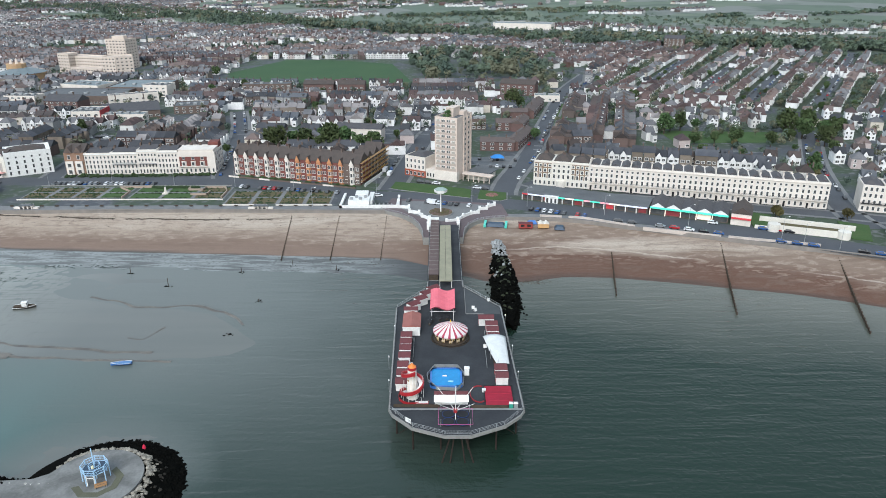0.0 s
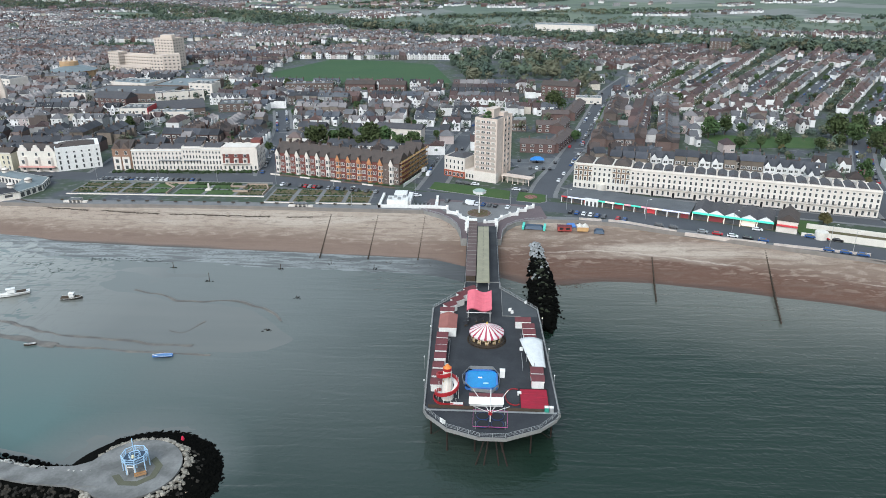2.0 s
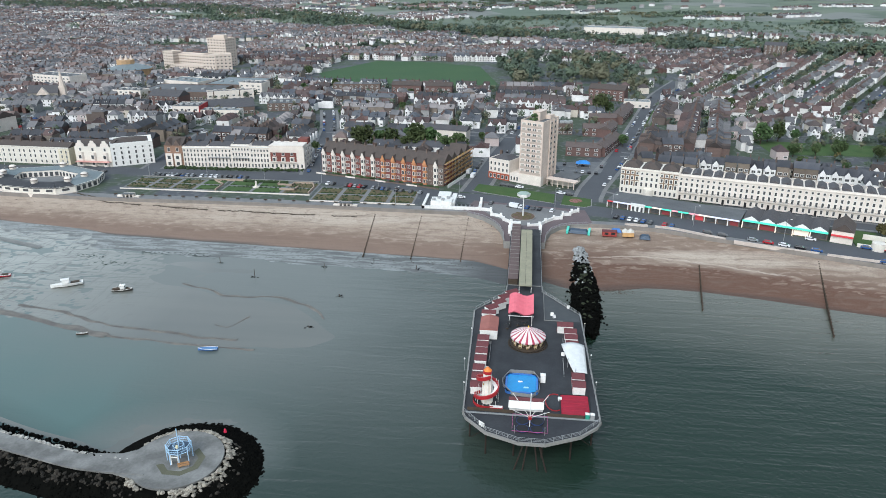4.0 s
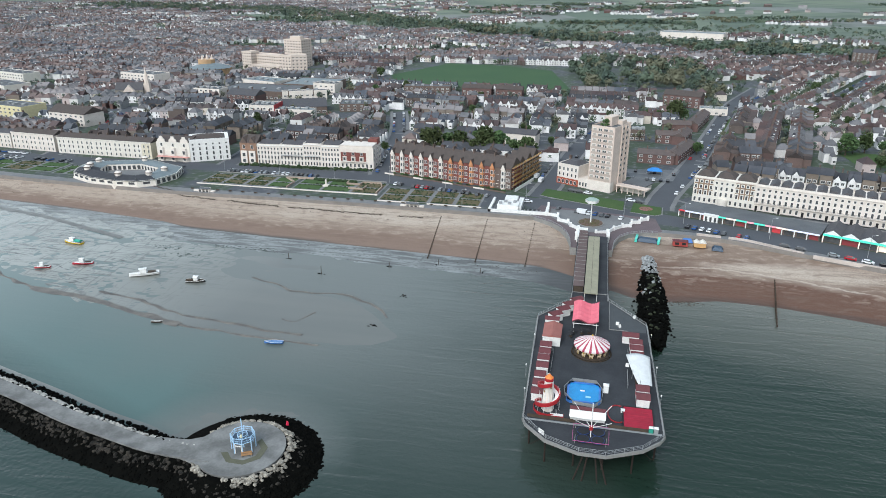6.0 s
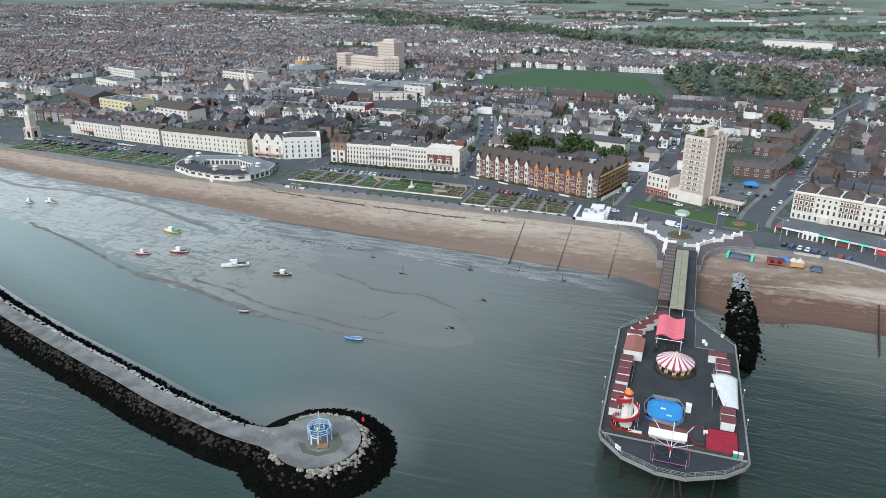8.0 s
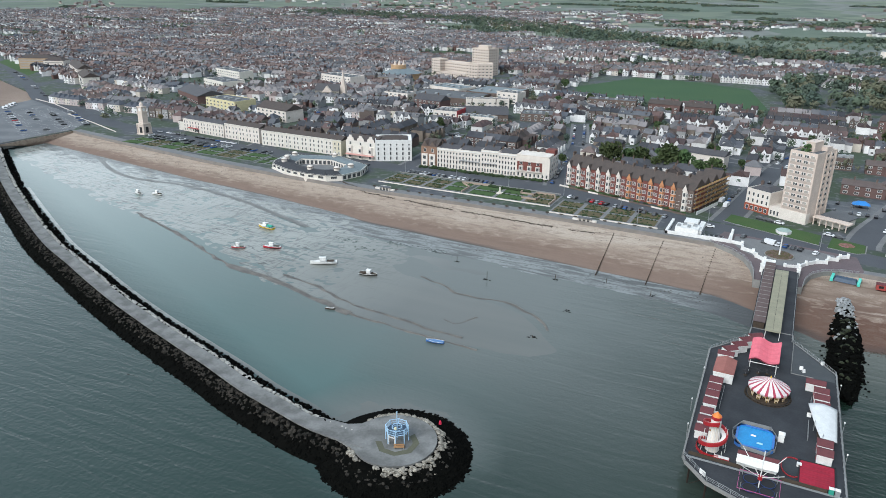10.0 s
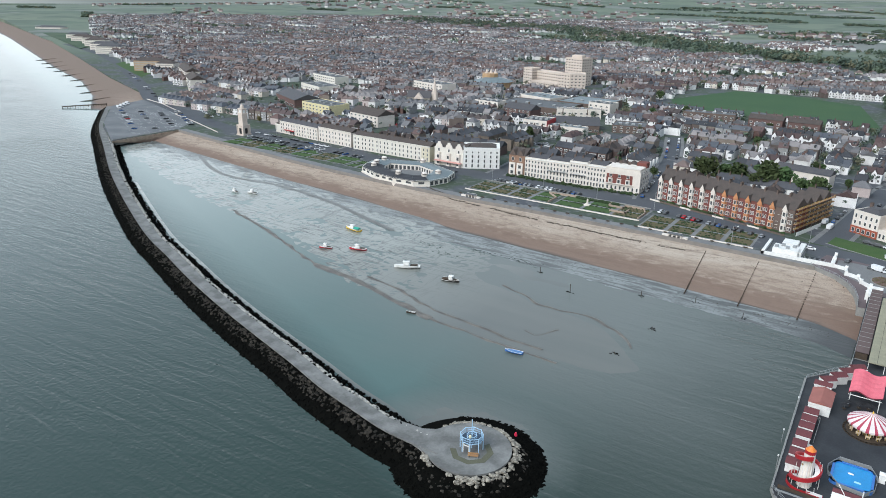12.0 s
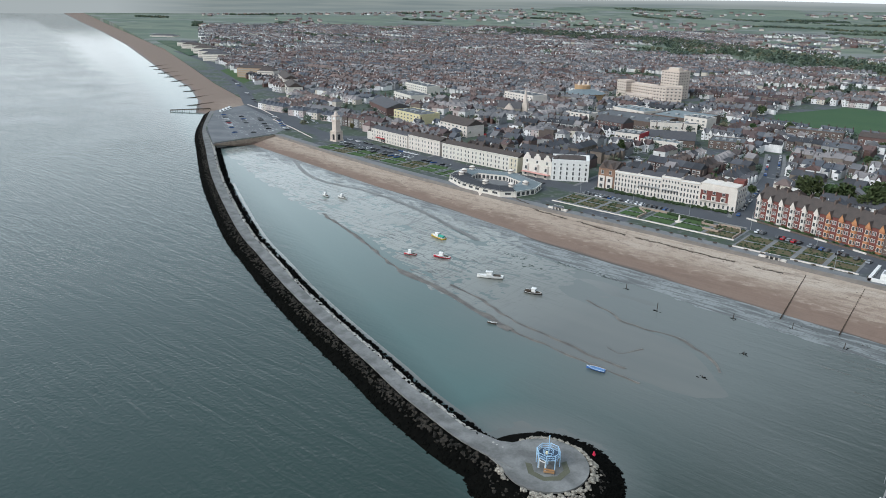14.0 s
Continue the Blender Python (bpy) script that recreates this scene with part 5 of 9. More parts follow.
for pts, nm in ((smooth_line([(-480, 345.6), (-385, 331), (-304, 321.5), (-213, 317), (-158, 318), (-102, 318), (-27, 316)], 5), "w"), (smooth_line([(28, 306.4), (55, 304), (79, 295), (122, 278), (174, 258), (300, 208)], 5), "e")):
    whole("sea_wall", ribbon(pts, [(-0.7, 2.2), (-0.4, Z0 + 0.45), (0.0, Z0 + 0.45), (0.0, Z0 - 0.3)]), mat("pinkish_sea_wall", (0.24, 0.215, 0.195), (0.17, 0.155, 0.14), 0.3, 0.85) if nm == "w" else bpy.data.materials["pinkish_sea_wall"], "low pinkish concrete sea wall along the beach", "sea wall", kind="structure")
# side streets
for street_no, (line, half) in enumerate((([(-118, 372), (-122, 390), (-139, 484), (-160, 560)], 5), ([(-27, 348), (-23, 377), (-14, 450), (-9, 483), (10, 560)], 5.5), ([(30, 340), (34, 362), (57, 439), (94, 589), (112, 659), (150, 760)], 5.5),
                   ([(186, 290), (189, 320), (212, 393), (250, 480)], 5.5), ([(-212, 372), (-214, 395), (-222, 470)], 5), ([(-330, 370), (-345, 440), (-380, 520)], 4.5),
                   ([(44, 362), (73, 340), (103, 331), (128, 324), (180, 309), (230, 290)], 4.5), ([(-140, 484), (-60, 486), (-9, 483)], 4.5), ([(34, 400), (-18, 410)], 4), ([(57, 439), (110, 430), (200, 420)], 4),
                   ([(-222, 470), (-330, 480), (-450, 520)], 4.5))):
    strip(line, half, Z0 + 0.045 + 0.006 * street_no, ASPHALT, "side_street", "narrow asphalt side street between houses")
    for side in (-1, 1):
        whole("footway", ribbon(smooth_line(line, 8), [((half + 1.0) * side + 1.1, Z0 + 0.13), ((half + 1.0) * side - 1.1, Z0 + 0.13)]), PAVING, "pale paved footway beside a street", "footway", kind="structure")
# gardens on the front
def garden(x0, x1, y0, y1, n, seed, lawn):
    r = random.Random(seed)
    tagged(whole("garden_path", Shape().box(x0, x1, y0, y1, Z0 - 0.1, Z0 + 0.05), PAVING, "pale paved garden terrace", "paving", kind="structure"))
    w = (x1 - x0) / n
    for k in range(n):
        for a, b in ((y0 + 1, (y0 + y1) / 2 - 1), ((y0 + y1) / 2 + 1, y1 - 1.5)):
            m = GRASS if lawn(k) else EARTH
            t = thing("flower_bed", "rectangular bed of clipped grass" if lawn(k) else "rectangular bed of brown earth and low plants", "flower bed", group="garden beds")
            part("soil", Shape().box(x0 + k * w + 1, x0 + (k + 1) * w - 1, a, b, Z0, Z0 + 0.12), m, t)
            sh = Shape()
            for q in range(46 if not lawn(k) else 22):
                u = r.random()
                sh.stone(r.uniform(x0 + k * w + 1.4, x0 + (k + 1) * w - 1.4), a + 0.5 if u < 0.35 else b - 0.5 if u < 0.7 or lawn(k) else r.uniform(a + 0.5, b - 0.5), Z0 + 0.2, r.uniform(0.25, 0.75), r)
            part("planting", sh, HEDGE, t)["kind"] = "stuff"


garden(-209, -158, 336, 355, 4, 1, lambda k: k == 3)
garden(-156, -108, 335, 355, 3, 2, lambda k: k < 2)
garden(-106, -54, 326, 348, 4, 3, lambda k: False)
garden(-300, -284, 334, 352, 2, 4, lambda k: True)
garden(-420, -302, 336, 356, 7, 5, lambda k: k % 2 == 0)
for x0, x1, y in ((-209, -108, 333.4), (-105.5, -84, 324.6), (-80, -53, 324.4)):
    whole("garden_wall", Shape().box(x0, x1, y - 0.25, y + 0.25, Z0, Z0 + 0.5), WHITE, "low white garden wall beside the promenade", "wall", kind="structure")
for y, x0, x1 in ((357.0, -209, -110),):
    whole("garden_wall", Shape().box(x0, x1, y - 0.25, y + 0.25, Z0, Z0 + 0.5), CONCRETE, "low grey garden wall", "wall", kind="structure")
TANWALL = mat("tan_garden_stone", (0.40, 0.31, 0.245), (0.30, 0.235, 0.19), 0.5, 0.9, 4, 0.2)
for pts in ([(-130, 354.6), (-130, 349), (-122, 349), (-122, 353), (-112, 353), (-109.4, 346), (-109.4, 336)], [(-158.5, 336), (-158.5, 346), (-166, 353), (-150, 354.4)], [(-126, 341), (-118, 341), (-118, 346)]):
    whole("sunken_garden_wall", Shape().ring(pts, Z0, Z0 + 1.0, 0.5), TANWALL, "low tan stone wall of a sunken garden", "wall", kind="structure")
hd = Shape()
rr = random.Random(8)
for k in range(150):
    hd.stone(-150 + rr.uniform(0, 24), 353.6 + rr.uniform(-1, 1), Z0 + 0.5, rr.uniform(0.5, 1.0), rr)
whole("hedge", hd, HEDGE, "clipped dark green hedge in the gardens", "hedge")
mon = thing("memorial", "small pale stone memorial between two lawns", "memorial", pose(-139.5, 343.5, Z0))
part("base", Shape().box(-1.4, 1.4, -1.4, 1.4, 0, 0.7), WHITE, mon)
part("shaft", Shape().tube(0, 0, 0.7, 3.6, 0.6, 0.4, 4), WHITE, mon)
# lawns by the tower, with a round flower bed
whole("lawn", Shape().prism([(-27, 352), (-22, 349.5), (13.5, 335.5), (14.5, 350), (-10, 359), (-25, 364)], Z0 + 0.02, Z0 + 0.16), GRASS, "long clipped lawn with a pale kerb", "lawn", kind="structure")
whole("lawn", Shape().prism([(17, 334), (28, 331), (31, 333), (32, 344), (19, 349)], Z0 + 0.02, Z0 + 0.16), GRASS, "small corner lawn with a round flower bed", "lawn", kind="structure")
whole("flower_bed", Shape().tube(24.5, 340.5, Z0 + 0.16, Z0 + 0.5, 3.2, 2.4, 20), mat("mixed_flowers", (0.30, 0.12, 0.14), (0.12, 0.10, 0.04), 1.2, 0.9, 5, 0.5, amount=1.5), "round bed of pinkish flowers", "flower bed")
for pts in ([(-27.5, 352), (-22, 349), (13.8, 335)], [(17, 333.6), (28, 330.6), (31.4, 333), (32.4, 344)]):
    whole("kerb", Shape().ring(pts, Z0, Z0 + 0.14, 0.4), CONCRETE, "pale stone kerb", "kerb", kind="structure")

# pier forecourt
apron = [(-29, 317.5), (-25.5, 314.5), (-19, 310), (-14, 304), (-10.8, 297), (-9, 289), (-8.4, 281), (8.6, 281), (9.2, 289), (11.5, 296.5), (15.5, 301.5), (21, 304.6), (28, 305.6), (30, 309), (28, 326), (0, 331), (-25, 335)]
ap = thing("forecourt", "pinkish paved forecourt on a curved concrete sea wall", "forecourt", kind="structure")
part("wall", Shape().prism(apron, 0.5, Z0 - 0.02), CONCRETE, ap)
part("paving", Shape().prism(apron, Z0 - 0.02, Z0 + 0.12), PINKPAVE, ap)
for side in (apron[:7], apron[7:13]):
    part("parapet", Shape().ring(side, Z0, Z0 + 0.45, 0.4), CONCRETE, ap)
    railing(side, Z0 + 0.45, h=0.85, gap=2.6)
whole("forecourt_paving", Shape().prism([(-20, 320), (-15, 312), (-8, 305), (-3, 301), (4, 301.5), (10, 308), (18, 317), (20, 324), (0, 329), (-20, 331)], Z0 + 0.1, Z0 + 0.14), PAVING, "pale grey paving round the flower circle", "paving", kind="structure")
def white_wall(pts, h=1.5):
    t = thing("entrance_wall", "white rendered curving wall with stepped piers", "wall", group="entrance walls")
    for a, b in zip(pts, pts[1:]):
        part("wall", Shape().ring([a, b], Z0, Z0 + h, 0.6), WHITEPAINT, t)
    for p in pts:
        part("pier", Shape().box(p[0] - 0.55, p[0] + 0.55, p[1] - 0.55, p[1] + 0.55, Z0, Z0 + h + 0.6), WHITEPAINT, t)


white_wall([(-21.5, 334), (-21.2, 327), (-21, 320), (-16, 319), (-15.5, 313), (-11, 311), (-9.5, 306.5), (-6, 303), (-5.2, 299)])
white_wall([(1.6, 299), (6.5, 301), (9.2, 306), (13, 310.5), (16.5, 312), (17.2, 316.5), (20.6, 317.5), (21.5, 321), (24.5, 323)])
gate = thing("pier_gateway", "white rendered gateway round a dark stairwell", "gateway", pose(-3.6, 292.4, Z0))
for x0, x1, y0, y1, h in ((-2.6, -1.6, -5, 4.5, 3.2), (0.8, 1.8, -5, 4.5, 3.2), (-2.6, 1.8, 3.6, 4.8, 3.4), (-2.6, 1.8, -5.2, -3.6, 2.9)):
    part("wall", Shape().box(x0, x1, y0, y1, 0, h), WHITEPAINT, gate)
part("stairwell", Shape().box(-1.6, 0.8, -3.6, 3.6, 0, 0.6), BLACKRUBBER, gate)
for x, y in ((-6.2, 294), (-6.4, 290.5), (6.6, 296), (6.8, 293), (6.6, 290)):
    whole("gate_pier", Shape().box(-0.6, 0.6, -0.6, 0.6, 0, 3.4).hip(-0.7, 0.7, -0.7, 0.7, 3.4, 3.9), WHITEPAINT, "white rendered gate pier at the pier entrance", "pier", pose(x, y, Z0), group="gate piers")
circ = thing("flower_circle", "raised circular flower bed with brown planting", "flower bed", pose(-1, 313, Z0))
part("kerb", Shape().tube(0, 0, 0, 0.5, 5.8, n=40), CONCRETE, circ)
part("soil", Shape().tube(0, 0, 0.45, 0.62, 5.4, n=40), mat("brown_pink_bed", (0.16, 0.10, 0.09), (0.10, 0.085, 0.05), 0.9, 0.95, 4, 0.5, amount=1.4), circ)
sh = Shape()
for k in range(90):
    a, r = rr.uniform(0, 6.28), rr.uniform(0.5, 5.2)
    sh.stone(r * math.cos(a), r * math.sin(a), 0.7, rr.uniform(0.2, 0.4), rr)
part("plants", sh, EARTH, circ)
lm = thing("lamp_mast", "tall pale mast with a wide hexagonal pale green cap", "lamp mast", pose(-1, 313, Z0 + 0.5))
part("pole", Shape().tube(0, 0, 0, 10.0, 0.32, 0.22, 10), WHITEPAINT, lm)
part("cap", Shape().tube(0, 0, 9.6, 10.9, 2.9, 3.1, 6), WHITEPAINT, lm)
part("cap_roof", Shape().tube(0, 0, 10.9, 11.6, 3.2, 1.2, 6), paint("pale_green_copper", (0.30, 0.38, 0.34), 0.6), lm)

# white beach cafe on the promenade
cf = thing("beach_cafe", "white flat-roofed beach cafe with terrace walls", "cafe", pose(-49, 320, Z0, 0, 0, 0))
for x0, x1, y0, y1, h in ((0, 16, 0, 1.0, 1.3), (0, 1.2, 0, 19, 1.6), (4, 14, 1.6, 9, 3.2), (6.5, 12.5, 10, 17, 3.6), (13, 15.2, 4, 19, 2.2), (16, 27.5, -0.4, 0.4, 1.6), (26.9, 27.5, 0, 10, 1.6)):
    part("wall", Shape().box(x0, x1, y0, y1, 0, h), WHITEPAINT, cf)
for k in range(4):
    part("roof_unit", Shape().box(4.6 + 2.2 * k, 6.0 + 2.2 * k, 3 + (k % 2) * 3, 5 + (k % 2) * 3, 3.2, 4.0), STEEL, cf)
part("floor", Shape().box(1.2, 16, 1, 19, 0, 0.25), FLATROOF, cf)
for k in range(9):
    x, y = 17.5 + (k % 5) * 2, 2.2 + (k // 5) * 3.4
    t = thing("cafe_table", "small dark outdoor cafe table with chairs", "table", pose(-49 + x, 320 + y, Z0), group="cafe tables")
    part("tabletop", Shape().tube(0, 0, 0.7, 0.76, 0.6, n=8).tube(0, 0, 0, 0.7, 0.05, n=5), BLACKRUBBER, t)
    for sx in (-1, 1):
        part("chair", Shape().box(sx * 0.8 - 0.22, sx * 0.8 + 0.22, -0.22, 0.22, 0.0, 0.45).box(sx * 1.0 - 0.05, sx * 1.0 + 0.05, -0.22, 0.22, 0.45, 0.9), STEEL, t)
# shelter on the sea wall
for x, y in ((-86, 319.5), (-197, 320.5)):
    t = thing("promenade_shelter", "small white promenade shelter set in the sea wall", "shelter", pose(x, y, Z0))
    part("wall", Shape().box(-3, 3, 1.0, 1.3, 0, 1.9), WHITE, t)
    for q in (-2.9, -1.0, 1.0, 2.9):
        part("pillar", Shape().box(q - 0.3, q + 0.3, -1.2, -0.6, 0, 1.7), WHITE, t)
    part("roof", Shape().hip(-3.4, 3.4, -1.6, 1.6, 1.7, 2.2), FLATROOF, t)
    for sx in (-1, 1):
        part("bastion", Shape().box(4.6 * sx - 1.2, 4.6 * sx + 1.2, -0.8, 0.8, -0.5, 0.8), WHITE, t)
# benches and clumps on the promenade: dark seats
for k in range(26):
    x = -205 + k * 7.1
    t = thing("promenade_bench", "dark timber bench on the promenade", "bench", pose(x, 322.3, Z0 + 0.02), group="promenade benches")
    part("seat", Shape().box(-0.9, 0.9, -0.25, 0.25, 0.4, 0.47), TIMBER, t)
    part("backrest", Shape().box(-0.9, 0.9, 0.22, 0.28, 0.5, 0.9), TIMBER, t)
    for sx in (-0.7, 0.7):
        part("leg", Shape().box(sx - 0.05, sx + 0.05, -0.25, 0.25, 0, 0.4), STEEL, t)

# groynes on the beach
def groyne(a, b, top_a, top_b, label="dark timber groyne running down the beach"):
    t = thing("groyne", label, "groyne", group="groynes")
    n = max(4, int(math.dist(a, b) / 2.2))
    for k in range(n + 1):
        u = k / n
        x, y, z = a[0] + (b[0] - a[0]) * u, a[1] + (b[1] - a[1]) * u, top_a + (top_b - top_a) * u
        part("post", Shape().box(x - 0.2, x + 0.2, y - 0.2, y + 0.2, z - 2.2, z + 0.35 + 0.12 * math.sin(k * 2.3)), TIMBER, t)
    m, d = edge_pose(a, b, 0)
    s = Shape()
    for lift in (0.0, -0.32, -0.64):
        s.add([(0, -0.1, top_a + lift - 0.28), (d, -0.1, top_b + lift - 0.28), (d, 0.1, top_b + lift - 0.28), (0, 0.1, top_a + lift - 0.28), (0, -0.1, top_a + lift), (d, -0.1, top_b + lift), (d, 0.1, top_b + lift), (0, 0.1, top_a + lift)],
              [(0, 3, 2, 1), (4, 5, 6, 7), (0, 1, 5, 4), (1, 2, 6, 5), (2, 3, 7, 6), (3, 0, 4, 7)])
    part("planks", s, TIMBER, t).matrix_basis = m


for xa, xb in ((-70, -66), (-48, -46), (-26, -25.5)):
    groyne((xa, 312), (xb, 268), 3.45, 0.35)
groyne((69, 270), (63, 234), 2.2, 0.6)
groyne((116, 277), (101, 219), 3.3, 0.7)
groyne((157, 261), (139, 205), 3.3, 0.7)
for k in range(9):
    x = -700 - k * 55
    w = lerp(WATER_LINE, x)
    groyne((x, w + 20), (x - 6, w - 8), 1.9, 0.3)
groyne((-655, 394), (-683, 366), 3.4, 1.5, "long timber groyne beside the breakwater root")
# things stored on the beach
for x, y, w, m, lab in ((23.5, 299.5, 8.5, BLUEP, "dark blue covered trampoline with turquoise edge on the sand"), (51.5, 295.5, 4.5, paint("navy_cover", (0.03, 0.06, 0.14)), "dark blue tarpaulin cover on the sand")):
    t = thing("covered_ride", lab, "tarpaulin", pose(x, y, 4.0, 0, 0, -8))
    part("cover", Shape().hip(-w / 2, w / 2, -2.2, 2.2, -0.4, 0.9, 0.6), paint("dark_tarpaulin", (0.03, 0.06, 0.10), 0.5), t)
    if w > 6:
        part("edge", Shape().ring([(-w / 2 - 0.4, -2.6), (-w / 2 - 0.4, 2.6)], -0.4, 0.9, 1.0), TURQ, t)
        part("edge", Shape().ring([(w / 2 + 0.4, -2.6), (w / 2 + 0.4, 2.6)], -0.4, 0.9, 1.0), TURQ, t)
t = thing("red_kiosk", "red painted beach kiosk with two dark hatches", "kiosk", pose(36.5, 296.3, 3.9))
part("body", Shape().box(-3, 3, -1.4, 1.4, 0, 2.1), mat("faded_red", (0.36, 0.07, 0.06), rough=0.7), t)
for sx in (-1.4, 1.4):
    part("hatch", Shape().box(sx - 0.8, sx + 0.8, -1.46, -1.4, 0.7, 1.7), BLACKRUBBER, t)
part("roof", Shape().hip(-3.2, 3.2, -1.6, 1.6, 2.104, 2.5), MAROON, t)
for k, x in enumerate((43.2, 45.6)):
    t = thing("beach_hut", "cream and orange striped beach kiosk with pitched roof", "kiosk", pose(x, 296.5, 3.9), group="beach kiosks")
    part("body", Shape().box(-1.2, 1.2, -1.4, 1.4, 0, 1.9), paint("pale_orange", (0.6, 0.36, 0.16)), t)
    part("roof", Shape().gable(-1.3, 1.3, -1.6, 1.6, 1.904, 2.9, "y"), CREAM, t)
whole("blue_tarpaulin", Shape().hip(-2.2, 2.2, -1.6, 1.6, 0, 1.2, 0.5), BLUEP, "blue covered ride beside the sea wall", "tarpaulin", pose(40, 301.5, 4.0))
wr = Shape()
for k in range(2100):
    x = rr.uniform(-235, -78)
    if noise.noise((x * 0.09, 4, 1)) < -0.22:
        continue
    y = lerp([(-235, 326), (-205, 315), (-180, 312.5), (-150, 310.5), (-78, 309)], x) + 1.4 * noise.noise((x * 0.07, 0, 3)) + 0.9 * noise.noise((x * 0.3, 2, 3)) + rr.gauss(0, 0.32)
    wr.stone(x, y, ground_z(x, y) + 0.01, rr.uniform(0.15, 0.45), rr, 0.22)
for k in range(260):
    x = rr.uniform(-420, -10)
    y = lerp(WALL_LINE, x) - rr.uniform(4, 16)
    wr.stone(x, y, ground_z(x, y) + 0.01, rr.uniform(0.1, 0.35), rr, 0.22)
for k in range(700):
    x = -62 + 54 * rr.random() ** 0.7
    y = 267 + rr.gauss(0, 1.6) - 4 * rr.random() * (x > -30)
    wr.stone(x, y, 0.03, rr.uniform(0.12, 0.45), rr, 0.25)
for k in range(240):
    wr.stone(34 + rr.gauss(0, 4), 248 + rr.gauss(0, 2.0), 0.02, rr.uniform(0.1, 0.35), rr, 0.3)
for k in range(500):
    x = rr.uniform(-240, -60)
    wr.stone(x, lerp(WATER_LINE, x) + rr.gauss(0, 2.4), 0.05, rr.uniform(0.1, 0.4), rr, 0.25)
t = whole("seaweed_wrack", wr, TIMBER, "broken line of dark dried seaweed on the sand", "seaweed", kind="stuff")

# street lamps along the front
for x, y in ((-205, 356.8), (-172, 357.2), (-140, 357.4), (-108, 356), (-76, 349), (-33, 339), (14, 329), (40, 322), (74, 309), (108, 295), (142, 279), (160, 266.5), (-260, 368.5), (-300, 369), (-345, 371), (-400, 372), (-62, 322), (148, 272)):
    t = thing("street_lamp", "tall grey street lamp on the seafront", "street lamp", pose(x, y, Z0), group="street lamps")
    part("pole", Shape().tube(0, 0, 0, 9.5, 0.12, 0.07, 6), STEEL, t)
    part("arm", Shape().rod((0, 0, 9.4), (1.6, 0, 9.7), 0.05, 5), STEEL, t)
    part("lantern", Shape().hip(1.3, 2.1, -0.15, 0.15, 9.6, 9.8, 0.5), WHITEPAINT, t)

# ---- boats on the mud ----
def boat(x, y, length, turn, hull, cabin=True, deckm=None, label="", tilt=4, name="fishing_boat"):
    t = thing(name, label, "boat", pose(x, y, 0.05, tilt, 0, turn), group="boats")
    L, B, n = length, length * 0.17, 12
    vs = []
    for i in range(n + 1):
        u = i / n
        w = B * (min(1.0, (1 - u) * 2.2) ** 0.7) * (0.82 + 0.18 * min(1, u * 4))
        sheer = 0.16 * L * 0.5 * (0.75 + 0.5 * u * u)
        x0 = -L / 2 + L * u
        vs += [(x0, -max(w, 0.02), sheer + 0.35), (x0, -max(w * 0.8, 0.02), 0.3), (x0, 0, 0.0), (x0, max(w * 0.8, 0.02), 0.3), (x0, max(w, 0.02), sheer + 0.35)]
    s = Shape().add(vs, [(i * 5 + j, (i + 1) * 5 + j, (i + 1) * 5 + j + 1, i * 5 + j + 1) for i in range(n) for j in range(4)] + [(4, 3, 2, 1, 0)])
    part("hull", s, hull, t)
    d = Shape().add([(v[0], v[1] * 0.95, v[2] - 0.12) for i in range(n + 1) for v in (vs[i * 5], vs[i * 5 + 4])], [(2 * i, 2 * i + 2, 2 * i + 3, 2 * i + 1) for i in range(n)])
    part("deck", d, deckm or WHITEPAINT, t)
    rail = Shape()
    for i in range(n):
        for k in (0, 4):
            rail.rod(vs[i * 5 + k], vs[(i + 1) * 5 + k], 0.06, 5)
    part("gunwale", rail, WHITEPAINT, t)
    part("keel", Shape().box(-L * 0.45, L * 0.3, -0.06, 0.06, -0.15, 0.1), TIMBER, t)
    if cabin:
        h = 0.085 * L + 0.35
        part("wheelhouse", Shape().box(-L * 0.08, L * 0.14, -B * 0.55, B * 0.55, h, h + 1.5), WHITEPAINT, t)
        part("wheelhouse_roof", Shape().hip(-L * 0.1, L * 0.17, -B * 0.62, B * 0.62, h + 1.5, h + 1.65, 0.6), WHITEPAINT, t)
        part("window", Shape().box(L * 0.14, L * 0.14 + 0.03, -B * 0.45, B * 0.45, h + 0.8, h + 1.3), GLASS, t)
        part("mast", Shape().rod((L * 0.02, 0, h + 1.5), (L * 0.02, 0, h + 3.6), 0.05, 5), STEEL, t)
        part("cockpit", Shape().box(-L * 0.4, -L * 0.12, -B * 0.5, B * 0.5, h - 0.05, h + 0.12), TIMBER, t)
    return t


b1 = boat(-221, 251, 9.5, 175, YELLOW, label="yellow fishing boat with white wheelhouse and green cover", tilt=3)
part("cover", Shape().gable(-4.2, -1.0, -1.2, 1.2, 1.3, 2.1), GREENP, b1, "green cover")
boat(-201, 231, 8, 200, paint("boat_red", (0.5, 0.03, 0.05)), label="red motor boat with white cabin aground on mud")
boat(-214, 224, 6, 205, paint("boat_red_white", (0.5, 0.06, 0.07)), label="small red and white boat aground on mud")
boat(-170, 226.5, 11, 212, WHITEPAINT, label="white motor cruiser lying on the mud")
boat(-147, 225, 7.5, 10, paint("dull_grey_boat", (0.05, 0.045, 0.04)), deckm=TIMBER, label="shabby dark grey boat tilted on the mud", tilt=9)
boat(-97, 186.5, 6.0, 190, BLUEP, cabin=False, deckm=paint("boat_blue_cover", (0.10, 0.22, 0.42)), label="open blue dinghy with a blue cover", name="dinghy", tilt=2)
boat(-320, 263, 6.5, 170, WHITEPAINT, label="small white boat far out on the mud")
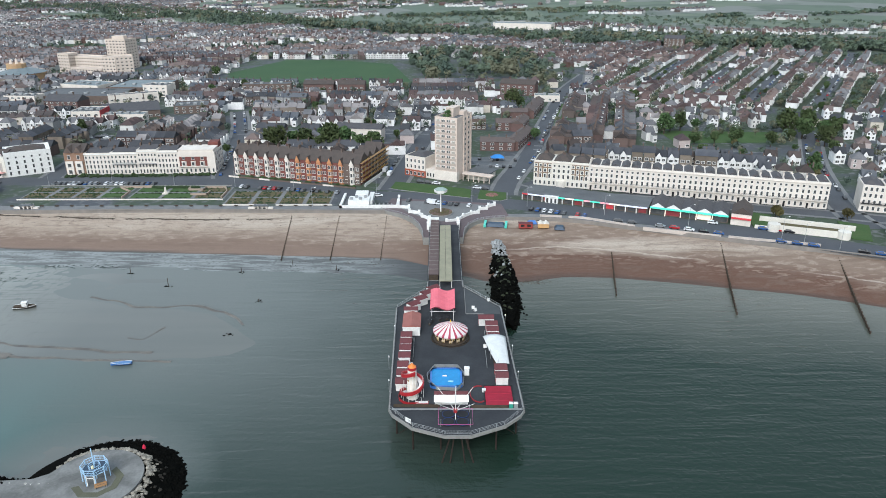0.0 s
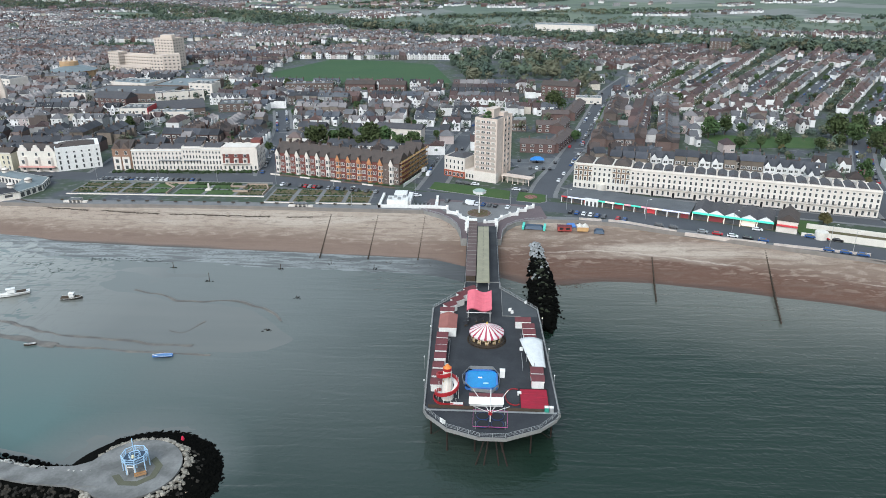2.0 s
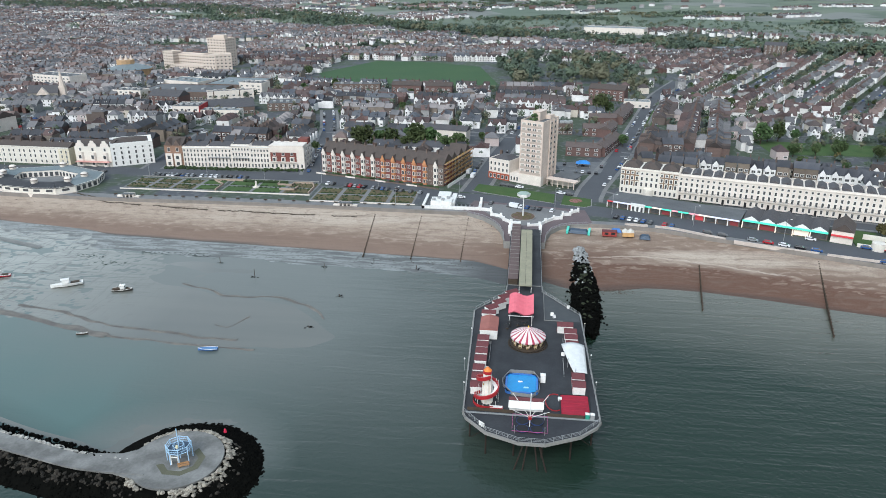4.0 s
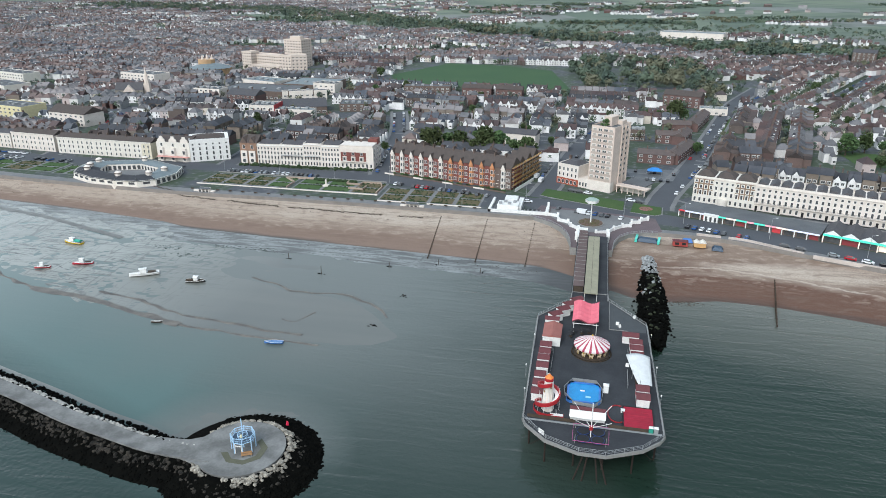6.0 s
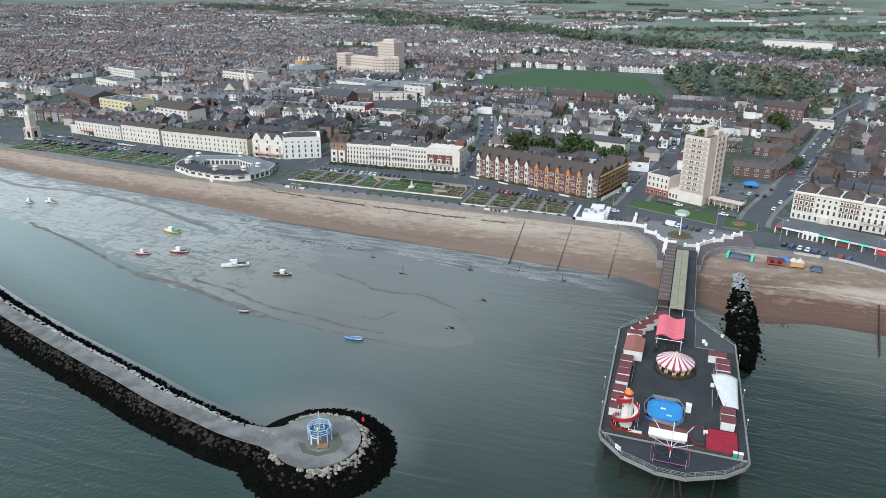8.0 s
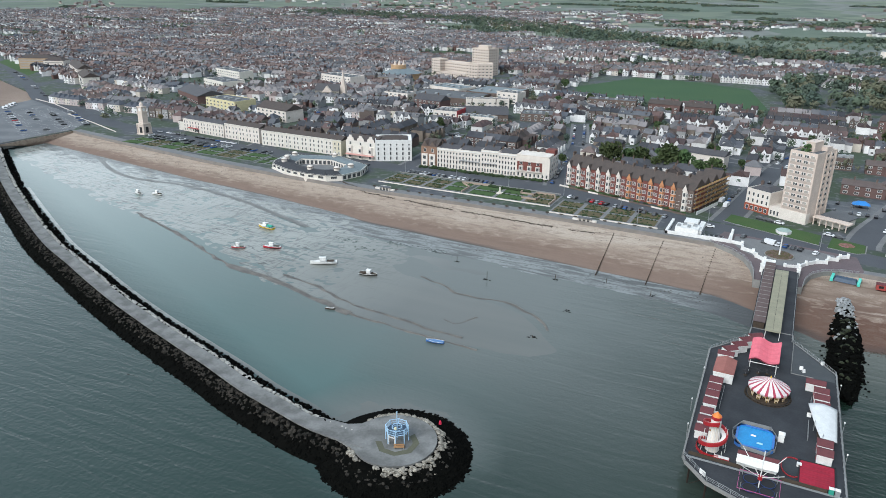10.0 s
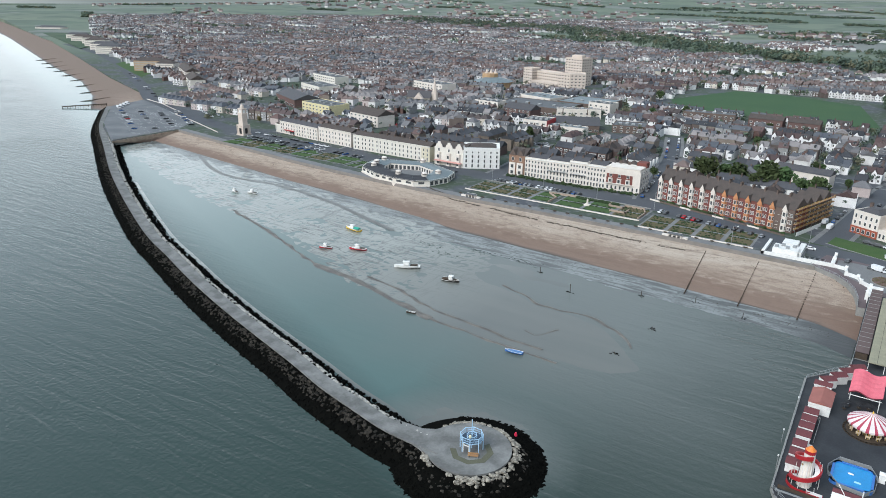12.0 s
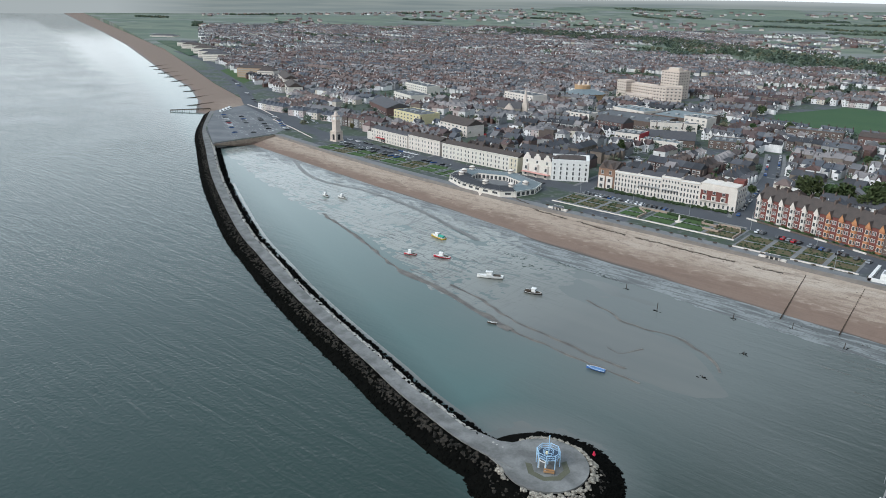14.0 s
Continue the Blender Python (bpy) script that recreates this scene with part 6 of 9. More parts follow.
boat(-310, 267, 7, 185, WHITEPAINT, label="white cabin boat far out on the mud")
boat(-142, 191.3, 3.5, 200, TIMBER, cabin=False, deckm=STEEL, label="half-sunk dark tender at the water's edge", name="dinghy", tilt=12)
for x, y, h in ((-103, 243, 3.5), (-60, 262, 2.5), (-79, 256, 2.2), (-122, 255, 2.5), (-42, 258, 2), (-66, 230, 1.0), (-70, 205, 0.8)):
    t = thing("mooring_post", "thin dark mooring post in dark weed", "post", pose(x, y, 0), group="mooring posts")
    part("post", Shape().tube(0, 0, -0.5, h, 0.12, n=6), TIMBER, t)
    s = Shape()
    for k in range(7):
        s.stone(rr.gauss(0, 0.8), rr.gauss(0, 0.5), 0.03, rr.uniform(0.25, 0.5), rr, 0.25)
    part("weed", s, ROCK, t)["kind"] = "stuff"
for x, y, r in ((-167, 250, 4), (-178, 255, 3), (-135, 262, 5), (-190, 262, 4), (-155, 262, 4)):
    s = Shape()
    for k in range(40):
        s.stone(rr.gauss(0, r), rr.gauss(0, r * 0.3), 0.0, rr.uniform(0.2, 0.6), rr, 0.14)
    whole("weed_patch", s, mat("green_weed", (0.045, 0.065, 0.055), (0.06, 0.065, 0.06)) if x == -167 else bpy.data.materials["green_weed"], "patch of dark green weed on the mud", "seaweed", pose(x, y, 0.04), kind="stuff")

# ---- cars ----
def car_proto(k):
    t = thing("car", ("white", "black", "silver", "dark blue", "red", "dark grey")[k] + " parked car on the asphalt", "car", group="parked cars")
    prof = [(-2.15, 0.35), (2.15, 0.35), (2.2, 0.75), (1.3, 0.95), (-2.0, 1.0), (-2.2, 0.8)]
    s = Shape()
    n = len(prof)
    s.add([(x, -0.88, z) for x, z in prof] + [(x, 0.88, z) for x, z in prof], [tuple(range(n)), tuple(range(2 * n - 1, n - 1, -1))] + [(i, n + i, n + (i + 1) % n, (i + 1) % n) for i in range(n)])
    part("body", s, CARPAINT[k], t)
    s = Shape()
    s.add([(-1.95, -0.8, 0.98), (1.25, -0.8, 0.95), (1.25, 0.8, 0.95), (-1.95, 0.8, 0.98), (-1.5, -0.66, 1.4), (0.45, -0.66, 1.42), (0.45, 0.66, 1.42), (-1.5, 0.66, 1.4)],
          [(0, 1, 5, 4), (1, 2, 6, 5), (2, 3, 7, 6), (3, 0, 4, 7), (4, 5, 6, 7)])
    part("glazing", s, GLASS, t, "dark glass")
    part("roof", Shape().hip(-1.52, 0.5, -0.68, 0.68, 1.405, 1.47, 0.8), CARPAINT[k], t)
    wm = Shape().rod((0, -0.1, 0), (0, 0.1, 0), 0.33, 10).mesh("wheel", BLACKRUBBER)
    for x in (-1.35, 1.35):
        for y in (-0.8, 0.8):
            part("wheel", wm, None, t).matrix_basis = pose(x, y, 0.33)
    return t


def van_proto():
    t = thing("van", "white panel van parked by the kerb", "van", group="parked vans")
    part("body", Shape().box(-2.7, 1.7, -0.98, 0.98, 0.4, 2.3).hip(1.7, 2.7, -0.95, 0.95, 0.4, 1.2, 0.5), CARPAINT[0], t)
    part("windscreen", Shape().add([(1.71, -0.9, 1.2), (2.3, -0.9, 1.1), (2.3, 0.9, 1.1), (1.71, 0.9, 1.2), (1.71, -0.85, 2.1), (1.71, 0.85, 2.1)], [(1, 2, 5, 4), (0, 1, 4), (2, 3, 5)]), GLASS, t)
    wm = Shape().rod((0, -0.1, 0), (0, 0.1, 0), 0.36, 10).mesh("wheel", BLACKRUBBER)
    for x in (-1.7, 1.7):
        for y in (-0.9, 0.9):
            part("wheel", wm, None, t).matrix_basis = pose(x, y, 0.36)
    return t


def far_car(k):
    t = thing("car", ("white", "black", "silver", "dark blue", "red", "dark grey")[k] + " parked car on a street", "car", group="parked cars")
    part("body", Shape().box(-2.15, 2.15, -0.88, 0.88, 0.3, 0.95), CARPAINT[k], t)
    part("glazing", Shape().hip(-1.95, 1.25, -0.8, 0.8, 0.95, 1.42, 0.35), GLASS, t, "dark glass")
    return t


far_protos = [far_car(k) for k in range(6)]
protos = [car_proto(k) for k in range(6)]
van0 = van_proto()
used = set()
rc = random.Random(21)


def park(x, y, turn, k=None):
    """A car at x, y, on the road."""
    if k is None:
        k = rc.choice((0, 0, 0, 0, 0, 1, 1, 1, 1, 2, 2, 2, 3, 3, 3, 5, 5, 5, 5, 4))
    far = math.hypot(x, y) > 405 and k != 9
    src = van0 if k == 9 else far_protos[k] if far else protos[k]
    k = k + 20 if far else k
    m = pose(x, y, Z0 + 0.05 + (land_z(x, y) - 5), 0, 0, turn)
    if k in used:
        copy_thing(src, m)
    else:
        src.matrix_basis = m
        used.add(k)


def park_row(a, b, n, turn, miss=0.15):
    for i in range(n):
        if rc.random() > miss:
            u = (i + 0.5) / n
            park(a[0] + (b[0] - a[0]) * u, a[1] + (b[1] - a[1]) * u, turn + rc.uniform(-3, 3))


park(-5, 326, -20, 9), park(-32, 385, 78, 9), park(-29, 377, 78, 9)
park_row((-205, 360.5), (-150, 359.5), 20, 85, 0.1)
park_row((-105, 354.5), (-52, 343.5), 21, 80, 0.1)
park_row((-46, 341), (-30, 338), 4, 5, 0.4)
park_row((-18, 331), (14, 322), 11, 75, 0.2)
park_row((-14, 363.5), (24, 349), 9, -18, 0.25)
park_row((40, 317.5), (66, 306.8), 9, 70, 0.2)
park_row((70, 304), (176, 259), 19, -22, 0.3)
park_row((98, 306), (165, 279), 14, -22, 0.5)
park_row((40, 366), (60, 432), 10, 73, 0.2)
park_row((52, 366), (88, 500), 16, 73, 0.3)
park_row((62, 450), (100, 600), 22, 76, 0.25)
park_row((72, 450), (112, 610), 22, 76, 0.3)
park_row((-31, 370), (-24, 430), 8, 84, 0.3)
park_row((-19, 375), (-12, 440), 8, 84, 0.4)
park_row((-121, 374), (-132, 440), 10, 100, 0.3)
park_row((-113, 378), (-124, 440), 8, 100, 0.4)
park_row((196, 330), (214, 392), 9, 74, 0.3)
park_row((70, 352), (175, 318), 14, -18, 0.5)
park_row((-300, 360), (-232, 361), 14, 80, 0.25)
park_row((-420, 362), (-305, 358), 26, 75, 0.25)
park_row((-425, 374), (-345, 369), 16, -5, 0.3)
park_row((-335, 352), (-420, 355), 14, 80, 0.5)
park_row((18, 395), (40, 392), 6, 85, 0.3)
park_row((20, 410), (44, 406), 7, 85, 0.4)
for row in range(4):
    park_row((-600 + row * 14, 374 + row * 9), (-500 + row * 4, 322 + row * 14), 14, 60, 0.5)
for k in range(7):
    park(-634 + 4.5 * k + 8, 398 - 6 * k, -10, 9) if k < 4 else None
park_row((-640, 440), (-850, 548), 12, 30, 0.3)

# ---- buildings on the front ----
_wins = {}


def window(parent, x, y, z, w=1.0, h=1.6, turn=0, frame_m=None, pane_m=None, sill=True, split=True):
    """A sash window standing on the wall's face; y is the face, looking to -y before the turn."""
    key = (w, h, frame_m.name if frame_m else "", pane_m.name if pane_m else "", sill, split)
    if key not in _wins:
        s = Shape().box(-w / 2 - 0.1, -w / 2, -0.07, 0.05, 0, h).box(w / 2, w / 2 + 0.1, -0.07, 0.05, 0, h).box(-w / 2 - 0.1, w / 2 + 0.1, -0.07, 0.05, h, h + 0.12)
        if sill:
            s.box(-w / 2 - 0.15, w / 2 + 0.15, -0.15, 0.05, -0.12, 0)
        p = Shape().box(-w / 2, w / 2, -0.03, 0.04, 0, h)
        bar = h * 0.5
        p2 = Shape().box(-w / 2, w / 2, -0.05, 0.03, bar - 0.04, bar + 0.04)
        if not split:
            s.slot = 1
            s.box(-w / 2, w / 2, -0.03, 0.04, 0, h)
        _wins[key] = (s.mesh("window", frame_m or WHITEPAINT, pane_m or GLASS), p.mesh("pane", pane_m or GLASS))
    fm, pm = _wins[key]
    o = part("window", fm, None, parent)
    o.matrix_basis = pose(x, y, z, 0, 0, turn)
    if split:
        part("pane", pm, None, o)
    return o


def chimney(parent, x, y, z, w=1.0, d=0.8, h=1.6, m=None):
    s = Shape().box(x - w / 2, x + w / 2, y - d / 2, y + d / 2, z, z + h).box(x - w / 2 - 0.08, x + w / 2 + 0.08, y - d / 2 - 0.08, y + d / 2 + 0.08, z + h - 0.25, z + h)
    for k in range(3):
        s.tube(x + (k - 1) * w * 0.28, y, z + h, z + h + 0.4, 0.12, n=6)
    return part("chimney", s, m or BROWN, parent)


def shell(w, d, h, parapet=0.6, t=0.35):
    """A flat-roofed body with a raised parapet."""
    s = Shape().box(0, w, 0, d, 0, h)
    for x0, x1, y0, y1 in ((0, w, 0, t), (0, w, d - t, d), (0, t, t, d - t), (w - t, w, t, d - t)):
        s.box(x0, x1, y0, y1, h, h + parapet)
    return s


# tower block
tb, tw = edge_pose((-4.2, 369), (7.3, 363.4), Z0)
tower = thing("tower_block", "beige eleven-storey concrete tower block of flats", "tower block", tb)
CURTAIN = mat("pale_curtained_glass", (0.42, 0.39, 0.35), (0.30, 0.28, 0.26), 0.9, 0.25, 3, 0.0)
TB = mat("beige_tower_panels", (0.64, 0.53, 0.455), (0.54, 0.45, 0.39), 0.3, 0.8, 2, 0.1)
TB2 = mat("grey_tower_bands", (0.45, 0.375, 0.325), (0.385, 0.325, 0.285), 0.3, 0.8, 2, 0.1)
TD = 19.0
part("wall", shell(tw, TD, 33.0, 0.9), TB, tower, "beige concrete frame")
part("ground_floor", Shape().box(-0.15, tw + 0.15, -0.15, 3, 0, 5.2), WHITE, tower, "white rendered ground floor")
for f in range(10):
    z = 5.6 + f * 2.72
    part("spandrel", Shape().box(0.5, tw - 0.5, -0.08, 0, z, z + 1.25), TB2, tower)
    for x, w_, pane in ((1.9, 1.9, CURTAIN), (4.35, 0.85, GLASS), (5.4, 0.85, GLASS), (7.4, 0.85, GLASS), (8.45, 0.85, GLASS), (10.7, 1.9, CURTAIN)):
        window(tower, x, 0, z + 1.3, w_, 1.1, 0, pane_m=pane, sill=False, split=w_ > 1)
    for yy in (10.5, 14.8):
        part("balcony", Shape().box(tw, tw + 0.45, yy - 1.3, yy + 1.1, z, z + 1.0), TB, tower)
        window(tower, tw, yy, z + 1.15, 1.5, 1.2, 90, sill=False, split=False)
for yy in (8.3, 12.4, 17.2):
    part("fin", Shape().box(tw, tw + 0.5, yy - 0.25, yy + 0.25, 3, 33.3), TB, tower)
part("roof", Shape().box(0.4, tw - 0.4, 0.4, TD - 0.4, 33.004, 33.25), FLATROOF, tower)
part("plant_room", Shape().box(4.2, 8.4, 5, 13, 33.25, 37.6).box(4.0, 8.6, 4.8, 13.2, 37.6, 37.9), TB, tower)
part("plant_room", Shape().box(7.5, 11, 12, 17, 33.25, 35.2), TB, tower)
part("mast", Shape().rod((6.3, 8, 37.9), (6.3, 8, 43.5), 0.09), STEEL, tower)
gr = Shape()
for k in range(40):
    gr.stone(4.8 + rr.uniform(-2, 2), 4.0 + rr.uniform(-1.2, 1.2), 33.6 + rr.uniform(0, 3.4), rr.uniform(0.4, 0.9), rr)
part("roof_planting", gr, LEAF, tower, "green roof shrubs")
pod = thing("podium", "low white flat-roofed block with long canopy", "building", tb)
part("wall", Shape().box(tw + 2, tw + 14, 8, 20, 0, 3.4), CREAM, pod)
part("canopy", Shape().box(tw + 1.2, tw + 18, 4, 8.5, 3.4, 3.95), TB, pod)
for k in range(6):
    part("post", Shape().box(tw + 1.6 + 3 * k, tw + 2 + 3 * k, 4.2, 4.6, 0, 3.4), TB, pod)
part("roof", Shape().box(tw + 2, tw + 15, 9.6, 21, 3.404, 3.9), FLATROOF, pod)

whole("rear_car_park", Shape().prism([(20, 390), (41, 394), (47, 419), (16, 415)], Z0 + 0.02, Z0 + 0.1), mat("pale_worn_tarmac", (0.15, 0.155, 0.16), (0.11, 0.115, 0.12), 0.1, 0.9, 2, 0.1, amount=1.2), "worn grey car park behind the tower", "car park", kind="structure")
cnp = thing("blue_canopy", "bright blue tensile canopy on thin posts in the car park", "canopy", pose(31.9, 406.1, Z0 + 0.1))
part("fabric", Shape().hip(-4.0, 4.0, -2.6, 2.6, 2.3, 4.0, 0.05), paint("bright_blue_fabric", (0.03, 0.22, 0.58), 0.6), cnp)
for sx in (-3.6, 3.6):
    for sy in (-2.2, 2.2):
        part("post", Shape().rod((sx, sy, 0), (sx, sy, 2.4), 0.08), STEEL, cnp)

# pub with red ground floor, and the white box beside it
pb, pw = edge_pose((-20.5, 378), (-9.4, 371.6), Z0)
pub = thing("corner_pub", "white three-storey corner pub with red-brown ground floor", "pub", pb)
part("wall", shell(pw, 13, 10.6, 0.5), WHITE, pub)
part("shop_front", Shape().box(-0.2, pw + 0.2, -0.25, 0.1, 0, 3.6), mat("red_brown_tiles", (0.36, 0.10, 0.06), rough=0.5), pub, "red-brown tiled front")
part("roof", Shape().hip(0.4, pw - 0.4, 0.4, 12.6, 10.7, 12.6, 0.4), SLATE, pub)
for f, z in enumerate((4.6, 7.7)):
    for x in np.linspace(1.4, pw - 1.4, 5):
        window(pub, x, 0, z, 0.9, 1.7)
for x in np.linspace(1.4, pw - 1.4, 5):
    window(pub, x, -0.25, 0.9, 1.4, 1.7)
chimney(pub, 2, 9, 10.6, 1.4, 0.9, 3)
an = thing("pub_annex", "small white flat-roofed annex with three dark windows", "building", pb)
part("wall", shell(6.2, 9, 4.6, 0.4), WHITE, an).matrix_basis = pose(pw + 0.1, 0.4, 0)
for x in (1.3, 3.1, 4.9):
    window(an, pw + x, 0.4, 1.0, 0.9, 2.0)

# red and orange brick terrace with gabled bays
rb, rw = edge_pose((-114.5, 380), (-43, 357.2), Z0)
nb_units = 12
uw = rw / nb_units
for k in range(nb_units):
    org = k >= 6
    last = k == nb_units - 1
    t = thing("terrace_house", "orange-painted brick terrace house with gabled bay" if org and not last else "grey-white scaffolded corner terrace house with gabled bay" if last else "dark red brick terrace house with white gabled bay", "house", rb @ pose(k * uw, 0, 0), group="red brick terrace")
    bay = mat("orange_render", (0.52, 0.25, 0.12), (0.40, 0.17, 0.085), 0.6, 0.8, amount=1.2) if k == 6 else bpy.data.materials["orange_render"] if org and not last else WHITE
    part("wall", Shape().box(0.02, uw - 0.02, 0, 13, 0, 11.2), BRICK, t)
    part("roof", Shape().gable(0.0, uw, -0.3, 13.3, 11.204, 16.2), ROOFTILE, t, "brown tiled roof")
    bx0, bx1 = 0.5, 3.3
    bay_out = [(bx0, 0), (bx0 + 0.55, -1.1), (bx1 - 0.55, -1.1), (bx1, 0)]
    part("bay", Shape().prism(bay_out, 0, 10.4), bay, t)
    for z in (3.4, 6.8, 10.2):
        part("string_course", Shape().prism([(bx0 - 0.1, 0), (bx0 + 0.5, -1.22), (bx1 - 0.5, -1.22), (bx1 + 0.1, 0)], z, z + 0.22), WHITE if not org or last else bay, t)
    part("gable", Shape().gable(bx0, bx1, -1.12, 3.4, 10.4, 13.4, "y"), bay, t)
    part("gable_roof", Shape().add([(bx0 - 0.2, -0.9, 10.3), ((bx0 + bx1) / 2, -0.9, 13.6), (bx1 + 0.2, -0.9, 10.3), (bx0 - 0.2, 4.6, 10.3), ((bx0 + bx1) / 2, 4.6, 13.6), (bx1 + 0.2, 4.6, 10.3),
                                    (bx0 - 0.2, -0.9, 10.1), ((bx0 + bx1) / 2, -0.9, 13.4), (bx1 + 0.2, -0.9, 10.1)], [(0, 1, 4, 3), (1, 2, 5, 4), (0, 6, 7, 1), (1, 7, 8, 2)]), ROOFTILE, t)
    for z in (1.1, 4.4, 7.7):
        window(t, (bx0 + bx1) / 2, -1.1, z, 1.1, 1.8)
        for side, tr in ((bx0 + 0.28, -63), (bx1 - 0.28, 63)):
            window(t, side, -0.56, z, 0.6, 1.7, tr, split=False)
        for x in (4.1, 5.2):
            window(t, x, 0, z, 0.6, 1.6, split=False)
    chimney(t, 0.1, 6.5, 15.0, 0.7, 2.2, 2.4, BROWN)
    part("porch", Shape().box(4.2, 5.5, -0.6, 0, 2.6, 2.8), WHITE, t)
    part("garden_wall", Shape().ring([(0.2, -6), (uw - 0.2, -6)], 0, 0.8, 0.3), BROWN if k % 3 else WHITE, t)
# wing along the side street, in scaffolding
wb, ww = edge_pose((-43, 357.2), (-32, 394), Z0)
wing = thing("terrace_wing", "brick terrace wing wrapped in scaffolding with planks", "house", wb)
part("wall", Shape().box(0, ww, 0, 10, 0, 11), BROWN, wing)
for k in range(4):
    part("roof", Shape().gable(0.2 + k * ww / 4, (k + 1) * ww / 4 - 0.2, 0, 10, 11.004, 15.4, "y", 0.1), ROOFTILE, wing)
    for z in (1.2, 4.6, 7.9):
        for dx in (2.2, 6.2):
            window(wing, k * ww / 4 + dx, 0, z, 1.1, 1.7, split=False)
for k in range(10):
    part("scaffold_pole", Shape().rod((k * ww / 9.2, -1.5, 0), (k * ww / 9.2, -1.5, 13), 0.07, 5), STEEL, wing)
for z in (2.4, 4.8, 7.2, 9.6, 11.8):
    part("scaffold_plank", Shape().box(-0.5, ww, -1.7, -0.5, z, z + 0.12), WOOD, wing)
    part("scaffold_rail", Shape().rod((-0.5, -1.6, z + 1), (ww, -1.6, z + 1), 0.05, 5), YELLOW, wing)
part("hoarding", Shape().box(-2, ww * 0.6, -3.4, -3.2, 0, 1.8), WHITEPAINT, wing)

# white terrace with brown gabled end and brick-panelled corner
ab, aw = edge_pose((-206, 378.5), (-125, 381.5), Z0)
gb = thing("gabled_house", "brown brick gabled house with white lower floors", "house", ab)
part("wall", Shape().box(0, 10.4, -0.4, 14, 0, 12.4), mat("tan_brick", (0.30, 0.185, 0.13), (0.23, 0.14, 0.10), 0.5, 0.85), gb)
for x0 in (0.6, 5.6):
    part("bay", Shape().box(x0, x0 + 4, -1.2, 0, 0, 7.8), WHITE, gb)
    part("gable", Shape().gable(x0, x0 + 4, -0.8, 8, 12.4, 15.6, "y"), BROWN, gb)
    for z in (1.0, 4.6):
        window(gb, x0 + 2, -1.2, z, 1.8, 2.0)
    window(gb, x0 + 2, -0.4, 9.0, 1.4, 2.0)
part("roof", Shape().gable(-0.2, 10.6, -0.2, 14.2, 12.404, 16.0), ROOFTILE, gb)
units = [(10.5, 24.5, 11.6, 8), (24.6, 39.0, 11.8, 8), (39.1, 49.8, 13.2, 6), (49.9, 61.0, 12.6, 6)]
for k, (x0, x1, h, n) in enumerate(units):
    t = thing("white_terrace_house", "white stucco four-storey terrace house with parapet", "house", ab @ pose(x0, 0, 0), group="white west terrace")
    w = x1 - x0
    part("wall", shell(w, 13, h, 0.5), WHITE, t)
    part("cornice", Shape().box(-0.05, w + 0.05, -0.4, 0, h - 0.5, h - 0.1), WHITEPAINT, t)
    part("roof", Shape().gable(0.5, w - 0.5, 2.0, 12.6, h + 0.004, h + 1.9), SLATE, t)
    for f in range(4):
        for x in np.linspace(1.0, w - 1.0, min(n, 7)):
            window(t, x, 0, (0.7, 3.6, 6.5, 9.3)[f] * h / 12, 0.85, (1.9, 1.9, 1.6, 1.2)[f], split=False)
    if k in (1, 2):
        part("balcony", Shape().box(1.0, w - 1.0, -1.2, 0, 5.9, 6.1).ring([(1.0, -1.15), (w - 1.0, -1.15)], 6.9, 7.0, 0.08), STEEL, t)
    for x in (0.4, w / 2):
        chimney(t, x, 7, h + 0.5, 0.8, 1.8, 2.2)
cb = thing("corner_hotel", "white corner hotel with red brick first-floor panel and bays", "hotel", ab @ pose(61.1, -0.3, 0))
part("wall", shell(aw - 61.1, 17, 11.8, 0.5), WHITE, cb)
part("brick_panel", Shape().box(0.6, 15.6, -0.1, 0, 4.4, 9.6), BRICK, cb)
part("attic", Shape().box(0.4, 19.3, 0.4, 10, 11.804, 13.2).box(0.2, 19.5, 0.2, 10.2, 13.2, 13.5), WHITE, cb)
for x in (3.0, 8.0, 13.0):
    part("bay", Shape().prism([(x - 1.4, 0), (x - 0.8, -0.9), (x + 0.8, -0.9), (x + 1.4, 0)], 4.4, 7.2), WHITE, cb)
    window(cb, x, -0.9, 4.9, 1.3, 1.8)
    window(cb, x, -0.1, 8.0, 1.4, 1.4)
for x in np.linspace(1.5, 18.5, 8):
    window(cb, x, 0, 1.0, 1.0, 1.9)
part("balcony", Shape().box(0.4, 15.8, -1.1, 0, 4.1, 4.35), WHITE, cb)
for f in range(4):
    for y in (2.5, 6, 9.5, 13, 15.8):
        window(cb, aw - 61.1, y, 1 + f * 2.9, 1.0, 1.7, 90, split=False)
part("stair_head", Shape().box(14, 19.5, 11, 16.6, 11.8, 15.2), BRICK, cb)
for k in range(3):
    chimney(cb, 4 + 5 * k, 13, 11.8, 1.4, 0.9, 2.6)
hg = Shape()
for k in range(260):
    hg.stone(rr.uniform(0, aw), -3.5 + rr.gauss(0, 1.4), 0.4, rr.uniform(0.4, 1.0), rr)
whole("front_garden_shrubs", hg, HEDGE, "low dark green shrubs in the front gardens", "shrubs", ab, kind="stuff")

